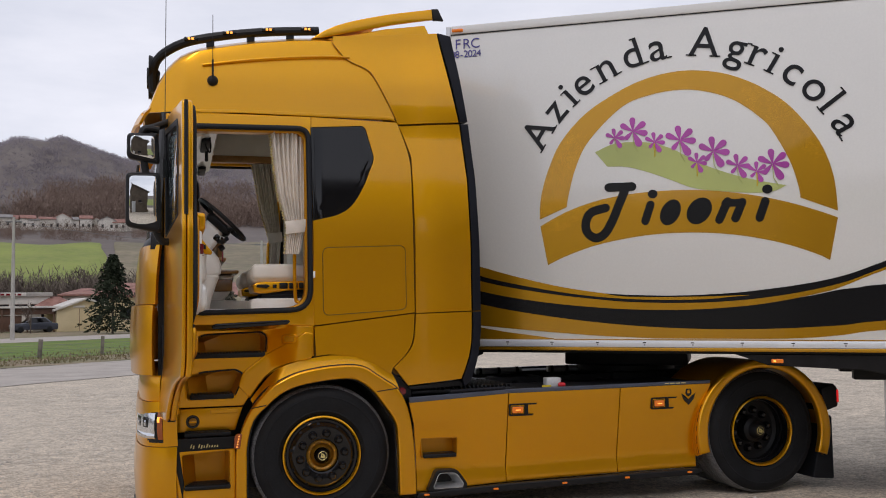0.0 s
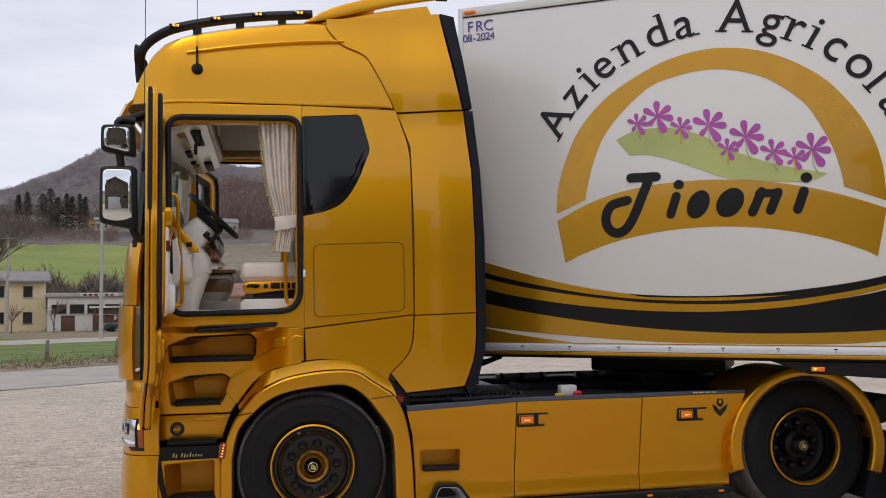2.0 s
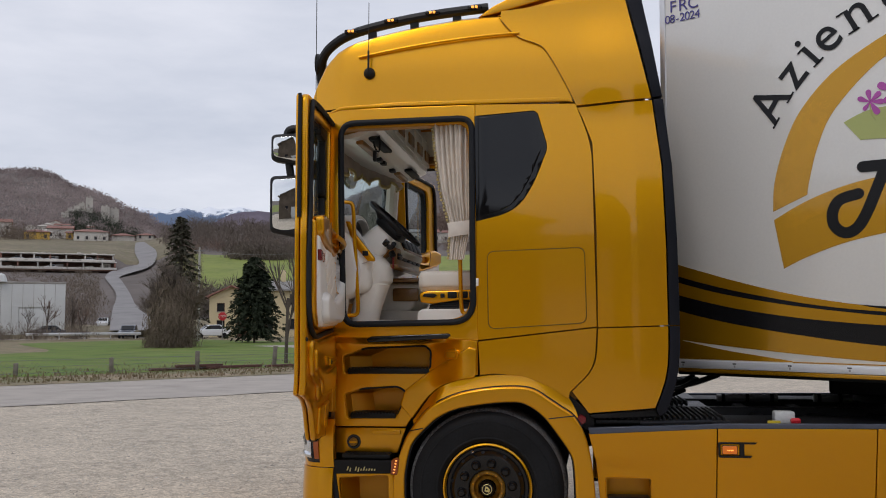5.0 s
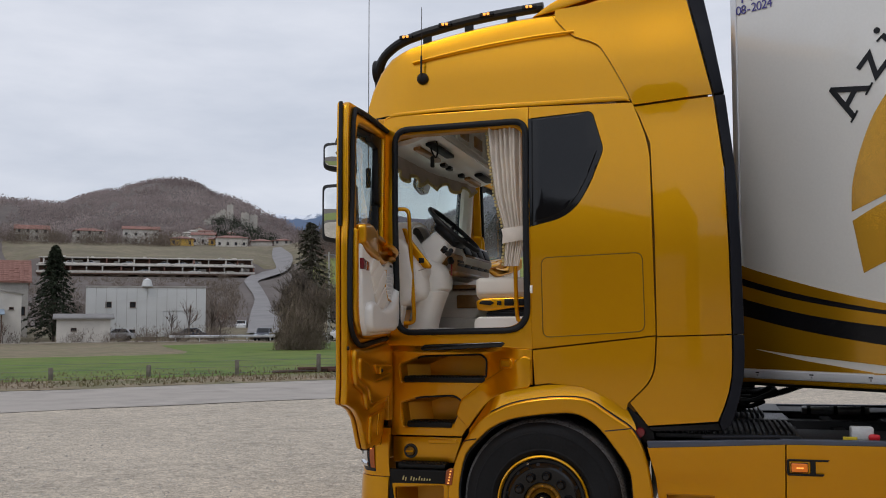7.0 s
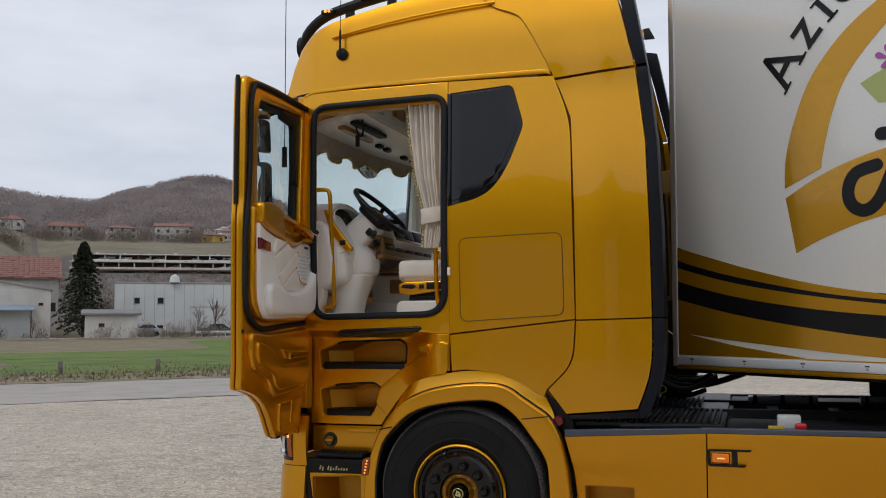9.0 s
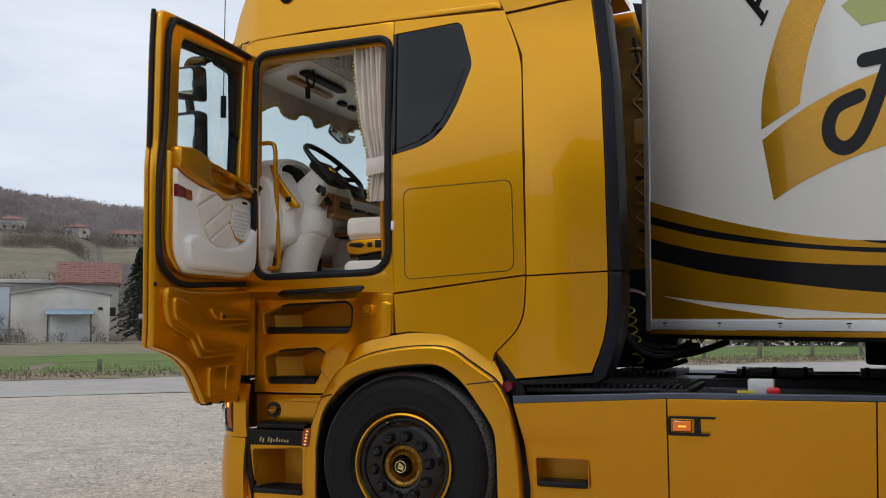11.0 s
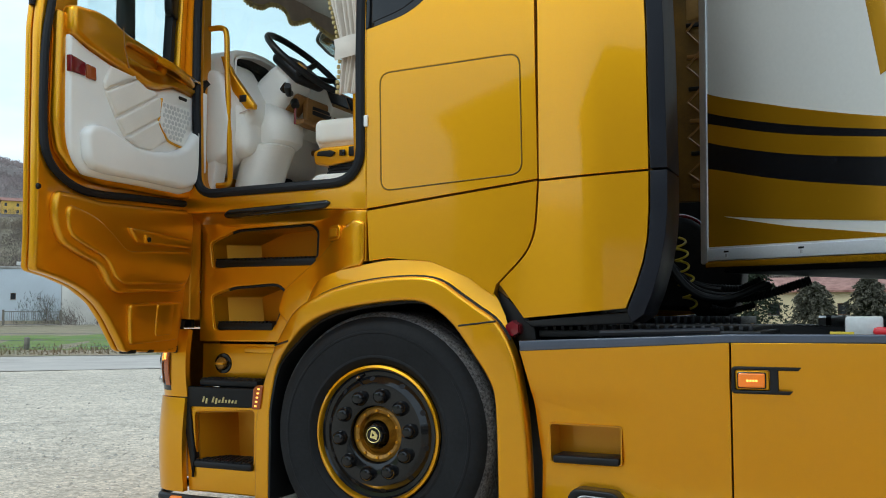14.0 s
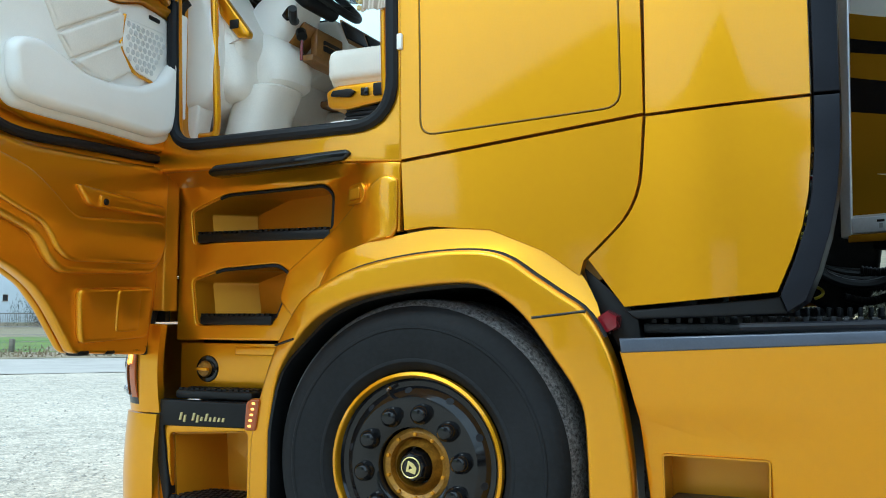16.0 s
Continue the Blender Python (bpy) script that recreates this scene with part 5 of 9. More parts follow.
    p("pressing", plate(rounded(neg([(0.415, 1.395), (-0.070, 1.375), (-0.075, 1.332), (0.345, 1.328)]), 0.025), -0.050, -0.02, 0.014, steps=3), GOLD, door)
    boss = p("pressing_boss", box(-0.310, -0.262, -0.058, -0.04, 1.330, 1.370, 0.006), GOLD, door)
    p("boss_screw", add(bmesh.new(), lathe([(0.0, -0.066), (0.010, -0.064), (0.012, -0.056)], 10), Matrix.Translation((-0.288, 0, 1.349))), BLACK, boss)
    for u in (0.256, 0.119, -0.027):
        p("rubber_stop", box(-u - 0.028, -u + 0.028, 0.030, 0.085, 0.850, 0.872, 0.008), BLACK, door)
    p("hinge_guard", plate(rounded([(0.075, 0.842), (0.06, 0.91), (0.115, 1.01), (0.120, 1.50), (0.175, 1.50), (0.170, 1.02), (0.120, 0.90), (0.110, 0.842)], 0.015), 0.030, 0.085, 0.010), RUBBER, door)
    for z in (1.45, 2.60):
        p("hinge", box(0.10, 0.18, -0.02, 0.05, z - 0.04, z + 0.04, 0.01), BLACK, door)
    return door


build_door(lambda b: b)
FAR_SWING = Matrix.Translation((-1.046, 2 * MID + 0.09, 0.08)) @ Matrix.Rotation(radians(-7), 4, "Z") @ Matrix.Translation((1.046, -2 * MID - 0.09, 0))


def swung(bm):
    bm = far(bm)
    bm.transform(FAR_SWING)
    return bm


build_door(swung)["label"] = "gold passenger door standing open"

# mirrors on the door, their glass turned to the rear of the open door
for z0, z1, x0, x1, y in ((2.615, 2.830, -1.372, -1.165, -0.36), (2.165, 2.555, -1.378, -1.150, -0.36)):
    shape = rounded([(x0, z0 + (0.04 if z1 > 2.6 else 0.02)), (x0, z1), (x1, z1 + 0.005), (x1 + 0.012, z0 - (0.03 if z1 < 2.6 else 0))], 0.035)
    house = part("mirror", plate(shape, y, y + 0.10, 0.028, steps=3), BLACK, tractor, "black wing mirror on the door")
    glass_bm = plate(rounded([(x0 + 0.026, z0 + (0.066 if z1 > 2.6 else 0.046)), (x0 + 0.026, z1 - 0.026), (x1 - 0.026, z1 - 0.024), (x1 - 0.020, z0 + (0.028 if z1 > 2.6 else 0.002))], 0.028), y - 0.004, y + 0.01, 0.0015)
    mid = Vector(((x0 + x1) / 2, y, (z0 + z1) / 2))
    glass_bm = bent(glass_bm, lambda x, z: ((x - mid.x) ** 2 + (z - mid.z) ** 2) / 2.8, 0.03)
    glass_bm.transform(Matrix.Translation(mid + Vector((0, -0.012 if z1 > 2.6 else -0.010, 0))) @ Matrix.Rotation(radians(2.5 if z1 > 2.6 else 1.6), 4, "X") @ Matrix.Translation(-mid))
    part("mirror_pane", glass_bm, MIRROR, house, sharp=40)
part("mirror_arm", tube([(-1.16, -0.30, 2.86), (-1.27, -0.31, 2.845), (-1.25, -0.31, 2.58), (-1.17, -0.30, 2.14), (-1.09, -0.28, 2.08)], 0.026, smooth=6), BLACK, tractor)
part("mirror_arm", tube([(-1.27, -0.31, 2.85), (-1.17, -0.24, 2.90), (-1.09, -0.20, 2.94)], 0.028, smooth=4), BLACK, tractor)
oval_line = rounded([(1.665, 2.835), (1.72, 2.925), (2.06, 2.955), (2.13, 2.90), (2.06, 2.815), (1.87, 2.775)], [0.04, 0.05, 0.05, 0.05, 0.05, 0.08])
fm = plate(oval_line, 0.0, 0.07, 0.012, steps=3)
fm.transform(Matrix(((0, 0.4, 0, -1.396), (1, 0, 0, 0), (0, 0, 1, 0), (0, 0, 0, 1))))
house = part("front_mirror", fm, BLACK, tractor, "oval front mirror under the visor")
fg = plate([(lerp(1.88, y, 0.97), lerp(2.86, z, 0.95)) for y, z in oval_line], 0.0, 0.006, 0.001)
fg.transform(Matrix(((0, 1, 0, -1.372), (1, 0, 0, 0), (0, 0, 1, 0), (0, 0, 0, 1))))
part("mirror_pane", fg, MIRROR, house)

# ---- cabin ----
W0, W1 = 0.10, 2 * MID - 0.10
part("cabin_floor", box(-1.12, 0.74, 0.02, 2 * MID - 0.02, 1.53, 1.600, 0.01), CARPET, tractor)
part("sill_plate", box(-0.92, -0.11, -0.02, 0.12, 1.598, 1.612, 0.005), PEARL, tractor)
part("sill_gold", box(-0.90, -0.14, -0.03, -0.012, 1.600, 1.608, 0.003), GOLD, tractor)
part("headlining", box(-1.02, 0.74, W0, W1, 3.38, 3.41, 0.01), CREAM, tractor)
part("rear_wall", box(0.68, 0.735, W0, W1, 1.6, 3.38, 0.01), CREAM, tractor)
for mirror in (False, True):
    flip = far if mirror else (lambda b: b)
    part("side_lining", flip(box(-0.02, 0.70, 0.035, 0.06, 1.6, 3.38, 0.006)), CREAM, tractor)
part("bunk", box(0.02, 0.68, W0, W1, 1.62, 2.02, 0.05, 3), CREAM, tractor)
part("upper_locker", box(0.36, 0.68, W0, W1, 2.72, 3.3, 0.04, 3), CREAM, tractor)
for y, z in ((W0 + 0.03, 3.0), (W1 - 0.05, 3.10)):
    part("header_pad", box(-1.02, 0.66, y, y + 0.04, z, 3.36, 0.015), CREAM, tractor)
part("far_rail", box(-1.10, 0.66, W1 - 0.07, W1 - 0.03, 3.05, 3.12, 0.008), WOOD, tractor)
# overhead shelf
shelf = grid([0, 0.3, 0.6, 0.85, 1.0], [0, 0.25, 0.5, 0.75, 1], lambda u, v: (lerp(-1.14, -0.76, u), lerp(W0 + 0.05, W1 - 0.05, v), lerp(2.905, 2.99, u ** 1.4) - 0.02 * math.sin(math.pi * u)))
part("overhead_shelf", thick(shelf, 0.03), PEARL, tractor, "pearl white overhead shelf with caramel inlays")
for y0, y1 in ((0.28, 0.82), (1.72, 2.14)):
    part("shelf_inlay", box(-0.95, -0.895, y0, y1, 2.868, 2.90, 0.01), WOOD, tractor)
    part("shelf_recess", box(-0.86, -0.79, y0, y1, 2.895, 2.925, 0.01), RUBBER, tractor)
for y in (0.98, 1.14, 1.52):
    part("shelf_slot", box(-0.955, -0.91, y, y + 0.09, 2.866, 2.90, 0.008), BLACK, tractor)
for y in (0.28, 0.72, 1.16, 1.6, 2.0):
    part("shelf_flap", box(-0.755, -0.735, y - 0.02, y + 0.36, 3.02, 3.24, 0.02), PEARL, tractor)
    part("flap_inlay", box(-0.732, -0.722, y + 0.05, y + 0.29, 3.05, 3.14, 0.01), WOOD, tractor)
part("shelf_front", box(-0.78, -0.745, W0 + 0.05, W1 - 0.05, 2.975, 3.30, 0.015), PEARL, tractor)
part("shelf_edge", box(-1.155, -1.13, W0 + 0.05, W1 - 0.05, 2.885, 2.91, 0.008), WOOD, tractor)
part("hanging_cable", tube([(-0.82, 0.34, 2.96), (-0.83, 0.33, 2.88), (-0.80, 0.34, 2.82), (-0.79, 0.36, 2.88), (-0.80, 0.35, 2.96)], 0.006, smooth=6), BLACK, tractor)
part("hanging_clip", box(-0.835, -0.81, 0.32, 0.35, 2.75, 2.83, 0.006), BLACK, tractor)
# dashboard
DASH = rounded([(-1.20, 1.75), (-1.20, 2.20), (-1.10, 2.235), (-0.98, 2.225), (-0.93, 2.17), (-0.885, 1.98), (-0.90, 1.80), (-1.0, 1.75)], [0.02, 0.05, 0.04, 0.04, 0.05, 0.06, 0.05, 0.05])
part("dashboard", plate(DASH, W0, W1, 0.035, steps=3), CREAM, tractor, "cream leather dashboard")
part("dash_end", plate(rounded([(-1.16, 1.84), (-1.17, 2.22), (-1.06, 2.300), (-0.975, 2.290), (-0.90, 2.175), (-0.82, 2.03), (-0.835, 1.93), (-0.93, 1.86)], [0.03, 0.05, 0.05, 0.06, 0.05, 0.04, 0.05, 0.05]), 0.17, 0.42, 0.045, steps=4), CREAM, tractor, "rounded cream end of the dashboard")
TO_DRIVER = Matrix(((0, 1, 0, 0), (1, 0, 0, 0), (0, 0, 1, 0), (0, 0, 0, 1)))
hood_hole = rounded([(0.205, 2.215), (0.20, 2.295), (0.26, 2.322), (0.40, 2.342), (0.54, 2.334), (0.655, 2.28), (0.67, 2.15), (0.40, 2.15), (0.30, 2.175)], 0.02)
hood = plate(rounded([(0.165, 2.05), (0.165, 2.30), (0.21, 2.345), (0.33, 2.368), (0.48, 2.372), (0.62, 2.345), (0.74, 2.26), (0.76, 2.05)], [0, 0.05, 0.04, 0.05, 0.05, 0.05, 0.05, 0]), -1.12, -0.935, 0.018, [hood_hole], steps=4)
hood.transform(TO_DRIVER)
binnacle = part("dash_binnacle", hood, CREAM, tractor, "cream hooded instrument binnacle")
dial = plate(hood_hole, -1.02, -0.985, 0.004)
dial.transform(TO_DRIVER)
part("instrument_glass", dial, GLOSS, binnacle)
lip = tube([(-0.934, y, z) for y, z in hood_hole], 0.006, True)
part("binnacle_lip", lip, PEARL, binnacle)
part("dash_flash", plate(rounded([(-0.995, 2.305), (-0.962, 2.303), (-0.919, 2.212), (-0.785, 2.042), (-0.790, 2.020), (-0.838, 2.024), (-0.945, 2.150)], 0.008), 0.155, 0.19, 0.010), GOLD, tractor, "gold flash on the dashboard end")
part("dash_seam", tube([(-0.80, 0.168, 2.03), (-0.90, 0.160, 2.00), (-1.0, 0.164, 1.97), (-1.14, 0.168, 1.96)], 0.0025, sides=1), TAUPE, tractor)
part("dash_vent", plate(rounded([(-1.15, 2.10), (-1.15, 2.20), (-1.11, 2.20), (-1.11, 2.10)], 0.01), 0.158, 0.18, 0.004), GLOSS, tractor)
for i in range(4):
    part("vent_slat", box(-1.148, -1.112, 0.152, 0.162, 2.108 + 0.024 * i, 2.118 + 0.024 * i, 0.002), WOOD, tractor)
part("dash_switches", box(-0.872, -0.832, 0.150, 0.162, 2.060, 2.095, 0.004), BLACK, tractor)
def loft(rings, sides=36, power=2.6):
    """A rounded body through level rings of (x, y, z, half length, half width)."""
    def f(u, v):
        x, y, z, a, b = u
        c, q = math.cos(v), math.sin(v)
        return (x + a * math.copysign(abs(c) ** (2 / power), c), y + b * math.copysign(abs(q) ** (2 / power), q), z)
    bm = grid([*rings], [2 * math.pi * i / sides for i in range(sides)], f, True)
    for ring in (rings[0], rings[-1]):
        bm.faces.new([bm.verts.new(f(ring, 2 * math.pi * i / sides)) for i in range(sides)])
    bmesh.ops.remove_doubles(bm, verts=bm.verts, dist=1e-5)
    return bm


part("column_cover", loft([(-0.905, 0.36, 1.60, 0.100, 0.125), (-0.885, 0.36, 1.70, 0.103, 0.128), (-0.855, 0.365, 1.80, 0.106, 0.130), (-0.83, 0.37, 1.862, 0.106, 0.13), (-0.828, 0.37, 1.872, 0.09, 0.11)]), CREAM, tractor, "padded cream steering column cover")
part("knee_bolster", loft([(-0.83, 0.40, 1.862, 0.07, 0.10), (-0.828, 0.40, 1.868, 0.095, 0.125), (-0.822, 0.405, 1.89, 0.110, 0.138), (-0.825, 0.415, 1.95, 0.116, 0.140), (-0.84, 0.43, 2.01, 0.112, 0.135), (-0.87, 0.44, 2.06, 0.10, 0.125), (-0.88, 0.45, 2.09, 0.08, 0.11)]), CREAM, tractor)
part("knee_pad", add(bmesh.new(), box(-0.15, 0.14, -0.12, 0.14, -0.14, 0.14, 0.07, 4), Matrix.Translation((-0.97, 0.27, 1.93)) @ Matrix.Rotation(-0.15, 4, "Y")), CREAM, tractor)
part("kick_panel", plate(rounded([(-1.18, 1.60), (-1.18, 1.88), (-1.02, 1.86), (-0.97, 1.76), (-1.0, 1.60)], 0.02), 0.11, 0.20, 0.01), CREAM, tractor)
part("kick_vent", add(lathe([(0.030, 0.0), (0.052, -0.006), (0.055, 0.004), (0.03, 0.008)], 24), box(-0.03, 0.03, -0.002, 0.002, -0.03, 0.03, 0)), GOLD, tractor).location = (-1.075, 0.108, 1.70)
part("kick_grille", box(-1.10, -1.05, 0.100, 0.108, 1.665, 1.735, 0.01), BLACK, tractor)
part("far_pillar", tube([(-1.12, 2 * MID - 0.12, 2.2), (-1.06, 2 * MID - 0.13, 3.0)], 0.06), CREAM, tractor)
# steering column and wheel
AXIS = Vector((0.677, 0, 0.736))
hub = Vector((-0.700, 0.462, 2.312))
turn = AXIS.to_track_quat("Z", "Y").to_matrix().to_4x4()
ringpts = [(0.225 * math.cos(2 * math.pi * i / 48), 0.225 * math.sin(2 * math.pi * i / 48), 0) for i in range(48)]
wheel_rim = tube(ringpts, 0.017, True)
wheel_rim.transform(Matrix.Translation(hub) @ turn)
sw = part("steering_wheel", wheel_rim, BLACK, tractor, "black four-spoke steering wheel")
pad = box(-0.125, 0.125, -0.12, 0.105, -0.085, -0.02, 0.03, 3)
pad.transform(Matrix.Translation(hub) @ turn)
part("wheel_pad", pad, BLACK, sw)
for a in (0.35, -0.35, 2.5, -2.5):
    sp = tube([(0.06 * math.cos(a), 0.06 * math.sin(a), -0.045), (0.15 * math.cos(a), 0.15 * math.sin(a), -0.03), (0.222 * math.cos(a), 0.222 * math.sin(a), 0)], 0.016, smooth=3)
    sp.transform(Matrix.Translation(hub) @ turn)
    part("spoke", sp, BLACK, sw)
em = lathe([(0.0, 0.0), (0.028, 0.0), (0.03, -0.006)], 16, "z")
em.transform(Matrix.Translation(hub) @ turn @ Matrix.Translation((0, 0, -0.014)))
part("wheel_emblem", em, GOLD, sw)
DOWN = Vector((0.736, 0, -0.677))


shroud = loft([(0, 0, -0.35, 0.085, 0.10), (0, 0, -0.30, 0.105, 0.112), (0, 0, -0.20, 0.105, 0.112), (0, 0, -0.12, 0.092, 0.104), (0, 0, -0.07, 0.075, 0.09)], 36, 4.0)
shroud.transform(Matrix.Translation(hub) @ Matrix.LocRotScale(None, Matrix((DOWN, (0, 1, 0), AXIS)).transposed(), None))
col = part("steering_column", shroud, PEARL, tractor, "pearl white steering column shroud")
FRAME = Matrix.Translation(hub) @ Matrix.LocRotScale(None, Matrix((DOWN, (0, 1, 0), AXIS)).transposed(), None)
side_in = box(0.098, 0.113, -0.045, 0.09, -0.26, -0.13, 0.012, 2)
side_in.transform(FRAME)
part("column_inlay", side_in, WOOD, col)
sq = box(0.045, 0.085, -0.112, -0.098, -0.165, -0.115, 0.008)
sq.transform(FRAME)
part("column_switch", sq, GLOSS, col)
st = tube([(-0.06, -0.08, -0.15), (-0.13, -0.12, -0.14), (-0.19, -0.13, -0.10)], 0.017, smooth=4)
st.transform(Matrix.Translation(hub) @ turn)
part("stalk", st, BLACK, col)
# key with its fob
keys = part("ignition_key", tube([(-0.715, 0.40, 2.10), (-0.700, 0.385, 2.075)], 0.022), BLACK, tractor)
part("key_fob", tube([(-0.700, 0.385, 2.06), (-0.700, 0.383, 1.98)], 0.006), RED, keys)
# centre dash
cd = plate(rounded([(-1.0, 1.98), (-1.0, 2.24), (-0.735, 2.245), (-0.665, 2.12), (-0.70, 2.07), (-0.86, 1.98)], [0.02, 0.03, 0.035, 0.03, 0.03, 0.03]), 0.70, 1.55, 0.02, steps=3)
part("centre_dash", cd, CREAM, tractor, "caramel centre console with dark vents")
part("centre_dash_panel", add(bmesh.new(), box(-0.006, 0.006, 0.71, 1.54, -0.060, 0.060, 0.006), Matrix.Translation((-0.698, 0, 2.188)) @ Matrix.Rotation(-0.38, 4, "Y")), WOOD, tractor)
part("centre_dash_top", box(-1.1, -0.76, 0.72, 1.60, 2.238, 2.256, 0.008), BLACK, tractor)
for k in range(4):
    part("centre_vent", add(bmesh.new(), box(-0.004, 0.010, -0.09, 0.09, -0.040, 0.040, 0.006), Matrix.Translation((-0.694, 0.79 + 0.205 * k, 2.190)) @ Matrix.Rotation(-0.38, 4, "Y")), STEEL, tractor)
part("dash_fascia", box(-0.735, -0.700, 0.50, 1.56, 2.005, 2.145, 0.012), WOOD, tractor, "caramel fascia with dark slots")
for k in range(5):
    part("fascia_slot", box(-0.703, -0.692, 0.545 + 0.205 * k, 0.725 + 0.205 * k, 2.060, 2.105, 0.006), BLACK, tractor)
    part("slot_rib", box(-0.700, -0.688, 0.545 + 0.205 * k, 0.725 + 0.205 * k, 2.081, 2.084, 0.001), WOOD, tractor)
part("fascia_rail", box(-0.745, -0.670, 0.42, 1.60, 1.988, 2.016, 0.010), WOOD, tractor)
part("console_shelf", box(-0.93, -0.55, 0.84, 1.70, 1.905, 1.935, 0.012), WOOD, tractor)
part("console_box", plate(rounded([(-0.95, 1.60), (-0.95, 1.90), (-0.58, 1.90), (-0.62, 1.74), (-0.75, 1.60)], 0.04), 0.90, 1.60, 0.03, steps=3), CREAM, tractor)
part("console_drawer", box(-0.80, -0.60, 0.885, 0.905, 1.76, 1.86, 0.012), WOOD, tractor)
part("tunnel", plate(rounded([(-1.0, 1.60), (-1.0, 1.70), (-0.5, 1.68), (0.1, 1.70), (0.1, 1.60)], 0.03), 0.72, 1.72, 0.02), CARPET, tractor)
part("pedal", box(-0.98, -0.90, 0.60, 0.68, 1.62, 1.75, 0.01), BLACK, tractor)
part("floor_mat", box(-0.92, -0.55, 0.25, 0.72, 1.602, 1.612, 0.004), CARPET, tractor)


def seat(y, parent):
    s = part("seat", box(-0.50, 0.05, y, y + 0.54, 1.800, 1.945, 0.06, 5), CREAM, parent, "cream leather air seat on a gold base")
    part("seat_bolster", box(-0.49, 0.05, y - 0.012, y + 0.07, 1.83, 1.955, 0.035, 4), CREAM, s)
    part("seat_side", plate(rounded([(-0.475, 1.735), (-0.485, 1.795), (-0.44, 1.815), (0.08, 1.825), (0.08, 1.76), (-0.20, 1.75), (-0.40, 1.725)], 0.015), y - 0.02, y + 0.50, 0.012), GOLD, s)
    part("seat_lever", plate(rounded([(-0.46, 1.775), (-0.45, 1.795), (-0.38, 1.797), (-0.355, 1.785), (-0.38, 1.765)], 0.008), y - 0.032, y - 0.018, 0.005), BLACK, s)
    part("seat_switches", box(-0.335, -0.305, y - 0.030, y - 0.018, 1.766, 1.796, 0.004), GLOSS, s)
    for k in range(3):
        part("seat_buttons", box(-0.285 + 0.075 * k, -0.22 + 0.075 * k, y - 0.032, y - 0.018, 1.762, 1.808, 0.006), BLACK, s)
    bellows = bmesh.new()
    for k in range(4):
        add(bellows, box(-0.42 + 0.004 * k, 0.04, y + 0.0, y + 0.48, 1.685 + 0.017 * k, 1.703 + 0.017 * k, 0.008))
    part("bellows", bellows, RUBBER, s)
    part("seat_base", plate(rounded([(-0.50, 1.60), (-0.50, 1.665), (-0.47, 1.69), (0.05, 1.69), (0.05, 1.60)], 0.015), y - 0.01, y + 0.50, 0.012), PEARL, s)
    part("backrest", box(-0.02, 0.16, y + 0.02, y + 0.52, 1.93, 2.62, 0.06, 4), CREAM, s)
    return s


seat(0.23, tractor)
seat(2 * MID - 0.23 - 0.54, tractor)["label"] = "cream leather passenger seat"
# grab rails
for pts in ([(-1.02, 0.10, 2.428), (-0.960, 0.118, 2.430), (-0.931, 0.12, 2.395), (-0.924, 0.12, 2.25), (-0.913, 0.12, 2.05), (-0.902, 0.12, 1.85), (-0.895, 0.12, 1.70), (-0.908, 0.12, 1.655), (-0.965, 0.11, 1.648)],
            [(-0.09, 0.05, 2.255), (-0.145, 0.066, 2.262), (-0.178, 0.075, 2.225), (-0.178, 0.095, 1.73), (-0.15, 0.095, 1.655), (-0.10, 0.06, 1.64)]):
    part("grab_rail", tube(spline(pts, 5), 0.014), GOLD, tractor, "gold-painted grab rail")
    part("grab_rail", far(tube(spline(pts, 5), 0.014)), GOLD, tractor)
part("white_sticker", box(-0.072, -0.045, SIDE - 0.018, SIDE + 0.02, 1.835, 1.885, 0.002), PEARL, tractor)

# ---- curtains and valance: loose cloth that hangs in the cabin ----
NEAR_CLOTH = ([(2.02, -0.258), (2.14, -0.250), (2.22, -0.240), (2.30, -0.262), (2.48, -0.312), (2.75, -0.345), (2.95, -0.362)], [(2.02, -0.150), (2.2, -0.115), (2.95, -0.105)], 2.018, 2.949)
FAR_CLOTH = ([(2.02, -0.185), (2.14, -0.170), (2.28, -0.160), (2.36, -0.182), (2.6, -0.252), (3.06, -0.333)], [(2.02, -0.075), (2.3, -0.050), (3.06, -0.125)], 2.018, 3.065)


def fold(z, v, y, shape):
    a, b = table(shape[0], z), table(shape[1], z)
    deep = 0.018 * (b - a) / 0.25
    wave = math.sin(v * 15.0 * math.pi + 0.8 * math.sin(3.0 * z)) + 0.55 * math.sin(v * 7.0 * math.pi + 2.4 * z + 1.3) + 0.3 * math.sin(v * 31.0 + 5.0 * z)
    return (lerp(a, b, v), y + deep * wave + 0.01 * math.sin(9 * v + 4 * z), z)


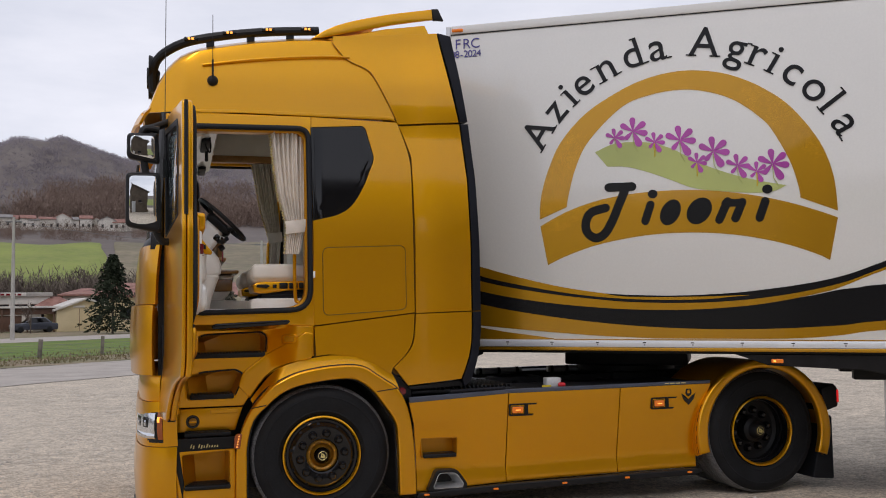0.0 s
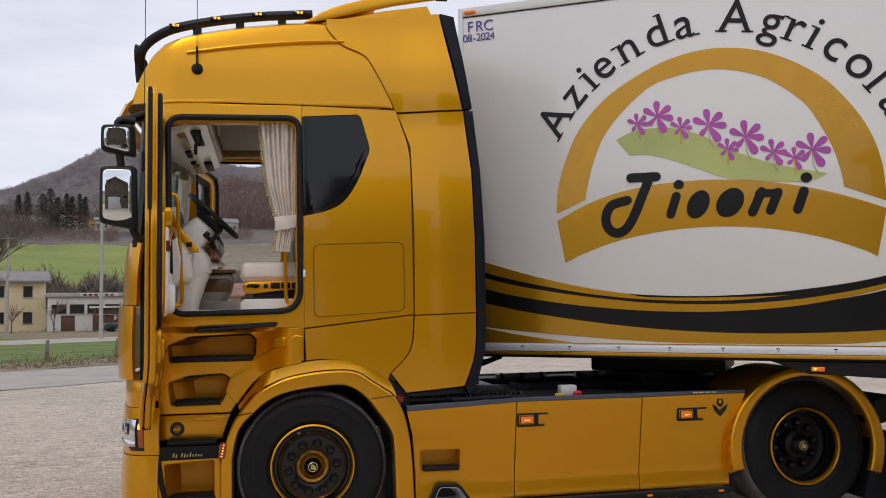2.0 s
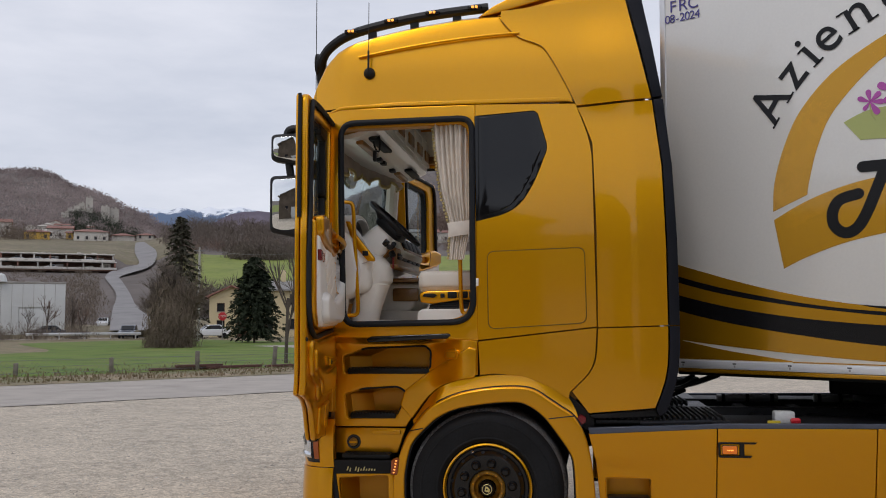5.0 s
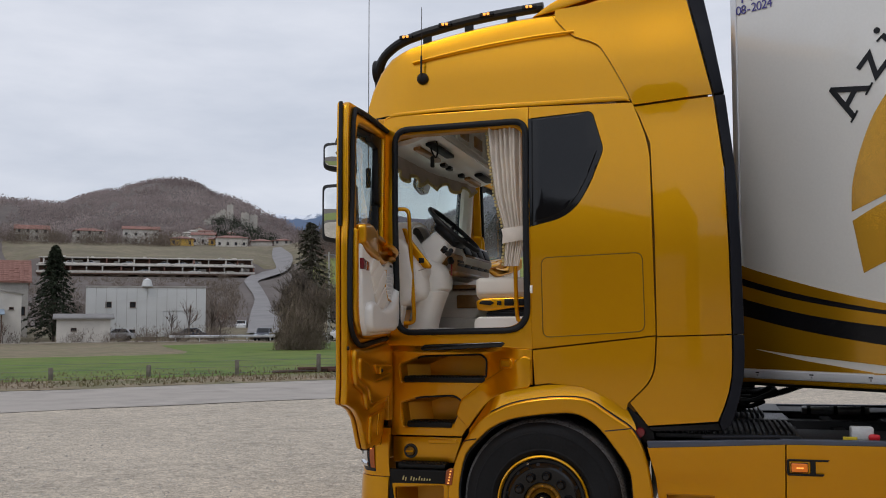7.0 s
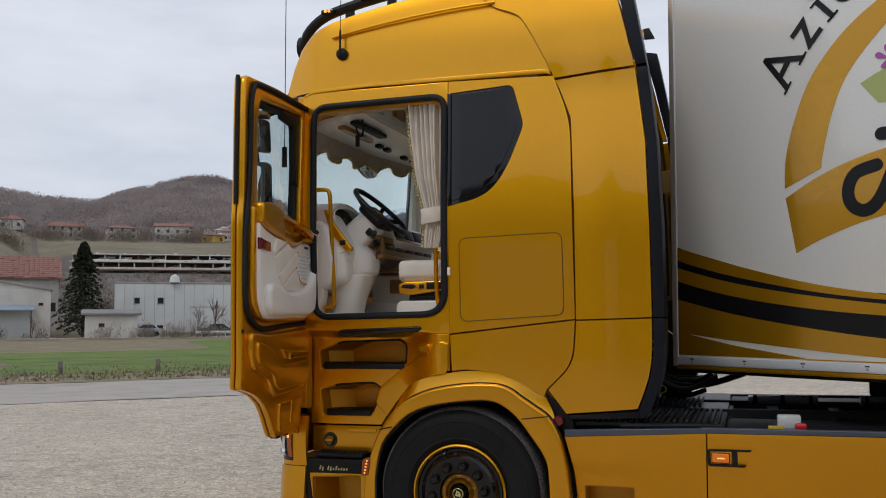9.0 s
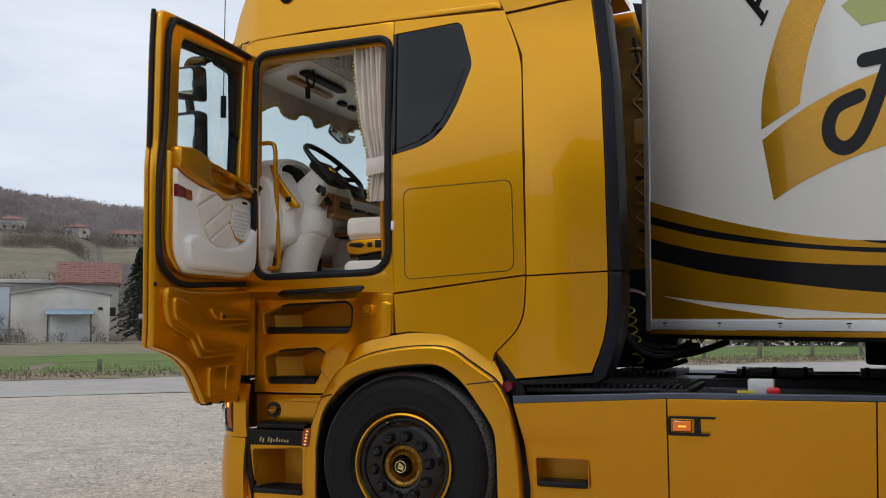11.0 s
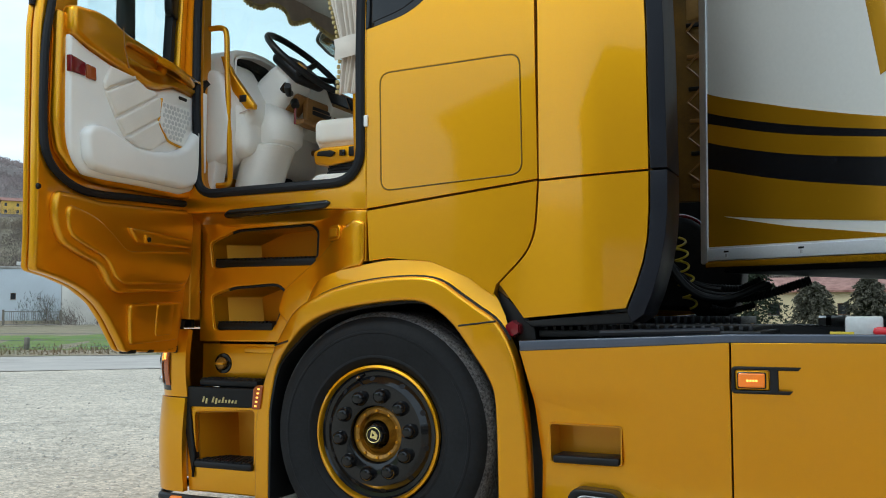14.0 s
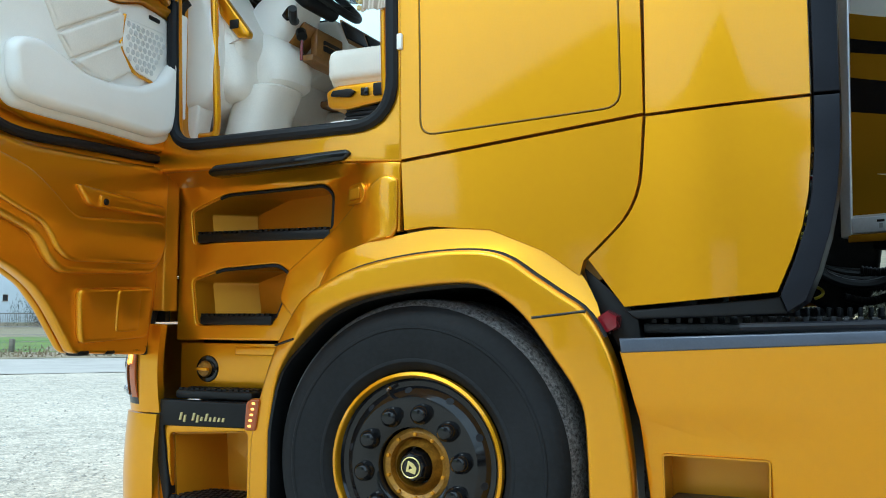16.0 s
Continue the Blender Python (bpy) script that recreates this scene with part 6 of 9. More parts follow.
def curtain(y, label, shape, tie):
    z0, z1 = shape[2], shape[3]
    c = thing("curtain", label, "curtain", (-0.2, y, z0), "cab curtains")
    rows = [lerp(z0, z1, i / 34) for i in range(35)]
    part("cloth", thick(grid(rows, [i / 130 for i in range(131)], lambda z, v: fold(z, v, y, shape)), 0.003), CLOTH, c)
    part("tieback", thick(grid([tie, tie + 0.015, tie + 0.055, tie + 0.085, tie + 0.097], [i / 12 for i in range(13)],
         lambda z, v: (lerp(table(shape[0], z) - 0.010, table(shape[1], z) + 0.010, v), y - 0.034 - 0.006 * math.sin(math.pi * v) - 0.008 * math.sin(math.pi * (z - tie) / 0.097), z + 0.02 * v)), 0.005), CLOTH, c)
    balls = bmesh.new()
    n = int((z1 - z0) / 0.0232)
    for i in range(n):
        z = z0 + 0.012 + 0.0232 * i
        q = fold(z, 0.0, y, shape)
        add(balls, lathe([(0.0, -0.011), (0.009, -0.006), (0.009, 0.006), (0.0, 0.011)], 6, "z"), Matrix.Translation((q[0] - 0.005 + 0.003 * math.sin(i * 2.1), q[1] - 0.006, z)))
    part("bobble_trim", balls, TASSEL, c, "gold bobble trim")
    part("curtain_rail", tube([(-0.38, y, z1), (-0.05, y, z1)], 0.008), ALU, c)
    return c


curtain(0.055, "beige pleated cab curtain tied back by the door", NEAR_CLOTH, 2.165)
curtain(2 * MID - 0.075, "beige pleated cab curtain by the passenger door", FAR_CLOTH, 2.26)


def valance():
    v0 = thing("valance", "beige scalloped valance with gold trim over the windscreen", "valance", (-1.10, MID, 2.7))

    def f(u, v):
        y = lerp(W0 + 0.02, W1 - 0.02, v)
        drop = 2.722 + 0.055 * (y - 0.4) - 0.030 * math.cos(2 * math.pi * (y - 0.606) / 0.377)
        return (-1.13 + 0.015 * math.sin(v * 60) * u + 0.02 * u + 0.12 * ease((y - 1.2) / 0.9), y, lerp(2.885 + 0.045 * v, drop, u))
    part("cloth", thick(grid([i / 6 for i in range(7)], [i / 140 for i in range(141)], f), 0.003), TAUPE, v0)
    part("braid", tube([tuple(Vector(f(0.93, i / 140)) + Vector((0.006, 0, 0))) for i in range(141)], 0.005, sides=1), TASSEL, v0)
    bobs = bmesh.new()
    for i in range(110):
        p = f(1.0, i / 109)
        add(bobs, lathe([(0.0, -0.014), (0.010, -0.006), (0.010, 0.006), (0.0, 0.012)], 6, "z"), Matrix.Translation((p[0] + 0.004, p[1], p[2] - 0.004)))
    part("bobble_trim", bobs, TASSEL, v0, "gold bobble trim")


valance()

# ---- the trailer: s runs back along its near side, z up; turned against the tractor ----
T_ANGLE, T_PITCH = radians(-32.0), radians(0.6)
T_FRONT = Vector((1.232, 0.80, 0))
TRAILER = Matrix.Translation(T_FRONT) @ Matrix.Rotation(T_ANGLE, 4, "Z") @ Matrix.Rotation(T_PITCH, 4, "Y")
trailer = thing("semi_trailer", "white refrigerated box trailer with gold and black swoosh livery", "trailer", (6.0, -2.2, 0))


def on_trailer(name, bm, mat, label="", parent=None, sharp=35):
    bm.transform(TRAILER)
    return part(name, bm, mat, parent or trailer, label, sharp)


on_trailer("box_body", box(0.012, 13.6, 0.0, 2.58, 1.27, 4.06, 0.012), WHITE)
on_trailer("front_post", plate(rounded([(-0.028, 1.255), (-0.028, 4.075), (0.016, 4.075), (0.016, 1.255)], 0.008), -0.008, 0.06, 0.006), ALU)
on_trailer("front_post", plate(rounded([(-0.028, 1.255), (-0.028, 4.075), (0.016, 4.075), (0.016, 1.255)], 0.008), 2.52, 2.588, 0.006), ALU)
on_trailer("front_wall", box(-0.02, 0.015, 0.06, 2.52, 1.27, 4.05, 0.005), WHITE)
on_trailer("roof_rail", box(0.016, 13.6, -0.010, 0.06, 4.0, 4.075, 0.008), WHITE)
on_trailer("roof_rail_joint", box(0.016, 13.6, -0.006, -0.003, 3.992, 3.999, 0.0), STEEL)
rail = on_trailer("side_rail", box(0.016, 13.6, -0.012, 0.04, 1.268, 1.322, 0.005), material("pale_anodised_rail", (0.74, 0.76, 0.79), 0.32, 0.35, 0, 0.06, 4, 120), "bare aluminium side rail")
on_trailer("rail_foot", box(0.0, 13.6, -0.008, 0.05, 1.238, 1.266, 0.004), VINYL_GOLD)
for k in range(14):
    s = 0.11 + 0.38 * k
    on_trailer("rail_mark", box(s, s + 0.026, -0.0135, -0.011, 1.302, 1.310, 0), STEEL, parent=rail)
    on_trailer("rail_mark", box(s + 0.008, s + 0.020, -0.0135, -0.011, 1.282, 1.297, 0), material("stamp_grey", (0.35, 0.35, 0.36), 0.6) if "stamp_grey" not in bpy.data.materials else bpy.data.materials["stamp_grey"], parent=rail)
on_trailer("corner_bracket", box(-0.11, -0.02, 0.0, 0.05, 2.40, 2.55, 0.008), material("tan_bracket", (0.42, 0.26, 0.09), 0.5), "tan bracket on the front post")
lamp = on_trailer("corner_lamp", box(0.03, 0.13, -0.03, 0.0, 4.018, 4.044, 0.008), AMBER, "amber marker at the top corner")
under = on_trailer("underframe", box(0.05, 13.4, 0.05, 2.5, 1.215, 1.25, 0.01), STEEL)
on_trailer("frame_beam", box(3.3, 13.0, 0.70, 0.85, 0.98, 1.21, 0.01), STEEL)
on_trailer("frame_beam", box(3.3, 13.0, 1.72, 1.87, 0.98, 1.21, 0.01), STEEL)
on_trailer("side_guard", plate([(2.35, 1.215), (13.0, 1.215), (13.0, 0.98), (3.9, 0.98), (3.3, 1.10), (2.6, 1.13)], 0.04, 0.10, 0.008), STEEL)
on_trailer("kingpin_plate", box(0.85, 1.95, 0.85, 1.85, 1.07, 1.214, 0.02), STEEL)
on_trailer("marker_lamp", box(2.62, 2.71, 0.005, 0.03, 1.150, 1.182, 0.006), AMBER)
on_trailer("marker_bulb", box(2.635, 2.655, 0.0, 0.01, 1.158, 1.174, 0.003), AMBER_HOT)
leg = on_trailer("landing_leg", box(3.76, 3.88, 0.28, 0.40, 0.28, 1.2, 0.01), ALU, "grey landing leg with a red cap")
on_trailer("leg_foot", box(3.68, 3.96, 0.20, 0.48, 0.12, 0.28, 0.03), STEEL, parent=leg)
on_trailer("landing_leg", box(3.76, 3.88, 2.18, 2.30, 0.28, 1.2, 0.01), ALU)
on_trailer("leg_lamp", box(3.735, 3.765, 0.25, 0.30, 0.72, 0.78, 0.01), RED_LIT, parent=leg)
tw = lathe([(0.0, 0.0), (0.29, 0.0), (0.30, -0.02), (0.45, -0.02), (0.50, 0.03), (0.52, 0.08), (0.52, 0.30), (0.29, 0.38), (0.0, 0.38)], 40)
trailer_wheel = mesh_of("trailer_wheel", tw, TYRE)
for s in (8.6, 9.9, 11.2):
    for y in (0.02, 2.2):
        o = hang(new("trailer_wheel", trailer_wheel), trailer)
        o.matrix_basis = TRAILER @ Matrix.Translation((s, y, 0.62))
    on_trailer("axle", tube([(s, 0.2, 0.62), (s, 2.4, 0.62)], 0.06), STEEL)
on_trailer("bogie", box(8.0, 12.0, 0.7, 1.9, 0.7, 1.0, 0.02), STEEL)


def film(name, outline, mat, label="", lift=0.0, holes=()):
    return on_trailer(name, plate(outline, -0.0030 - lift, 0.002, 0.0004, holes, 0), mat, label)


# swooshes, edge by edge from the top
E0 = [(0.017, 2.032), (0.123, 1.994), (0.303, 1.940), (0.50, 1.882), (0.757, 1.815), (0.997, 1.762), (1.233, 1.723), (1.326, 1.711), (1.50, 1.698), (1.75, 1.689), (1.95, 1.688), (2.138, 1.694), (2.355, 1.706), (2.569, 1.728), (2.78, 1.755), (2.988, 1.790), (3.194, 1.840), (3.397, 1.914), (4.0, 2.15), (4.8, 2.52), (5.6, 2.97)]
E0G = [(1.326, 1.711), (1.464, 1.685), (1.692, 1.677), (1.916, 1.676), (2.137, 1.678), (2.354, 1.684), (2.496, 1.688)]
E1 = [(0.017, 1.944), (0.122, 1.910), (0.302, 1.860), (0.50, 1.812), (0.757, 1.760), (0.997, 1.718), (1.232, 1.687), (1.464, 1.666), (1.692, 1.655), (1.916, 1.652), (2.137, 1.657), (2.354, 1.675), (2.496, 1.688)]
E2 = [(0.017, 1.895), (0.121, 1.866), (0.301, 1.817), (0.50, 1.773), (0.757, 1.728), (0.997, 1.693), (1.232, 1.665), (1.463, 1.642), (1.691, 1.631), (1.915, 1.627), (2.136, 1.630), (2.353, 1.642), (2.568, 1.663), (2.779, 1.694), (2.987, 1.734), (3.192, 1.787), (3.395, 1.866), (4.0, 2.10), (4.8, 2.47), (5.6, 2.92)]
E3 = [(0.017, 1.808), (0.12, 1.777), (0.30, 1.732), (0.50, 1.690), (0.757, 1.649), (0.995, 1.619), (1.231, 1.597), (1.462, 1.581), (1.69, 1.573), (1.914, 1.571), (2.135, 1.578), (2.352, 1.593), (2.566, 1.616), (2.777, 1.652), (2.986, 1.697), (3.13, 1.737), (3.394, 1.845), (4.0, 2.07), (4.8, 2.43), (5.6, 2.88)]
B2 = E3[:14] + [(2.986, 1.690), (3.129, 1.722), (3.271, 1.738), (3.463, 1.761), (4.5, 1.82), (6.0, 1.88), (9.0, 2.0)]
E4 = [(0.017, 1.688), (0.119, 1.664), (0.298, 1.621), (0.50, 1.580), (0.755, 1.538), (0.994, 1.504), (1.229, 1.475), (1.46, 1.452), (1.688, 1.435), (1.911, 1.424), (2.131, 1.417), (2.348, 1.415), (2.561, 1.418), (2.771, 1.425), (2.978, 1.436), (3.182, 1.451), (3.423, 1.481), (4.5, 1.56), (6.0, 1.70), (9.0, 1.87)]
E5 = [(0.105, 1.464), (0.295, 1.442), (0.50, 1.422), (0.755, 1.400), (0.992, 1.381), (1.227, 1.364), (1.458, 1.352), (1.686, 1.343), (1.91, 1.340), (2.559, 1.340), (2.769, 1.344), (2.976, 1.355), (3.18, 1.377), (3.421, 1.410), (4.5, 1.50), (6.0, 1.60), (9.0, 1.75)]
E6 = [(0.105, 1.462), (0.295, 1.425), (0.464, 1.395), (0.623, 1.374), (0.773, 1.354), (0.896, 1.338)]


def strip(top, low, steps=5):
    return spline(top, steps) + spline(low, steps)[::-1]


film("swoosh", spline(E0[:8], 5) + spline(E0G, 5)[1:] + spline(E1, 5)[::-1], VINYL_GOLD, "gold swoosh film")
film("swoosh", spline(E1, 5) + spline(E0G, 5)[::-1][1:-1] + spline(E0[7:], 5) + spline(E2, 5)[::-1], VINYL_BLACK, "black swoosh film")
film("swoosh", strip(E2, E3), VINYL_GOLD)
film("swoosh", strip(B2, E4), VINYL_BLACK)
film("swoosh", spline(E4, 5) + spline(E5, 5)[::-1] + spline(E6, 5)[1:] + [(0.90, 1.330), (0.017, 1.330)], VINYL_GOLD)
film("gold_line", [(0.9, 1.326), (0.9, 1.334), (13.5, 1.334), (13.5, 1.326)], VINYL_GOLD)

# emblem: an arch over a banner, a green hill and flowers
CS, CZ = 1.968, 2.345
arch = spline([(0.791, 2.341), (0.803, 2.528), (0.871, 2.767), (0.986, 3.002), (1.20, 3.23), (1.493, 3.405), (1.726, 3.492), (1.97, 3.528), (2.20, 3.508), (2.396, 3.452), (2.61, 3.341), (2.818, 3.172), (3.019, 2.889), (3.114, 2.617), (3.139, 2.336)], 5)
arch_in = spline([(2.868, 2.449), (2.856, 2.539), (2.806, 2.721), (2.706, 2.934), (2.603, 3.085), (2.391, 3.255), (2.174, 3.342), (1.96, 3.372), (1.723, 3.345), (1.491, 3.259), (1.214, 2.990), (1.097, 2.756), (1.034, 2.519), (1.022, 2.439)], 5)
film("emblem_arch", arch + arch_in, VINYL_GOLD, "gold arch emblem")
film("emblem_banner", spline([(0.795, 2.283), (1.006, 2.393), (1.244, 2.475), (1.478, 2.520), (1.708, 2.541), (1.934, 2.546), (2.156, 2.535), (2.374, 2.508), (2.588, 2.466), (2.798, 2.410), (3.004, 2.338), (3.137, 2.284)], 4) + spline([(3.071, 1.951), (2.994, 1.995), (2.789, 2.074), (2.579, 2.131), (2.366, 2.170), (2.148, 2.192), (1.927, 2.197), (1.702, 2.186), (1.472, 2.155), (1.239, 2.105), (1.001, 2.022), (0.856, 1.952)], 4), VINYL_GOLD, "gold banner emblem")
film("emblem_hill", spline([(1.265, 2.891), (1.393, 2.945), (1.532, 2.962), (1.716, 2.947), (1.896, 2.886), (2.029, 2.805), (2.16, 2.736), (2.377, 2.650), (2.591, 2.590), (2.764, 2.552)], 4) + spline([(2.764, 2.550), (2.674, 2.510), (2.546, 2.500), (2.374, 2.513), (2.156, 2.538), (2.024, 2.569), (1.891, 2.626), (1.711, 2.699), (1.529, 2.755), (1.366, 2.765)], 4), GREEN, "green hill shape", 0.0004)


def flower(s, z, r, turn):
    """Six uneven petals, the two lower ones longer, and a dark seam down each."""
    bm = bmesh.new()
    for k, (deg, reach) in enumerate(((95, 0.95), (38, 1.0), (152, 0.95), (-8, 1.0), (-62, 1.15), (228, 0.75))):
        a, q = radians(deg) + turn, reach * r
        petal = [(0.06 * q, -0.03 * q), (0.40 * q, -0.13 * q), (0.80 * q, -0.21 * q), (1.0 * q, -0.10 * q), (1.0 * q, 0.10 * q), (0.80 * q, 0.21 * q), (0.40 * q, 0.13 * q), (0.06 * q, 0.03 * q)]
        c, w = math.cos(a), math.sin(a)
        add(bm, plate([(s + p[0] * c - p[1] * w, z + p[0] * w + p[1] * c) for p in spline(petal, 3, True)], -0.0060 - 0.0002 * k, -0.002, 0.0003, (), 0))
    return bm


for i, (s, z, r) in enumerate(((1.431, 3.003, 0.084), (1.580, 3.050, 0.120), (1.753, 2.952, 0.084), (1.956, 2.955, 0.126), (2.086, 2.768, 0.080), (2.216, 2.850, 0.126), (2.401, 2.725, 0.098), (2.546, 2.672, 0.082), (2.667, 2.727, 0.124))):
    f = on_trailer("flower", flower(s, z, r, (0.05, -0.06, 0.02)[i % 3]), PURPLE, "purple six-petalled flower")
    stem = tube([(s, -0.006, z - 0.15 * r), (s + 0.04 * r, -0.006, z - 0.9 * r), (s + (0.02 if i in (2, 4, 7) else 0.35) * r, -0.006, z - 1.45 * r)], 0.0055 if i in (2, 4, 7) else 0.0035, sides=1)
    on_trailer("stem", stem, YELLOW_HOSE if i in (2, 4, 7) else GREEN, parent=f)


SERIFS = {"A": ((-0.27, 0, 0.12), (0.27, 0, 0.12)), "i": ((0, 0, 0.12), (-0.07, 0.425, 0.07)), "n": ((-0.19, 0, 0.11), (0.19, 0, 0.11), (-0.26, 0.425, 0.07)), "d": ((0.24, 0, 0.09), (0.12, 0.655, 0.08)),
          "r": ((-0.08, 0, 0.12), (-0.15, 0.425, 0.07)), "l": ((0, 0, 0.12), (-0.07, 0.655, 0.07)), "a": ((0.25, 0, 0.06),), "g": ((0.26, 0.44, 0.05),)}


def letters(word, size, mat, place, serifs=False):
    """Flat letters from the built-in font; place(i, width) gives each one's spot and turn."""
    for i, ch in enumerate(word):
        if ch == " ":
            continue
        cu = bpy.data.curves.new("letter", "FONT")
        cu.body, cu.size, cu.align_x, cu.extrude, cu.offset = ch, size, "CENTER", 0.002, (0.003 if serifs else -0.004) * size
        bm = from_curve(cu)
        bm.transform(UPRIGHT)
        if serifs:
            for dx, dz, half in SERIFS.get(ch, ()):
                add(bm, box((dx - half) * size, (dx + half) * size, -0.002, 0.002, dz * size, (dz + 0.032) * size, 0))
        s, z, a = place(i)
        bm.transform(Matrix.Translation((s, -0.004, z)) @ Matrix.Rotation(-a, 4, "Y"))
        on_trailer("letter", bm, mat)


WORDS = "Azienda Agricola"
BEARING = [148.6, 138.9, 132.0, 126.0, 116.6, 106.8, 98.3, 0, 82.8, 72.2, 65.3, 59.4, 52.4, 43.6, 37.0, 28.8]
R_TEXT = 1.300
letters(WORDS, 0.35, VINYL_BLACK, lambda i: (1.99 + R_TEXT * math.cos(radians(BEARING[i])), CZ + R_TEXT * math.sin(radians(BEARING[i])), radians(BEARING[i] - 90)), True)
FRC = "FRC"
letters(FRC, 0.125, BLUE_INK, lambda i: (0.080 + 0.079 * i, 3.868, 0))
DATE = "08-2024"
letters(DATE, 0.088, BLUE_INK, lambda i: (0.036 + 0.039 * i, 3.790, 0))


# the maker's name, drawn as plain slanted black strokes and ovals
def ribbon(pts, w, n=6):
    """A flat stroke with round ends along a line."""
    line = [Vector(q) for q in pts]
    left, right = [], []
    for i, q in enumerate(line):
        d = (line[min(i + 1, len(line) - 1)] - line[max(i - 1, 0)]).normalized()
        left.append(q + Vector((-d.y, d.x)) * w / 2)
        right.append(q - Vector((-d.y, d.x)) * w / 2)

    def cap(q, d):
        a0 = math.atan2(d.y, d.x)
        return [q + Vector((math.cos(a0 + math.pi / 2 - math.pi * k / n), math.sin(a0 + math.pi / 2 - math.pi * k / n))) * w / 2 for k in range(1, n)]
    return [tuple(q) for q in left + cap(line[-1], line[-1] - line[-2]) + right[::-1] + cap(line[0], line[0] - line[1])]


def oval(s, z, a, b, lean):
    return [(s + a * math.cos(t) + lean * b * math.sin(t), z + b * math.sin(t)) for t in [2 * math.pi * k / 28 for k in range(28)]]


STROKES = [ribbon(spline([(1.505, 2.560), (1.455, 2.440), (1.395, 2.300), (1.335, 2.205), (1.262, 2.172), (1.195, 2.215), (1.180, 2.300), (1.225, 2.385), (1.345, 2.420)], 6), 0.072), ribbon([(1.375, 2.590), (1.565, 2.590)], 0.072),
           ribbon([(1.712, 2.435), (1.668, 2.300)], 0.066), oval(1.731, 2.521, 0.039, 0.036, 0), oval(1.870, 2.366, 0.080, 0.105, 0.25), oval(2.097, 2.370, 0.096, 0.108, 0.25),
           ribbon([(2.318, 2.440), (2.252, 2.292)], 0.066), ribbon([(2.300, 2.425), (2.420, 2.425)], 0.060), ribbon([(2.430, 2.430), (2.376, 2.300)], 0.066), ribbon([(2.605, 2.430), (2.560, 2.300)], 0.066), oval(2.623, 2.526, 0.039, 0.036, 0)]
for k, line in enumerate(STROKES):
    on_trailer("name_stroke", plate(line, -0.0060 - 0.0002 * k, 0.0, 0.0004, (), 0), VINYL_BLACK)

# ---- ground ----
def ground_material(name, a, b, c, fine, big, bump):
    m = material(name, a, 0.92, 0, 0, 0.2, big, fine, bump, second=b)
    nt = m.node_tree
    bsdf = nt.nodes["Principled BSDF"]
    tc = nt.nodes.new("ShaderNodeTexCoord")
    n = nt.nodes.new("ShaderNodeTexNoise")
    n.inputs["Scale"].default_value, n.inputs["Detail"].default_value, n.inputs["Roughness"].default_value = 0.35, 6, 0.6
    nt.links.new(tc.outputs["Object"], n.inputs["Vector"])
    ramp = nt.nodes.new("ShaderNodeValToRGB")
    ramp.color_ramp.elements[0].position, ramp.color_ramp.elements[1].position = 0.42, 0.68
    nt.links.new(n.outputs["Fac"], ramp.inputs["Fac"])
    mix = nt.nodes.new("ShaderNodeMix")
    mix.data_type = "RGBA"
    old = bsdf.inputs["Base Color"].links[0].from_socket
    nt.links.new(ramp.outputs["Color"], mix.inputs["Factor"])
    nt.links.new(old, mix.inputs["A"])
    mix.inputs["B"].default_value = (*c, 1)
    nt.links.new(mix.outputs["Result"], bsdf.inputs["Base Color"])
    return m


GRAVEL = ground_material("packed_gravel", (0.46, 0.395, 0.312), (0.605, 0.523, 0.415), (0.545, 0.468, 0.370), 55.0, 4.0, 0.6)
# grit: single pebbles of the packed surface, and worn lighter and darker drifts
g_nt = GRAVEL.node_tree
g_bsdf = g_nt.nodes["Principled BSDF"]
g_tc = g_nt.nodes.new("ShaderNodeTexCoord")
g_col = g_bsdf.inputs["Base Color"].links[0].from_socket
for g_scale, g_lo, g_hi, g_kind in ((62.0, 0.70, 1.25, "cell"), (24.0, 0.78, 1.20, "cell"), (0.7, 0.76, 1.22, "drift"), (5.0, 0.84, 1.15, "drift")):
    if g_kind == "cell":
        g_tex = g_nt.nodes.new("ShaderNodeTexVoronoi")
        g_sep = g_nt.nodes.new("ShaderNodeSeparateColor")
        g_nt.links.new(g_tex.outputs["Color"], g_sep.inputs["Color"])
        g_val = g_sep.outputs["Red"]
    else:
        g_tex = g_nt.nodes.new("ShaderNodeTexNoise")
        g_tex.inputs["Detail"].default_value, g_tex.inputs["Roughness"].default_value = 8, 0.68
        g_val = g_tex.outputs["Fac"]
    g_tex.inputs["Scale"].default_value = g_scale
    g_nt.links.new(g_tc.outputs["Object"], g_tex.inputs["Vector"])
    g_map = g_nt.nodes.new("ShaderNodeMapRange")
    g_map.inputs["To Min"].default_value, g_map.inputs["To Max"].default_value = g_lo, g_hi
    g_nt.links.new(g_val, g_map.inputs["Value"])
    g_mul = g_nt.nodes.new("ShaderNodeVectorMath")
    g_mul.operation = "SCALE"
    g_nt.links.new(g_col, g_mul.inputs[0])
    g_nt.links.new(g_map.outputs["Result"], g_mul.inputs["Scale"])
    g_col = g_mul.outputs["Vector"]
g_nt.links.new(g_col, g_bsdf.inputs["Base Color"])
ASPHALT = ground_material("pale_asphalt", (0.37, 0.33, 0.292), (0.46, 0.415, 0.367), (0.42, 0.375, 0.33), 40.0, 1.2, 0.3)
GRASS = ground_material("winter_grass", (0.060, 0.122, 0.008), (0.140, 0.228, 0.018), (0.155, 0.178, 0.030), 9.0, 0.5, 0.9)
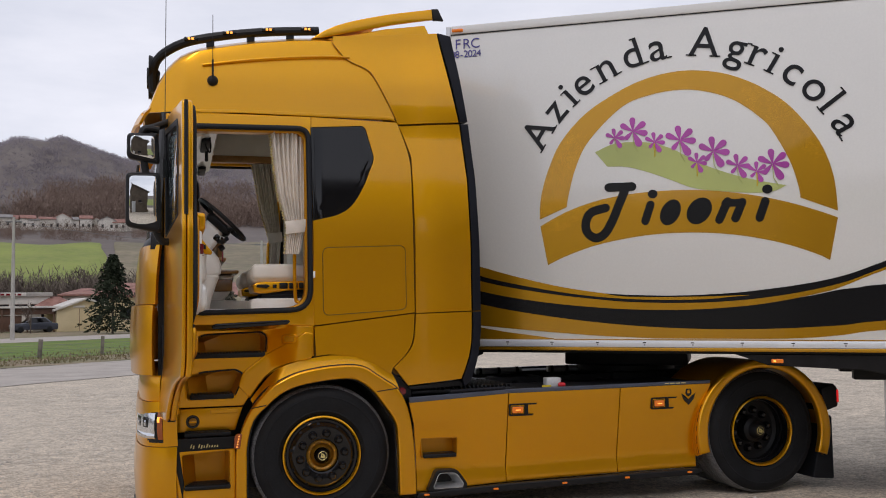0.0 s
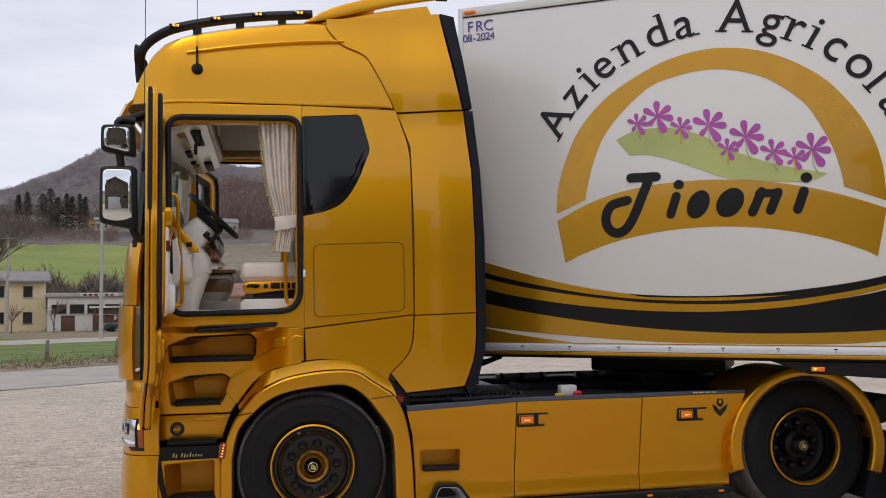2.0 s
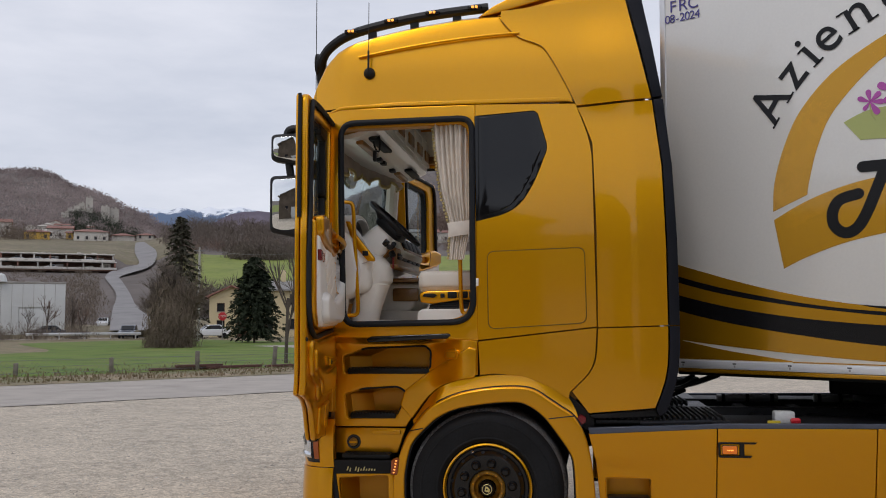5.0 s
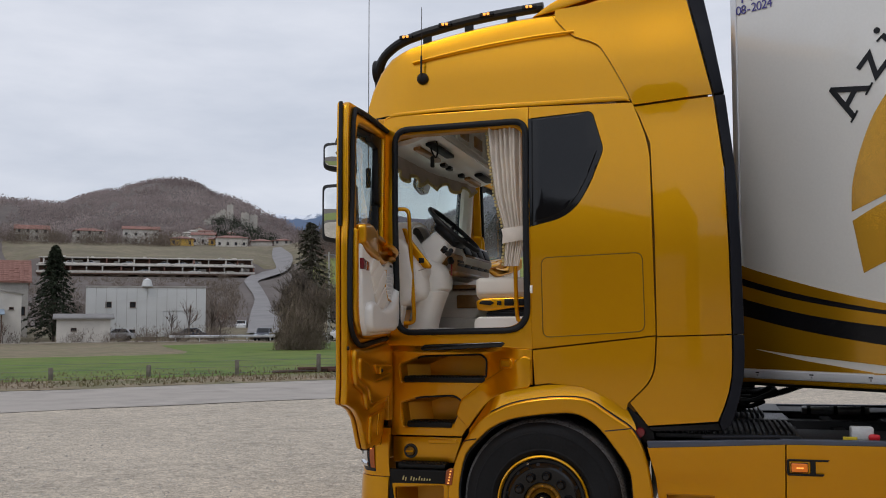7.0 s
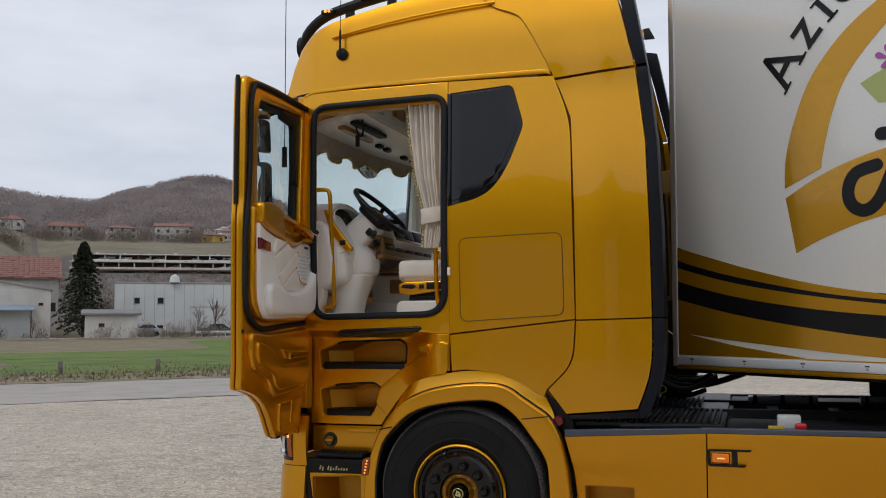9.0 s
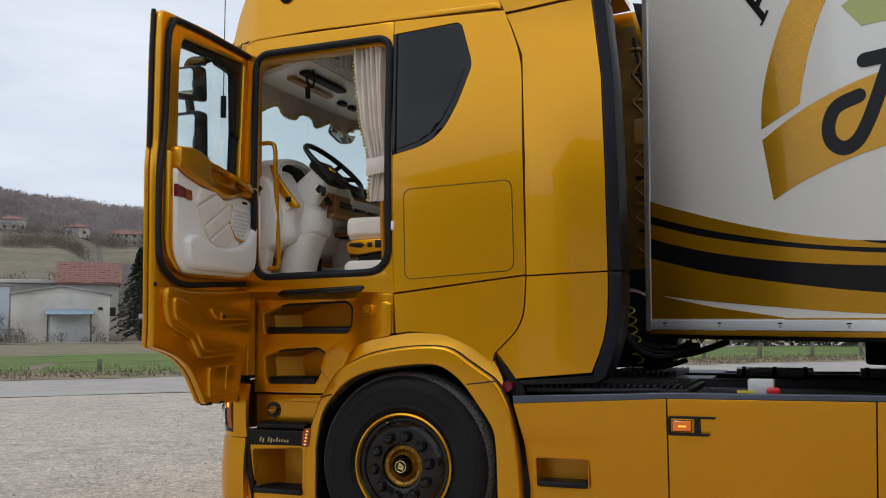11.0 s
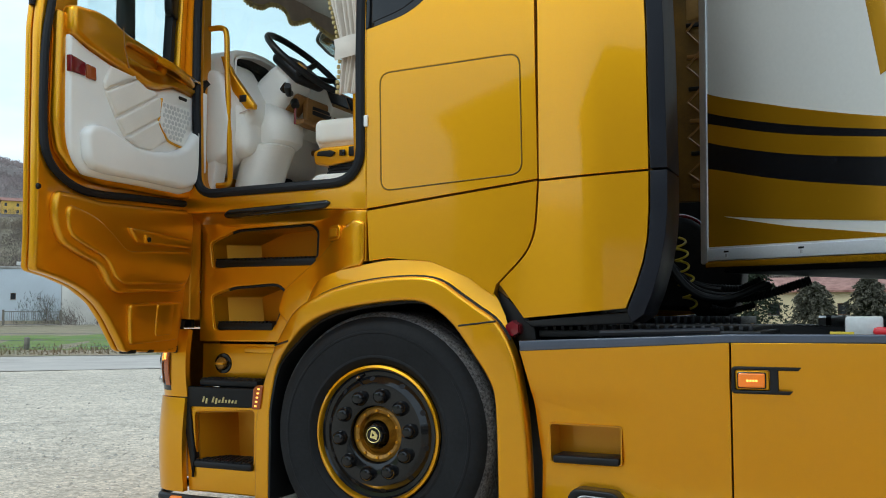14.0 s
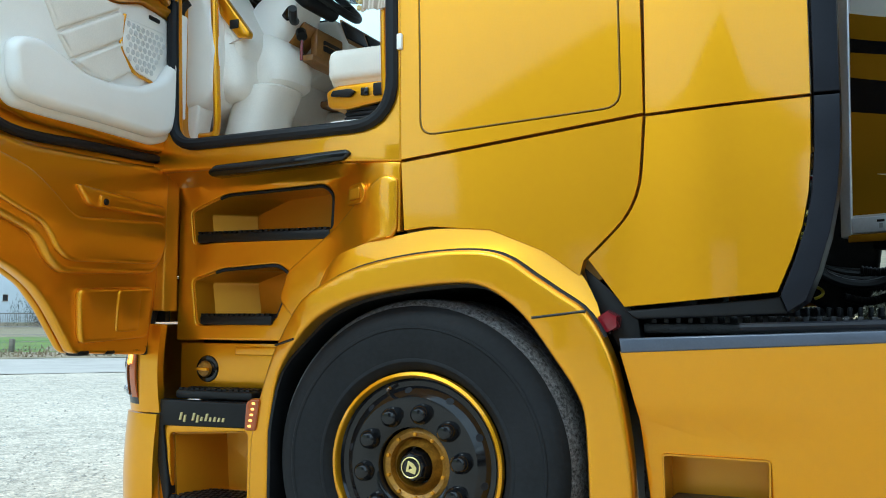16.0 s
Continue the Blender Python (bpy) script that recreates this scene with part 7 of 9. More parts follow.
VERGE = ground_material("dry_verge", (0.165, 0.122, 0.068), (0.33, 0.255, 0.165), (0.15, 0.145, 0.062), 11.0, 1.3, 0.9)
MEADOW = ground_material("green_slope", (0.165, 0.215, 0.036), (0.235, 0.285, 0.052), (0.22, 0.245, 0.058), 0.9, 0.06, 0.2)
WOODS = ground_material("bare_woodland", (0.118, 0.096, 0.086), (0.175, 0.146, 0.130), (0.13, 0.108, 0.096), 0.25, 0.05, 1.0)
# the blue of distant haze is put into the rock's base colour
HAZE_ROCK_SNOW = material("snowy_rock", (0.15, 0.205, 0.31), 0.9, 0, 0, 0.1, 0.013, 0.05, second=(0.80, 0.84, 0.90), spec=0.1)
r_nt = HAZE_ROCK_SNOW.node_tree
r_ramp = [n for n in r_nt.nodes if n.type == "VALTORGB"][0]
r_geo, r_sep, r_fac, r_sum = (r_nt.nodes.new(k) for k in ("ShaderNodeNewGeometry", "ShaderNodeSeparateXYZ", "ShaderNodeMapRange", "ShaderNodeMath"))
r_fac.inputs["From Min"].default_value, r_fac.inputs["From Max"].default_value, r_fac.inputs["To Min"].default_value, r_fac.inputs["To Max"].default_value = 396.0, 462.0, -0.20, 0.17
r_old = r_ramp.inputs["Fac"].links[0].from_socket
for a, b in ((r_geo.outputs["Position"], r_sep.inputs[0]), (r_sep.outputs["Z"], r_fac.inputs["Value"]), (r_old, r_sum.inputs[0]), (r_fac.outputs["Result"], r_sum.inputs[1]), (r_sum.outputs[0], r_ramp.inputs["Fac"])):
    r_nt.links.new(a, b)
r_ramp.color_ramp.elements[0].position, r_ramp.color_ramp.elements[1].position = 0.47, 0.58
DRYFIELD = ground_material("dry_slope", (0.17, 0.138, 0.09), (0.27, 0.22, 0.145), (0.15, 0.14, 0.075), 0.6, 0.05, 0.3)

EYE0 = Vector((0.0, -5.0, 0.0))


def polar(az, r, z=0.0):
    """A place by its bearing to the left of +y in degrees and its distance."""
    a = radians(az)
    return Vector((EYE0.x - r * math.sin(a), EYE0.y + r * math.cos(a), z))


def flat(pts, z):
    bm = bmesh.new()
    bm.faces.new([bm.verts.new((*p[:2], z)) for p in pts])
    return bm


def ground_sheet():
    bm = bmesh.new()
    rs = [0.0, 2, 4, 6, 9, 13, 18, 25, 40, 70, 120, 400, 1500, 4800]
    mid = bm.verts.new((0, 0, 0))
    rows = []
    for r in rs[1:]:
        row = []
        for i in range(96):
            a = 2 * math.pi * i / 96
            x, y = r * math.cos(a), r * math.sin(a)
            z = 0.0
            row.append(bm.verts.new((x, y, z)))
        rows.append(row)
    for i in range(96):
        bm.faces.new((mid, rows[0][i], rows[0][(i + 1) % 96]))
        for a, b in zip(rows, rows[1:]):
            bm.faces.new((a[i], b[i], b[(i + 1) % 96], a[(i + 1) % 96]))
    return bm


solid("ground", ground_sheet(), GRAVEL, "pale packed gravel yard", "ground", kind="structure")


def strip_ground(name, c0, c1, x0, x1, z, mat, label, wob=0.0):
    """A strip of ground between the lines y = x + c0 and y = x + c1, where c1 may be a table over x."""
    n = int((x1 - x0) / 0.8)
    def f(u, v):
        x = lerp(x0, x1, v)
        c = lerp(c0, table(c1, x) if isinstance(c1, list) else c1, u) + wob * noise.noise((x * 0.5, u * 9, 3.0)) * (1 if u in (0, 1) else 0.3)
        d = (c - c0) / 2
        return (x - d, x + c - d, z + 0.02 * wob * noise.noise((x, u * 7, 1)))
    return solid(name, grid([0, 0.25, 0.5, 0.75, 1], [i / n for i in range(n + 1)], f), mat, label, name.split("_")[0], kind="structure")


strip_ground("road", 21.3, 31.0, -70, 40, 0.012, ASPHALT, "pale worn asphalt road beside the yard", 0.5)
strip_ground("back_verge", 38.0, 152.0, -120, 110, 0.015, VERGE, "dry grass strip behind the green field", 1.2)
strip_ground("verge", 30.6, 38.5, -75, 40, 0.02, VERGE, "dry earthy road verge", 0.8)
strip_ground("side_verge", 36.5, 92.0, -90, -18.9, 0.028, VERGE, "dry grass beside the field", 0.6)
strip_ground("field", 36.5, [(-21.0, 58.0), (-18.4, 71.0), (-12.0, 72.0), (-10.0, 76.0), (-7.5, 112.0), (0.0, 122.0), (70.0, 128.0)], -21.0, 70, 0.03, GRASS, "green winter field behind the fence", 0.6)
strip_ground("field_strip", 55.0, 67.0, -92, -27.0, 0.034, GRASS, "thin green strip of the winter field", 1.6)
strip_ground("far_verge", 130.0, 176.0, -150, 130, 0.045, VERGE, "dry grass by the far road", 1.5)
strip_ground("far_road", 140.0, 147.0, -150, 130, 0.06, ASPHALT, "narrow far road across the field", 0.5)
strip_ground("access_strip", 80.0, 128.0, -16, 60, 0.040, VERGE, "dry grass beyond the side road", 1.2)
strip_ground("side_road", 64.5, 79.0, -14.5, 50, 0.046, ASPHALT, "pale side road across the field", 0.6)
# stones and tufts on the gravel
random.seed(4)
peb = bmesh.new()
for i in range(22000):
    x = random.uniform(-12, 4)
    y = random.uniform(-2.5, min(20 + x, 16))
    r = random.uniform(0.004, 0.013) * (1.7 if random.random() < 0.10 else 1)
    if -1.1 < x < 4.4 and -0.1 < y < 2.6:
        continue
    vs = [peb.verts.new((x + r * c * random.uniform(0.7, 1.3), y + r * s * random.uniform(0.7, 1.3), 0.001)) for c, s in ((1, 0), (0, 1), (-1, 0), (0, -1))]
    top = peb.verts.new((x, y, r * 0.8))
    for k in range(4):
        peb.faces.new((vs[k], vs[(k + 1) % 4], top))
solid("loose_stones", peb, material("loose_stone", (0.34, 0.31, 0.27), 0.9, 0, 0, 0.2, 3, 40, second=(0.66, 0.62, 0.56)), "loose pale stones scattered on the yard", "stones", kind="stuff")
random.seed(5)
tuft = bmesh.new()
for i in range(9000):
    x = random.uniform(-42, 8)
    c = 31.5 + abs(random.gauss(0, 1)) * 5.0
    x0, y0 = x - (c - 31) / 2, x + c - (c - 31) / 2
    h = random.uniform(0.05, 0.16)
    a = random.uniform(0, 6.28)
    dx, dy = 0.03 * math.cos(a), 0.03 * math.sin(a)
    tuft.faces.new((tuft.verts.new((x0 - dx, y0 - dy, 0.02)), tuft.verts.new((x0 + dx, y0 + dy, 0.02)), tuft.verts.new((x0 + random.uniform(-0.05, 0.05), y0 + random.uniform(-0.05, 0.05), h))))
solid("grass_tufts", tuft, VERGE, "rough dry grass tufts along the fence", "grass", kind="stuff")

# ---- hills ----
RIDGE = [(-180, 0.12), (-90, 0.12), (-60, 0.12), (-30, 0.16), (-10, 0.195), (-4, 0.180), (-1, 0.165), (1.2, 0.158), (3.3, 0.163), (5.0, 0.173), (6.55, 0.183), (7.45, 0.179), (9.0, 0.182), (9.6, 0.176), (10.3, 0.170), (11.7, 0.155), (13.2, 0.144), (14.3, 0.133), (15.3, 0.126), (16.4, 0.117), (17.4, 0.100), (19, 0.090), (21, 0.089), (23, 0.088), (24, 0.098),
         (24.5, 0.104), (25.15, 0.111), (25.7, 0.116), (26.9, 0.125), (27.5, 0.132), (28.7, 0.140), (29.6, 0.144), (30.2, 0.151), (31, 0.156), (31.7, 0.157), (33, 0.155), (34.8, 0.147), (36.5, 0.139), (38, 0.126), (40.5, 0.124), (43, 0.133), (46, 0.143), (49, 0.156), (60, 0.165), (90, 0.13), (135, 0.12), (180, 0.12)]


VALLEY = [(135, 0.0), (430, 42.8)]
TERRACED = [(135, 0.0), (200, 5.0), (285, 14.5), (300, 16.8), (312, 17.2), (322, 23.0), (410, 35.3), (430, 37.8)]


BANK = [(135, 0.0), (200, 5.0), (285, 14.5), (322, 20.5), (410, 35.3), (430, 37.8)]


def slope(r, az):
    q = min(r, 430)
    right = table(VALLEY, q)
    left = lerp(table(BANK, q), table(TERRACED, q), ease((az - 26.4) / 0.8) * (1 - ease((az - 39.2) / 0.8)))
    base = lerp(right, left, ease((az - 22.5) / 3.0) * (1 - ease((az - 40.5) / 2.5)))
    top = table(RIDGE, az) * 900 - 11.0
    up = ease((r - 430) / 470)
    knoll = 13 * math.exp(-((az - 1.6) / 3.6) ** 2 - ((r - 545) / 80) ** 2) + 6 * math.exp(-((az - 28.6) / 1.7) ** 2 - ((r - 600) / 45) ** 2)
    return lerp(base, top, up) + knoll * ease((r - 430) / 60) if r > 430 else base


def hills():
    az = [-180 + 4 * i for i in range(37)] + [-33 + 0.45 * i for i in range(212)] + [64 + 4 * i for i in range(30)]
    rs = [125, 135, 145, 160, 200, 240, 285, 300, 312, 322, 360, 410, 430, 470, 510, 550, 600, 650, 700, 750, 800, 850, 900, 960, 1100]

    def f(r, a):
        z = slope(min(r, 900), a)
        rough = min(1.0, max(0.0, (r - 380) / 300))
        z += rough * ((10 if r < 800 else 4) * noise.noise((r * 0.006, a * 0.12, 0)) + 3.0 * noise.noise((r * 0.02, a * 0.5, 4)) + 2.2 * noise.noise((r * 0.11, a * 2.3, 8)))
        if r > 900:
            z -= (r - 900) * 0.3
        p = polar(a, r)
        return (p.x, p.y, max(0.10 if r > 130 else 0.06, z))
    return grid(rs, az, f)


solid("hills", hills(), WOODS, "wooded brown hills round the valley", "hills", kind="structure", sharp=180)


def woodland(name, label, a0, a1, r0, r1, n, height, mat, seed, blades=14):
    """Leafless trees without number on the far hills: upright tufts of thin triangles."""
    rng = np.random.default_rng(seed)
    az, r = rng.uniform(a0, a1, n), np.sqrt(rng.uniform(r0 * r0, r1 * r1, n))
    keep = [noise.noise((a * 0.5, b * 0.012, 9.0)) > -0.45 and not (28.4 < a < 31.9 and b < 550) and not (26.6 < a < 29.9 and 570 < b < 612) for a, b in zip(az, r)]
    verts = []
    for a, b in zip(az[keep], r[keep]):
        p = polar(a, b)
        z = slope(min(b, 900), a) + min(1.0, max(0.0, (b - 380) / 300)) * (10 if b < 800 else 4) * noise.noise((b * 0.006, a * 0.12, 0))
        h = height * rng.uniform(0.6, 1.3)
        ang, f = rng.uniform(0, 6.283, blades), np.sqrt(rng.uniform(0, 1, blades))
        lift = h * rng.uniform(0.0, 0.8, blades) * (1 - 0.55 * f * f)
        x, y = p.x + 0.5 * h * f * np.cos(ang), p.y + 0.5 * h * f * np.sin(ang)
        s = h * rng.uniform(0.05, 0.105, blades)
        e, g = rng.uniform(-1, 1, (blades, 2)), rng.normal(0, 0.6, (blades, 2))
        base = np.stack([x, y, z - 1.0 + lift], 1)
        side = np.stack([e[:, 0], e[:, 1], 0.1 * e[:, 0]], 1) * s[:, None] * 0.9
        tip = np.stack([0.3 * g[:, 0], 0.3 * g[:, 1], 1 + 0 * s], 1) * s[:, None] * 1.8
        verts.append(np.stack([base - side, base + side, base + tip], 1).reshape(-1, 3))
    v = np.concatenate(verts)
    me = bpy.data.meshes.new(name)
    me.from_pydata(v.tolist(), [], np.arange(len(v)).reshape(-1, 3).tolist())
    bm = bmesh.new()
    bm.from_mesh(me)
    bpy.data.meshes.remove(me)
    return solid(name, bm, mat, label, "woodland", kind="stuff")


# haze put into the twig colours: paler far off, the second also bluer
HAZE_TWIG = material("far_bare_branches", (0.29, 0.235, 0.225), 0.95, 0, 0, 0.3, 0.012, 0.06, second=(0.43, 0.36, 0.34), spec=0.0)
HAZE_BLUE_TWIG = material("distant_bare_branches", (0.235, 0.21, 0.235), 0.95, 0, 0, 0.3, 0.008, 0.05, second=(0.33, 0.30, 0.325), spec=0.0)
woodland("hill_woods", "bare brown woodland covering the hills", 24, 58, 440, 905, 11000, 6.0, HAZE_TWIG, 5, 26)
woodland("hill_woods", "bare brown woodland covering the hills", -9, 24, 440, 905, 12000, 4.2, HAZE_BLUE_TWIG, 6, 26)


def patch(name, a0, a1, r0, r1, mat, label, lift=0.5, wob=1.0):
    def f(u, v):
        a = lerp(a0, a1, v) + wob * 0.5 * noise.noise((u * 4, v * 9, 2))
        r = lerp(r0, r1, u) * (1 + 0.03 * wob * noise.noise((v * 8, u * 3, 5)))
        p = polar(a, r)
        return (p.x, p.y, slope(r, a) + (lift if 0 < u < 1 and 0 < v < 1 else -1.5))
    return solid(name, grid([i / 14 for i in range(15)], [i / 40 for i in range(41)], f), mat, label, "slope", kind="structure", sharp=180)


patch("meadow_slope", 4.0, 24.0, 150, 292, MEADOW, "bright green winter field on the slope")
patch("near_slope", -8.0, 60.0, 121, 152, DRYFIELD, "scrubby ground behind the buildings", 0.4)
patch("meadow_slope", -8.0, 4.0, 150, 300, DRYFIELD, "dry beige field on the slope")
patch("upper_slope", 23.5, 41.0, 322, 425, DRYFIELD, "dry grass slope below the village", 0.6)
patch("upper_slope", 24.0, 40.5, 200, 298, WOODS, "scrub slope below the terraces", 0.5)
patch("upper_slope", 40.6, 60.0, 154, 425, DRYFIELD, "dry pasture slope behind the workshop", 0.5)
SNOW_LINE = [(8, 0.085), (15, 0.108), (19.2, 0.1181), (20.0, 0.1215), (20.5, 0.1194), (21.3, 0.1178), (21.75, 0.1210), (22.45, 0.1157), (23.42, 0.1195), (24.06, 0.1155), (25.0, 0.1173), (25.8, 0.1181), (26.4, 0.1165), (30, 0.100), (36, 0.07)]
snow = grid([i / 8 for i in range(9)], [i / 150 for i in range(151)], lambda u, v: (*polar(lerp(8, 36, v), 3300 + 500 * u).xy, (table(SNOW_LINE, lerp(8, 36, v)) * 3800 + 1.6) * (0.2 + 0.8 * u) + 26 * math.sin(math.pi * u) * noise.noise((v * 26, u * 2.4, 3))))
solid("snow_mountains", snow, HAZE_ROCK_SNOW, "far snow-capped blue mountains", "mountains", kind="structure", sharp=180)
# woods of the far ridge, tinted violet to paint the haze before them
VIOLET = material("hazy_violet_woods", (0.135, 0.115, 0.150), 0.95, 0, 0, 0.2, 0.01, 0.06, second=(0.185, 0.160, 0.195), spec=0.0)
FAR_LINE = [(4, 0.10), (9, 0.130), (13, 0.118), (16.0, 0.1125), (17.5, 0.1135), (18.85, 0.1172), (19.84, 0.1162), (20.5, 0.1135), (21.15, 0.108), (21.8, 0.1007), (22.44, 0.0946), (23.4, 0.084), (25, 0.07)]
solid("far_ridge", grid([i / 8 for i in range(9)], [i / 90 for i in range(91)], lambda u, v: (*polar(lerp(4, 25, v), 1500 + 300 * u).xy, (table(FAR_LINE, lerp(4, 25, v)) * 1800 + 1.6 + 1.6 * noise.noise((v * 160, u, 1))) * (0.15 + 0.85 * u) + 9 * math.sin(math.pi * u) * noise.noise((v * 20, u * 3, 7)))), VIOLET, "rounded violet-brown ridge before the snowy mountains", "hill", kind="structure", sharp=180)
# winding road up to the village
ROAD_L = spline([(27.3, 112), (27.2, 150), (27.06, 188), (26.92, 222), (27.40, 262), (27.52, 285), (27.0, 303), (26.03, 314), (25.70, 324), (25.95, 360), (25.91, 400)], 6)
ROAD_R = spline([(24.6, 112), (24.9, 150), (25.75, 188), (26.15, 222), (26.60, 262), (26.72, 282), (25.90, 297), (25.01, 311), (24.75, 330), (24.8, 362), (25.44, 405)], 6)
wr = bmesh.new()
rows = []
for (a0, r0), (a1, r1) in zip(ROAD_L, ROAD_R):
    p0, p1 = polar(a0, r0), polar(a1, r1)
    rows.append((wr.verts.new((p0.x, p0.y, slope(r0, a0) + 0.9)), wr.verts.new((p1.x, p1.y, slope(r1, a1) + 0.9))))
for p, q in zip(rows, rows[1:]):
    wr.faces.new((p[0], p[1], q[1], q[0]))
solid("village_road", wr, ground_material("grey_hill_asphalt", (0.24, 0.23, 0.23), (0.30, 0.285, 0.28), (0.26, 0.25, 0.245), 4.0, 0.2, 0.1), "pale road winding up to the village", "road", kind="structure")

# ---- buildings ----
PLASTER = material("cream_plaster", (0.60, 0.50, 0.31), 0.9, 0, 0, 0.10, 0.6, 20, 0.2)
PALE = material("pale_plaster", (0.58, 0.55, 0.50), 0.9, 0, 0, 0.12, 0.6, 20, 0.2)
YELLOW_WALL = material("yellow_plaster", (0.68, 0.43, 0.09), 0.9, 0, 0, 0.12, 0.6, 20, 0.2)
PANEL_WALL = material("white_sheet_cladding", (0.62, 0.63, 0.62), 0.6, 0.1, 0, 0.06, 0.3, 8, 0.1)
TILE = material("red_roof_tile", (0.24, 0.095, 0.07), 0.85, 0, 0, 0.35, 1.2, 14, 0.5, second=(0.36, 0.19, 0.15))
SLATE = material("grey_roof_sheet", (0.23, 0.22, 0.21), 0.8, 0, 0, 0.2, 0.8, 12, 0.4)
CONCRETE = material("weathered_concrete", (0.36, 0.34, 0.31), 0.9, 0, 0, 0.25, 0.5, 10, 0.3)
STONE = material("castle_stone", (0.46, 0.43, 0.38), 0.95, 0, 0, 0.25, 0.1, 2, 0.4)
PANE = material("dark_window_pane", (0.02, 0.022, 0.026), 0.15, 0, 0.2, 0.2, 1, 6)
SHUTTER = material("brown_shutter", (0.10, 0.05, 0.03), 0.7, 0, 0, 0.2, 2, 20)
BLUE_SHEET = material("pale_blue_sheet", (0.30, 0.38, 0.47), 0.5, 0.2, 0, 0.1, 1, 12)
BARK = material("bark", (0.085, 0.068, 0.055), 0.95, 0, 0, 0.3, 2, 30, 0.5)
TWIG = material("bare_twigs", (0.135, 0.108, 0.088), 0.95, 0, 0, 0.35, 0.6, 10, second=(0.20, 0.165, 0.14), spec=0.1)
TWIG_RED = material("russet_twigs", (0.185, 0.125, 0.10), 0.95, 0, 0, 0.35, 0.4, 8, second=(0.27, 0.20, 0.165), spec=0.1)
NEEDLE = material("conifer_needles", (0.032, 0.042, 0.029), 0.95, 0, 0, 0.4, 0.8, 6, second=(0.050, 0.062, 0.038), spec=0.08)
BUSH = material("brown_bush_twigs", (0.15, 0.115, 0.086), 0.95, 0, 0, 0.35, 0.6, 8, second=(0.25, 0.20, 0.155), spec=0.1)
POST = material("weathered_post_wood", (0.17, 0.15, 0.125), 0.9, 0, 0, 0.3, 4, 40, 0.5)
WIRE = material("galvanised_wire", (0.22, 0.22, 0.22), 0.5, 0.6)
POLE = material("concrete_pole", (0.40, 0.38, 0.35), 0.85, 0, 0, 0.15, 2, 20)


def at(az, r, z=None, turn=0.0):
    """A pose that stands on the slope and faces the yard."""
    p = polar(az, r)
    return Matrix.Translation((p.x, p.y, (slope(r, az) if z is None else z))) @ Matrix.Rotation(radians(az + turn), 4, "Z")


def building(name, label, az, r, w, d, h, wall, roof, rise=1.2, wins=(), turn=0.0, eaves=0.35, z=None, style="gable", group="", doors=()):
    """A house whose front faces the yard: walls, windows set into the front, a roof."""
    m = at(az, r, z, turn)
    b = thing(name, label, "building", m.translation, group)
    holes = [[(x - a / 2, zz), (x - a / 2, zz + c), (x + a / 2, zz + c), (x + a / 2, zz)] for x, zz, a, c in (*wins, *doors)]

    def put(nm, bm, mat, lab="", parent=None):
        bm.transform(m)
        return part(nm, bm, mat, parent or b, lab)
    put("front_wall", plate([(-w / 2, -0.5), (-w / 2, h), (w / 2, h), (w / 2, -0.5)], 0.0, 0.25, 0.01, holes), wall)
    for x in (-w / 2, w / 2 - 0.25):
        side = bmesh.new()
        if style == "side_gable":
            add(side, plate([(0, -0.5), (0, h), (d / 2, h + rise), (d, h), (d, -0.5)], 0, 0.25, 0.01), Matrix.Translation((x, 0, 0)) @ Matrix.Rotation(radians(90), 4, "Z") @ Matrix.Translation((0, -0.25, 0)))
        else:
            add(side, box(x, x + 0.25, 0.26, d, -0.5, h, 0.01))
        put("side_wall", side, wall)
    put("back_wall", box(-w / 2, w / 2, d, d + 0.25, -0.5, h, 0.01), wall)
    if style == "flat":
        put("roof", box(-w / 2 - eaves, w / 2 + eaves, -eaves, d + eaves, h, h + rise, 0.03), roof)
    elif style == "hip":
        bm = bmesh.new()
        e = eaves
        base = [bm.verts.new(p) for p in ((-w / 2 - e, -e, h), (w / 2 + e, -e, h), (w / 2 + e, d + e, h), (-w / 2 - e, d + e, h))]
        k = min(d, w) / 2
        r0, r1 = bm.verts.new((-w / 2 + k * 0.8, d / 2, h + rise)), bm.verts.new((w / 2 - k * 0.8, d / 2, h + rise))
        for f in ((base[0], base[1], r1, r0), (base[1], base[2], r1), (base[2], base[3], r0, r1), (base[3], base[0], r0)):
            bm.faces.new(f)
        put("roof", thick(bm, 0.15), roof)
    elif style == "front_gable":
        put("gable", plate([(-w / 2, h), (0, h + rise), (w / 2, h)], 0.0, 0.25, 0.01), wall)
        put("roof", plate([(-w / 2 - eaves, h - 0.15), (0, h + rise), (w / 2 + eaves, h - 0.15), (w / 2 + eaves, h + 0.05), (0, h + rise + 0.2), (-w / 2 - eaves, h + 0.05)], -eaves, d + eaves, 0.02), roof)
    else:
        prof = plate([(-eaves, h - 0.1), (d / 2, h + rise), (d + eaves, h - 0.1), (d + eaves, h + 0.08), (d / 2, h + rise + 0.18), (-eaves, h + 0.08)], -w / 2 - eaves, w / 2 + eaves, 0.02)
        prof.transform(Matrix.Rotation(radians(90), 4, "Z"))
        put("roof", prof, roof)
    for x, zz, a, c in wins:
        win = put("window", box(x - a / 2, x + a / 2, 0.14, 0.18, zz, zz + c, 0), PANE)
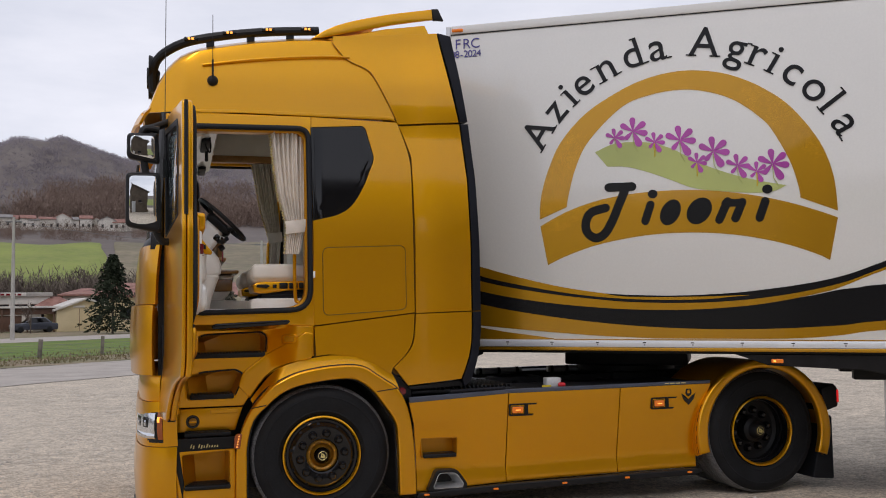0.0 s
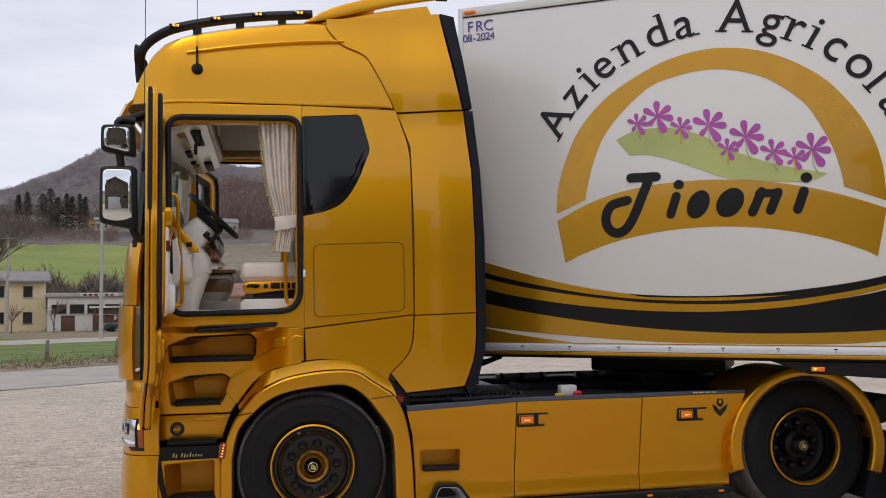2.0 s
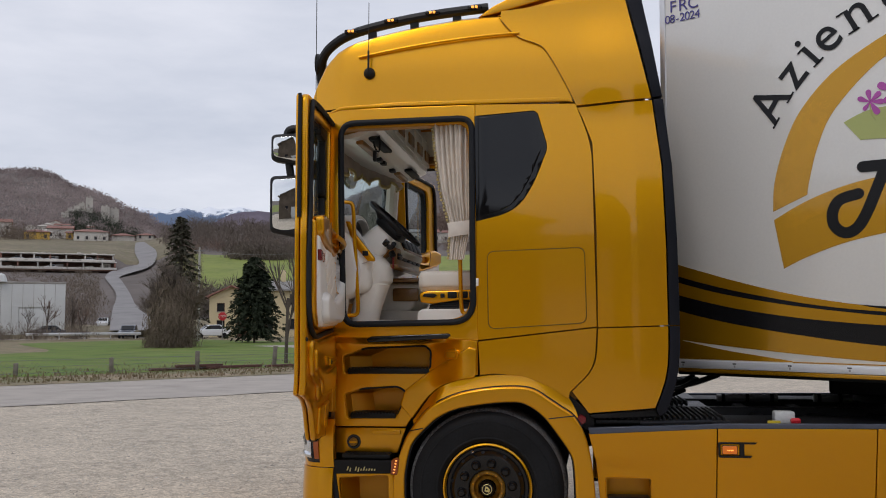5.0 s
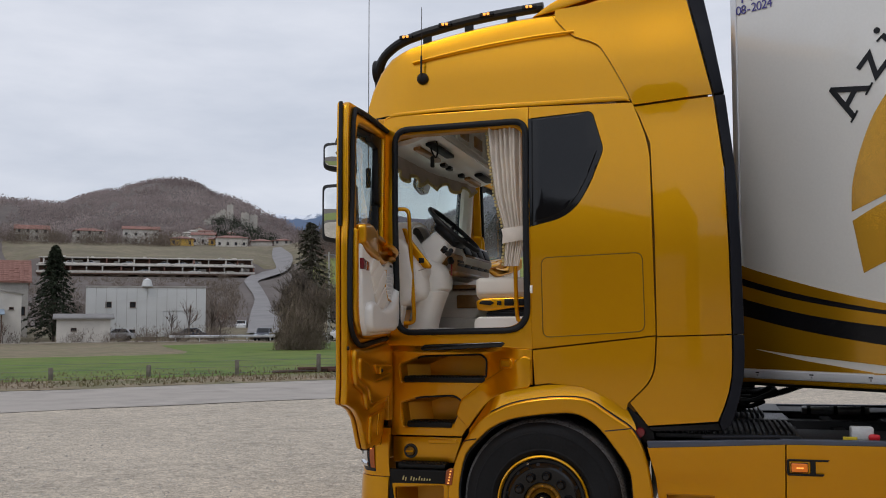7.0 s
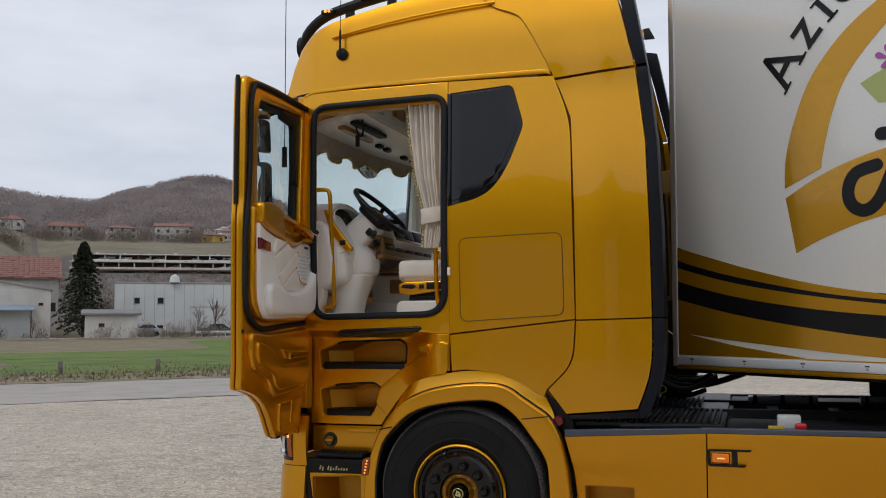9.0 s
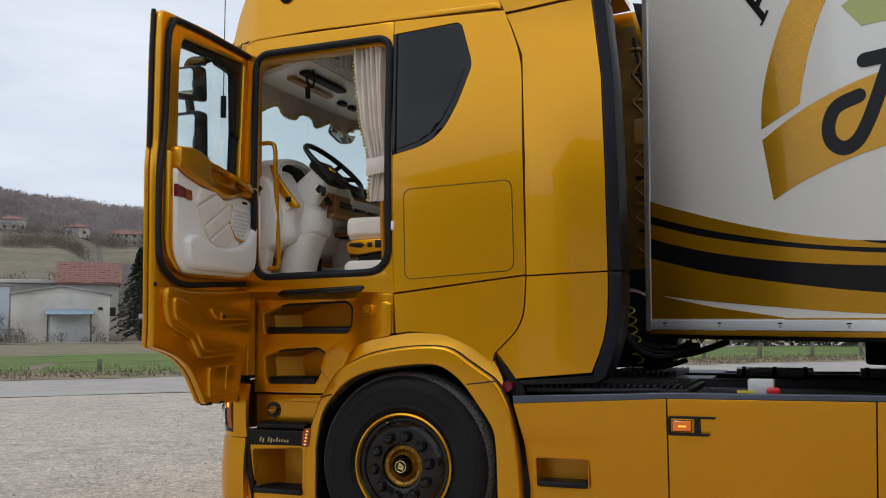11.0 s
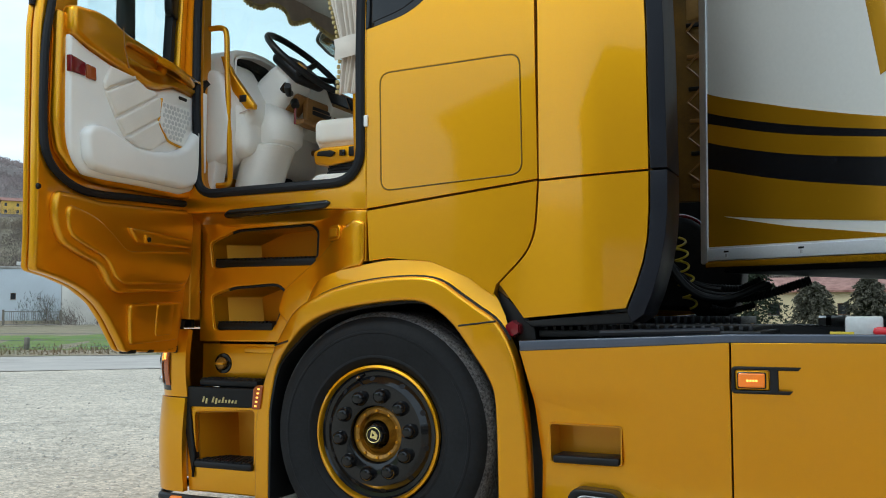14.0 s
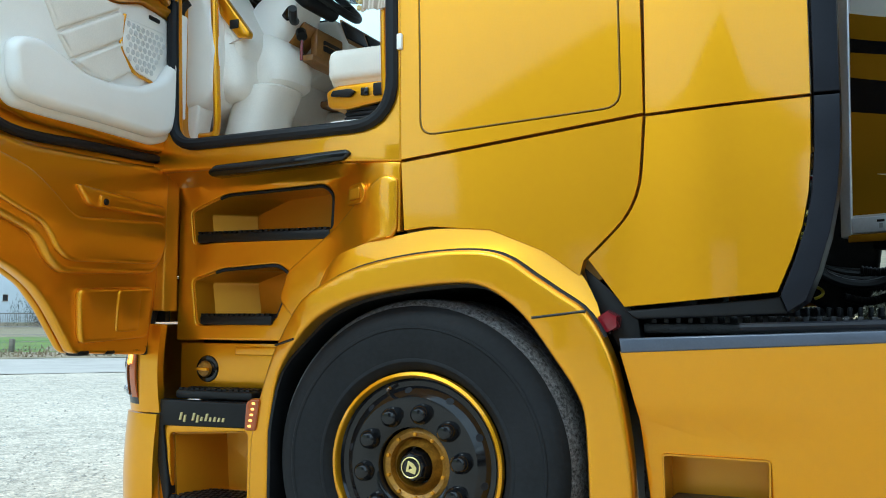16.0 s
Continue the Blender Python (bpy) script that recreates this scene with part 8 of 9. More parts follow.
        put("frame", plate([(x - a / 2, zz), (x - a / 2, zz + c), (x + a / 2, zz + c), (x + a / 2, zz)], 0.08, 0.14, 0.005, [[(x - a / 2 + 0.07, zz + 0.07), (x - a / 2 + 0.07, zz + c - 0.07), (x + a / 2 - 0.07, zz + c - 0.07), (x + a / 2 - 0.07, zz + 0.07)]]), SHUTTER, "", win)
        put("sill", box(x - a / 2 - 0.08, x + a / 2 + 0.08, -0.08, 0.1, zz - 0.08, zz, 0.01), CONCRETE, "", win)
    for x, zz, a, c in doors:
        put("door", box(x - a / 2, x + a / 2, 0.12, 0.18, zz, zz + c, 0.01), PANEL_WALL if c > 3 else SHUTTER)
    return b, m, put


# white industrial shed with its loading door
b, m, put = building("industrial_shed", "white sheet-clad shed with a tall loading door", 33.0, 125, 14.6, 14, 6.6, PANEL_WALL, CONCRETE, 0.25, [(-4.6, 4.1, 0.75, 0.75), (-1.7, 4.1, 0.75, 0.75), (-4.7, 0.6, 0.75, 0.75), (-1.7, 0.6, 0.75, 0.75)], 0, 0.05, style="flat", doors=[(3.9, 0, 3.8, 3.7)])
for i in range(12):
    x = -7.3 + 1.22 * i
    put("cladding_seam", box(x - 0.02, x + 0.02, -0.03, 0.0, 0, 6.6, 0.0), CONCRETE)
put("roof_vent", lathe([(0.0, 7.9), (0.5, 7.6), (0.6, 7.2), (0.7, 6.8)], 12, "z"), PANEL_WALL)
# shed with the pale blue awning
b, m, put = building("workshop", "whitewashed workshop with a pale blue awning", 42.3, 112, 10.2, 10, 5.4, PALE, CONCRETE, 0.75, [(4.1, 3.6, 0.5, 0.3)], 0, 0.2, style="front_gable", doors=[(0.9, 0, 4.4, 3.05)])
put("awning", add(bmesh.new(), box(-1.6, 3.4, -2.2, 0.2, 0, 0.12, 0.02), Matrix.Translation((0, 0, 3.55)) @ Matrix.Rotation(0.25, 4, "X")), BLUE_SHEET, "pale blue corrugated awning")
for x in (-1.3, 3.1):
    put("awning_post", tube([(x, -2.0, 0), (x, -2.0, 3.1)], 0.06), SHUTTER)
building("long_shed", "long pale blue-white shed", 48.9, 128, 17, 12, 6.8, material("ice_white_cladding", (0.52, 0.56, 0.60), 0.6, 0.1, 0, 0.06, 0.3, 8), CONCRETE, 0.3, [(3, 3, 0.6, 0.8), (-4, 1, 1, 0.8)], 0, 0.1, style="flat")
# damaged red roof behind
b, m, put = building("farm_building", "old barn under a patched red tile roof", 41.0, 134, 7.6, 10, 7.6, CONCRETE, TILE, 3.0, [(1, 3.2, 1.2, 1.2), (3, 3.2, 1.0, 1.2)], 0, 0.4, style="gable")
random.seed(8)
tile_mesh = mesh_of("tile", box(0, 0.56, -0.30, 0.30, 0, 0.05, 0), TILE)
for row in range(10):
    v = (row + 0.5) / 10.4
    for col in range(13):
        if random.random() > 0.12:
            o = hang(new("tile", tile_mesh), b)
            o.matrix_basis = m @ Matrix.Translation((-4.15 + 0.62 * col + random.uniform(0, 0.05), lerp(-0.4, 4.9, v), 7.70 + 3.02 * v + random.uniform(0, 0.06))) @ Matrix.Rotation(0.53 + random.uniform(-0.04, 0.04), 4, "X")
b, m, put = building("open_shelter", "small shelter with a grey sheet roof", 36.4, 107, 5.4, 4, 2.6, PALE, SLATE, 0.35, [(-1, 1.2, 0.6, 0.4)], 0, 0.4, style="gable")
# long yellow house and its neighbours
wins = [(x, z, 0.95, 1.25) for x in (-4.2, -1.4, 1.6, 4.4) for z in (0.9, 3.75)]
b, m, put = building("farmhouse", "long two-storey yellow farmhouse under a grey roof", 16.0, 111, 12.4, 8, 5.5, PLASTER, SLATE, 1.1, wins, 0, 0.5, style="gable", doors=[(0.1, 0, 1.1, 2.2)])
put("chimney", box(-3.0, -2.4, 3.4, 4.0, 6.0, 8.0, 0.03), PLASTER)
building("farmhouse_wing", "lower yellow wing with a porch", 20.4, 112, 5.0, 7, 4.7, PLASTER, TILE, 1.2, [(-1.2, 0.9, 0.9, 1.1), (1.2, 3.0, 0.9, 1.0), (-1.2, 3.0, 0.9, 1.0)], 0, 0.5, style="front_gable", doors=[(1.2, 0, 1.1, 2.2)])
b, m, put = building("shop_building", "low flat-roofed roadside shop with a long window band", 10.2, 108, 9.5, 9, 3.7, PALE, CONCRETE, 0.45, [(x, 1.9, 1.5, 1.0) for x in (-3.6, -1.8, 0.0, 1.8, 3.6)], 0, 0.25, style="flat", doors=[(-2.7, 0, 1.4, 1.7), (0.9, 0, 2.2, 1.7)])
sign = put("shop_sign", box(-1.5, 2.4, -0.32, -0.26, 3.75, 4.1, 0.02), PALE, "pale sign board with red bars")
for k in range(6):
    put("sign_bar", box(-1.2 + 0.55 * k, -0.82 + 0.55 * k, -0.34, -0.32, 3.82, 4.03, 0), RED, "", sign)
b, m, put = building("canopy", "open carport with a white flat roof", 8.2, 100, 7.5, 4, 0.1, SHUTTER, PALE, 0.2, (), 0, 0.3, style="flat", z=2.3)
for x in (-3.5, -1.2, 1.2, 3.5):
    put("canopy_post", box(x - 0.07, x + 0.07, -0.2, -0.05, -2.3, 0, 0.01), SHUTTER)
building("red_roof_house", "low house under a red hipped roof", 7.4, 106, 4.2, 5, 2.4, PALE, TILE, 1.3, [(-1.0, 0.9, 0.8, 1.0), (1.0, 0.9, 0.8, 1.0)], 0, 0.5, style="hip")
building("yellow_shed", "yellow gabled shed beside the carport", 5.8, 100, 5.6, 6, 2.2, PLASTER, PALE, 1.0, [(1.2, 0.9, 0.9, 0.7)], 12, 0.3, style="front_gable")
building("red_roof_house", "two-storey house with a red roof and balcony band", 5.7, 113, 5.0, 7, 4.0, PALE, TILE, 0.8, [(-1.4, 2.4, 1.1, 1.1), (1.2, 2.4, 1.1, 1.1), (-1.4, 0.5, 1.1, 1.1)], 0, 0.6, style="hip")
building("yard_building", "pale yellow building beyond the yard", 1.0, 96, 12, 8, 3.4, PLASTER, TILE, 1.3, [(x, 1.2, 1.0, 1.1) for x in (-4.5, -1.5, 1.5, 4.5)], 0, 0.4)
building("yard_building", "grey low building beyond the yard", -5.6, 98, 9, 8, 4.2, CONCRETE, CONCRETE, 0.4, [(x, 1.6, 1.2, 1.1) for x in (-3, 0, 3)], 0, 0.2, style="flat")

# village houses on the slope
random.seed(11)
VILLAGE = [(33.5, 425, 15, 6.5, "pale", 1.6), (31.2, 408, 9.5, 3.6, "yellow", 1.3), (30.0, 430, 10, 4.5, "pale", 1.4), (28.33, 405, 13, 4.4, "pale", 1.3), (29.2, 415, 7, 3.2, "yellow", 1.0), (42.2, 425, 9, 4, "pale", 2.0), (39.3, 428, 13, 5.2, "stone", 2.0),
           (36.3, 430, 12, 5.2, "stone", 1.6), (26.6, 424, 9, 2.4, "stone", 1.3), (25.4, 428, 7, 2.6, "stone", 1.2), (45.5, 430, 10, 5, "pale", 1.8), (48.2, 425, 12, 6, "yellow", 1.6), (47.0, 440, 10, 5, "pale", 1.8), (50.5, 430, 12, 6, "pale", 1.8)]
for az, r, w, h, kind, rise in VILLAGE:
    mat = {"pale": PALE, "yellow": YELLOW_WALL, "stone": STONE}[kind]
    n = max(2, int(w / 3.2))
    ws = [(lerp(-w / 2 + 1.5, w / 2 - 1.5, i / (n - 1)), z, 1.0, 1.3) for i in range(n) for z in ((1.0, 3.8) if h > 5 else (1.2,))]
    building("village_house", {"pale": "pale plastered village house with a tiled roof", "yellow": "bright yellow village house with a tiled roof", "stone": "old stone village house with a tiled roof"}[kind], az, r, w, 9, h, mat, TILE, rise, ws, random.uniform(-8, 8), 0.5, style=random.choice(("hip", "gable")), group="village houses")
for i in range(20):
    az = 2.4 + 0.61 * i + random.uniform(-0.12, 0.12)
    w, h = random.uniform(3.8, 6.0), random.uniform(3.0, 4.6)
    building("village_house", "narrow pale row house at the field's upper edge", az, 352 + random.uniform(-4, 6), w, 8, h, YELLOW_WALL if i in (13,) else (PALE if i % 4 else STONE), TILE if i % 3 else SLATE, random.uniform(0.9, 1.7), [(-w / 4, 1.2, 0.8, 1.2), (w / 4, 1.2, 0.8, 1.2)], random.uniform(-6, 6), 0.3, style=random.choice(("gable", "front_gable", "front_gable")), group="village houses")

# parked-car terraces
def terraces():
    t = thing("parking_terraces", "two long concrete parking terraces on the slope", "building", polar(32.8, 300, slope(300, 32.8)))
    for level, (r, zoff) in enumerate(((302, 1.5), (308, 4.2))):
        m = at(32.8, r, slope(300, 32.8) + zoff)
        for nm, bm in (("slab", box(-33, 31, -1, 6, 1.9, 2.2, 0.03)), ("back_wall", box(-33, 31, 2.6, 6, -1.0, 1.9, 0.02)), ("parapet", box(-33, 31, -1.05, -0.9, -0.3, 0.40, 0.02)), ("floor_slab", box(-33, 31, -1, 6, -0.7, -0.3, 0.02))):
            bm.transform(m)
            part(nm, bm, PALE if nm in ("slab", "parapet") else SHUTTER, t)
        for i in range(15):
            x = -32.5 + 4.5 * i + (0.9 if (i * 5 + level) % 4 == 1 else 0.0)
            bm = box(x - 0.2, x + 0.2, -0.8, -0.4, -0.3, 1.9, 0.02)
            bm.transform(m)
            part("pillar", bm, (CONCRETE, PALE, TILE)[(i * 7 + level) % 3], t)
        random.seed(30 + level)
        for i in range(15):
            x, w = random.uniform(-32, 28), random.uniform(1.2, 3.0)
            bm = box(x, x + w, 0.8, 1.2, -0.3, random.uniform(0.7, 1.7), 0.02)
            bm.transform(m)
            part("infill_wall", bm, random.choice((CONCRETE, PALE, SHUTTER, TILE)), t)
        for i in range(16):
            x = random.uniform(-32, 29)
            bm = box(x, x + random.uniform(0.5, 1.6), 0.5, 1.5, 2.2, random.uniform(2.35, 2.7), 0.02)
            bm.transform(m)
            part("roof_stub", bm, random.choice((CONCRETE, PALE)), t)
    return t


terraces()


def castle():
    c = thing("hill_castle", "ruined stone castle with a square tower on the hill", "castle", polar(29.0, 600, slope(600, 29.0)))
    for az, r, w, e, d in ((28.47, 600, 4.0, 0.1262, 5), (28.86, 602, 3.6, 0.1205, 6), (29.15, 602, 3.2, 0.1170, 6), (29.46, 600, 3.6, 0.1130, 6), (27.6, 606, 5, 0.1180, 6), (27.1, 608, 5, 0.1160, 5), (29.75, 585, 4, 0.1075, 5)):
        h = max(4.0, 1.6 + e * r - slope(r, az))
        bm = plate([(-w / 2, -4), (-w / 2, h), (-w / 4, h + 0.8), (-w / 4, h), (0, h), (0, h + 0.9), (w / 4, h + 0.9), (w / 4, h), (w / 2, h), (w / 2, -4)], 0, d, 0.05, [[(-w / 5, h * 0.45), (-w / 5, h * 0.6), (-w / 5 + 0.8, h * 0.6), (-w / 5 + 0.8, h * 0.45)]])
        bm.transform(at(az, r))
        part("castle_block", bm, STONE, c)
    return c


castle()
random.seed(17)
for k in range(26):
    az, r = random.uniform(28.2, 31.7), random.uniform(446, 550)
    w, h = random.uniform(4, 8), random.uniform(2.6, 4.2)
    building("village_house", "old pale stone house below the castle", az, r, w, 7, h, random.choice((STONE, PALE, STONE)), TILE if k % 3 else STONE, random.uniform(0.7, 1.4), [(-w / 4, 1.0, 0.9, 1.2), (w / 4, 1.0, 0.9, 1.2)], random.uniform(-15, 15), 0.3, style=random.choice(("gable", "hip", "front_gable")), group="village houses")


# ---- trees ----
def bare_tree_mesh(h, spread, seed, limbs=5, depth=4, thickness=0.02, twig_count=4):
    random.seed(seed)
    trunk, twigs = bmesh.new(), bmesh.new()

    def spike(bm, p, q, r0, r1, n=4):
        d = (q - p).normalized()
        a = d.orthogonal().normalized()
        b = d.cross(a)
        rows = []
        for c, r in ((p, r0), (q, r1)):
            rows.append([bm.verts.new(c + (a * math.cos(2 * math.pi * k / n) + b * math.sin(2 * math.pi * k / n)) * r) for k in range(n)])
        for k in range(n):
            bm.faces.new((rows[0][k], rows[0][(k + 1) % n], rows[1][(k + 1) % n], rows[1][k]))

    def grow(p, d, length, r, level):
        q = p + d * length
        spike(trunk if level < 2 else twigs, p, q, r, r * 0.65, 5 if level < 2 else 3)
        if level >= depth:
            return
        for k in range(limbs if level < 2 else twig_count):
            f = random.uniform(0.35, 1.0)
            nd = (d + Vector((random.gauss(0, spread), random.gauss(0, spread), random.gauss(0.12, spread * 0.6)))).normalized()
            grow(p + d * length * f, nd, length * random.uniform(0.5, 0.75), r * 0.55, level + 1)
    grow(Vector((0, 0, -0.1)), Vector((0.02, 0.01, 1)).normalized(), h * 0.42, h * thickness, 0)
    return trunk, twigs


def bare_tree(name, label, place, h, spread, seed, twig=TWIG, limbs=5, depth=4, thickness=0.02, twig_count=4):
    t = thing(name, label, "tree", (0, 0, 0))
    a, b = bare_tree_mesh(h, spread, seed, limbs, depth, thickness, twig_count)
    part("trunk", a, BARK, t)
    part("crown", b, twig, t)
    t.location = place
    return t


def conifer(label, place, h, w, seed, dense=1800, taper=0.78, needle=NEEDLE):
    random.seed(seed)
    t = thing("conifer", label, "tree", (0, 0, 0))
    part("trunk", tube([(0, 0, -0.1), (0, 0, h * 0.95)], h * 0.014), BARK, t)
    bm = bmesh.new()
    boughs = max(30, dense // 34)
    for i in range(boughs):
        f = ((i + random.random()) / boughs) ** 0.85
        a = i * 2.399 + random.uniform(-0.3, 0.3)
        reach = (w / 2 * (1 - f) ** taper * random.uniform(0.66, 1.16) + 0.15) * (0.75 if f < 0.06 else 1.0)
        z0 = h * (0.07 + 0.92 * f)
        along, across = Vector((math.cos(a), math.sin(a), 0)), Vector((-math.sin(a), math.cos(a), 0))
        for k in range(34):
            u = random.random() ** 0.7
            spread = 0.24 * reach * (1.15 - u) * random.uniform(-1, 1)
            c = along * reach * u + across * spread + Vector((0, 0, z0 + reach * (0.10 * u - 0.34 * u * u) + random.uniform(-0.10, 0.06)))
            size = random.uniform(0.16, 0.34) * (0.6 + h / 20)
            tip = (along * random.uniform(0.3, 1.0) + across * random.uniform(-0.6, 0.6) + Vector((0, 0, random.uniform(-0.8, 0.15)))).normalized() * size
            side = across * size * 0.28 + Vector((0, 0, random.uniform(-0.1, 0.1)))
            v = [bm.verts.new(c + o) for o in (-side, tip * 0.75 - side * 0.4, tip, side)]
            bm.faces.new(v[:3])
            bm.faces.new((v[0], v[2], v[3]))
    part("crown", bm, needle, t)
    t.location = place
    return t


def ground_at(az, r):
    p = polar(az, r)
    return (p.x, p.y, slope(r, az))


GREY_NEEDLE = material("grey_green_needles", (0.075, 0.074, 0.052), 0.95, 0, 0, 0.4, 0.8, 6, second=(0.135, 0.125, 0.095), spec=0.1)
conifer("tall thin grey-green spruce behind the brown bush", (-33.1, 71.7, 0), 11.0, 5.6, 1, 4200, 0.62, GREY_NEEDLE)
conifer("broad dark fir by the yellow house", (-25.6, 69.3, 0), 7.1, 4.9, 2, 14000, 0.5)
conifer("dark spruce between the sheds", ground_at(38.0, 116), 11.2, 7.0, 3, 8000)
conifer("dark conifer beside the red roofs", (-6.5, 77.7, 0), 6.8, 5.6, 4, 6000)
for k, (az, r, h, w) in enumerate(((1.2, 70, 3.4, 3.6), (-1.6, 72, 3.8, 3.6), (-4.2, 70, 3.2, 3.4))):
    conifer("rounded grey-green evergreen beyond the yard", ground_at(az, r), h, w, 20 + k, 6000, 0.42, GREY_NEEDLE)
for k, (az, h, w) in enumerate(((10.55, 12.5, 4.0), (10.85, 13.5, 4.0), (11.25, 12.5, 4.0), (11.55, 13.5, 4.2), (12.0, 12.0, 7.0), (12.4, 15.0, 8.0), (12.8, 13.0, 7.0), (13.6, 13.5, 4.5), (14.05, 12.5, 4.5))):
    conifer("dark evergreen in a clump on the slope", ground_at(az, 346), h, w, 30 + k, 3400, 0.45)
for k, (az, r, h) in enumerate(((24.3, 67, 5.6), (23.2, 66, 5.2), (23.8, 68, 6.4), (23.0, 68, 4.2), (24.7, 68, 4.2), (23.5, 67, 5.8), (24.1, 69, 5.0))):
    bare_tree("bare_bush", "dense brown leafless bush by the pole", ground_at(az, r), h, 0.30, 90 + k, BUSH if k % 2 else TWIG, 8, 4, 0.012, 7)
bare_tree("bare_tree", "slim bare sapling at the fence", (-10.65, 29.9, 0), 6.4, 0.40, 7, TWIG, 5, 3, 0.013)
for k, (az, r, h) in enumerate(((30.6, 112, 6.0), (29.3, 110, 6.5), (31.6, 113, 4.2), (28.8, 118, 5.0), (35.2, 108, 3.4), (45.6, 104, 4.0), (40.6, 106, 3.0), (8.8, 92, 4.2), (14.6, 98, 4.0), (18.3, 97, 3.6), (6.0, 118, 6.0), (3.2, 110, 5.0), (12.4, 100, 4.5))):
    bare_tree("bare_tree", "bare leafless tree by the buildings", ground_at(az, r), h, 0.42, 40 + k, TWIG_RED if k % 3 == 0 else TWIG, 5, 3, 0.016)


def scrub(name, label, a0, a1, r0, r1, h, n, mat, seed, blades=46, lean=0.5, fine=1.0, wide=0.475):
    """Uncounted leafless scrub: many thin twigs in uneven clumps."""
    random.seed(seed)
    blades, fine = 2 * blades, 0.55 * fine
    bm = bmesh.new()
    for i in range(n):
        az, r = random.uniform(a0, a1), random.uniform(r0, r1)
        p = polar(az, r)
        base = slope(r, az)
        hh = h * random.uniform(0.55, 1.25)
        w = hh * wide * random.uniform(0.74, 1.26)
        for k in range(blades):
            a, f = random.uniform(0, 6.283), random.random() ** 0.5
            q = Vector((p.x + w * f * math.cos(a), p.y + w * f * math.sin(a), base + hh * random.uniform(0.0, 0.86) * (1 - 0.5 * f * f)))
            s = hh * random.uniform(0.06, 0.15) * fine
            d = Vector((random.gauss(0, lean), random.gauss(0, lean), 1)).normalized() * s * 3.4
            e = Vector((random.uniform(-1, 1), random.uniform(-1, 1), random.uniform(-0.5, 0.5))).normalized() * s * 0.27
            bm.faces.new((bm.verts.new(q - e), bm.verts.new(q + e), bm.verts.new(q + d)))
    return solid(name, bm, mat, label, "scrub", kind="stuff")


scrub("bush_twigs", "thick brown leafless thicket by the pole", 22.9, 25.0, 63, 66, 3.4, 26, BUSH, 51, 260, 0.35, 0.40, 0.26)
scrub("bush_twigs", "thick brown leafless thicket by the pole", 23.1, 24.5, 64, 66, 5.4, 12, BUSH, 52, 300, 0.3, 0.28, 0.20)
scrub("slope_grove", "dark leafless grove on the green slope", 14.5, 20.3, 262, 280, 5.4, 170, TWIG, 58, 110, 0.5, 0.9)
scrub("pasture_hedge", "leafless hedgerow above the dry pasture", 41.5, 49.5, 314, 345, 6.0, 150, BUSH, 59, 120, 0.5, 0.5)
scrub("pasture_hedge", "overgrown thicket beside the dry pasture", 46.8, 50.5, 190, 310, 5.0, 90, TWIG, 60, 130, 0.5, 0.5)
scrub("shed_scrub", "leafless shrub beside the workshop wall", 44.1, 44.9, 105, 106.5, 3.0, 6, TWIG, 61, 160, 0.4, 0.3)
scrub("shed_scrub", "dark shrubs against the long shed", 45.3, 46.4, 108, 110, 3.6, 5, NEEDLE, 62, 160, 0.5, 0.4)
scrub("knoll_woods", "russet oaks on the knoll before the mountain", -4, 7.4, 470, 600, 12, 300, TWIG_RED, 53, 130, 0.5, 0.6)
scrub("knoll_woods", "grey bare trees behind the row houses", 6, 24, 390, 450, 8, 260, TWIG, 54, 100, 0.5, 0.55)
scrub("house_trees", "bare garden trees among the slope houses", 31.5, 42, 396, 416, 8.5, 60, BUSH, 55, 160, 0.45, 0.42)
scrub("row_trees", "thin bare trees before the row houses", 2, 15, 328, 344, 5.5, 120, BUSH, 56, 90, 0.45, 0.4)
scrub("shed_scrub", "bare shrubs and weeds along the white shed", 28.5, 37, 104, 112, 2.0, 70, BUSH, 57, 80, 0.4, 0.5)
scrub("hedge_scrub", "leafless hedge along the foot of the green slope", 1, 24, 150, 166, 5.4, 240, TWIG, 1, 80, 0.5, 0.9)
scrub("upper_woods", "bare woodland above the green slope", 1, 24, 296, 330, 4.0, 260, TWIG_RED, 2, 90, 0.5, 0.7)
scrub("upper_woods", "dense bare woodland behind the row houses", -6, 9, 372, 440, 13, 260, TWIG_RED, 3, 140, 0.5, 0.6)
scrub("upper_woods", "bare trees on the slope among the houses", 12, 24.2, 300, 420, 8, 200, TWIG, 4, 90, 0.5, 0.65)
scrub("shed_scrub", "bare scrub behind the sheds", 28.2, 56, 140, 200, 4.0, 270, TWIG, 5, 70, 0.5, 0.7)
scrub("shed_scrub", "bare shrubs along the shed fence", 28, 50, 103, 108, 1.5, 60, TWIG, 6)
scrub("village_scrub", "bare trees among the village houses", 27, 52, 400, 460, 6, 200, TWIG, 7, 90, 0.5, 0.65)
scrub("castle_scrub", "dark evergreen patches below the castle", 25.6, 29.4, 470, 596, 7, 230, NEEDLE, 8, 80, 0.5, 0.8)
scrub("terrace_scrub", "dark scrub below the parking terraces", 27.8, 40, 215, 297, 2.4, 420, BUSH, 9, 40, 0.5, 0.9)
scrub("roadside_scrub", "scrub beside the winding road", 22.3, 24.5, 150, 300, 3.4, 150, BUSH, 13, 50, 0.5, 0.9)
scrub("roadside_scrub", "bare trees on the bank left of the road", 27.9, 30.0, 150, 260, 5, 50, BUSH, 15, 60, 0.45, 0.6)
scrub("roadside_scrub", "weeds and brambles on the far verge", 0, 55, 99, 106, 0.5, 160, TWIG, 14, 30)

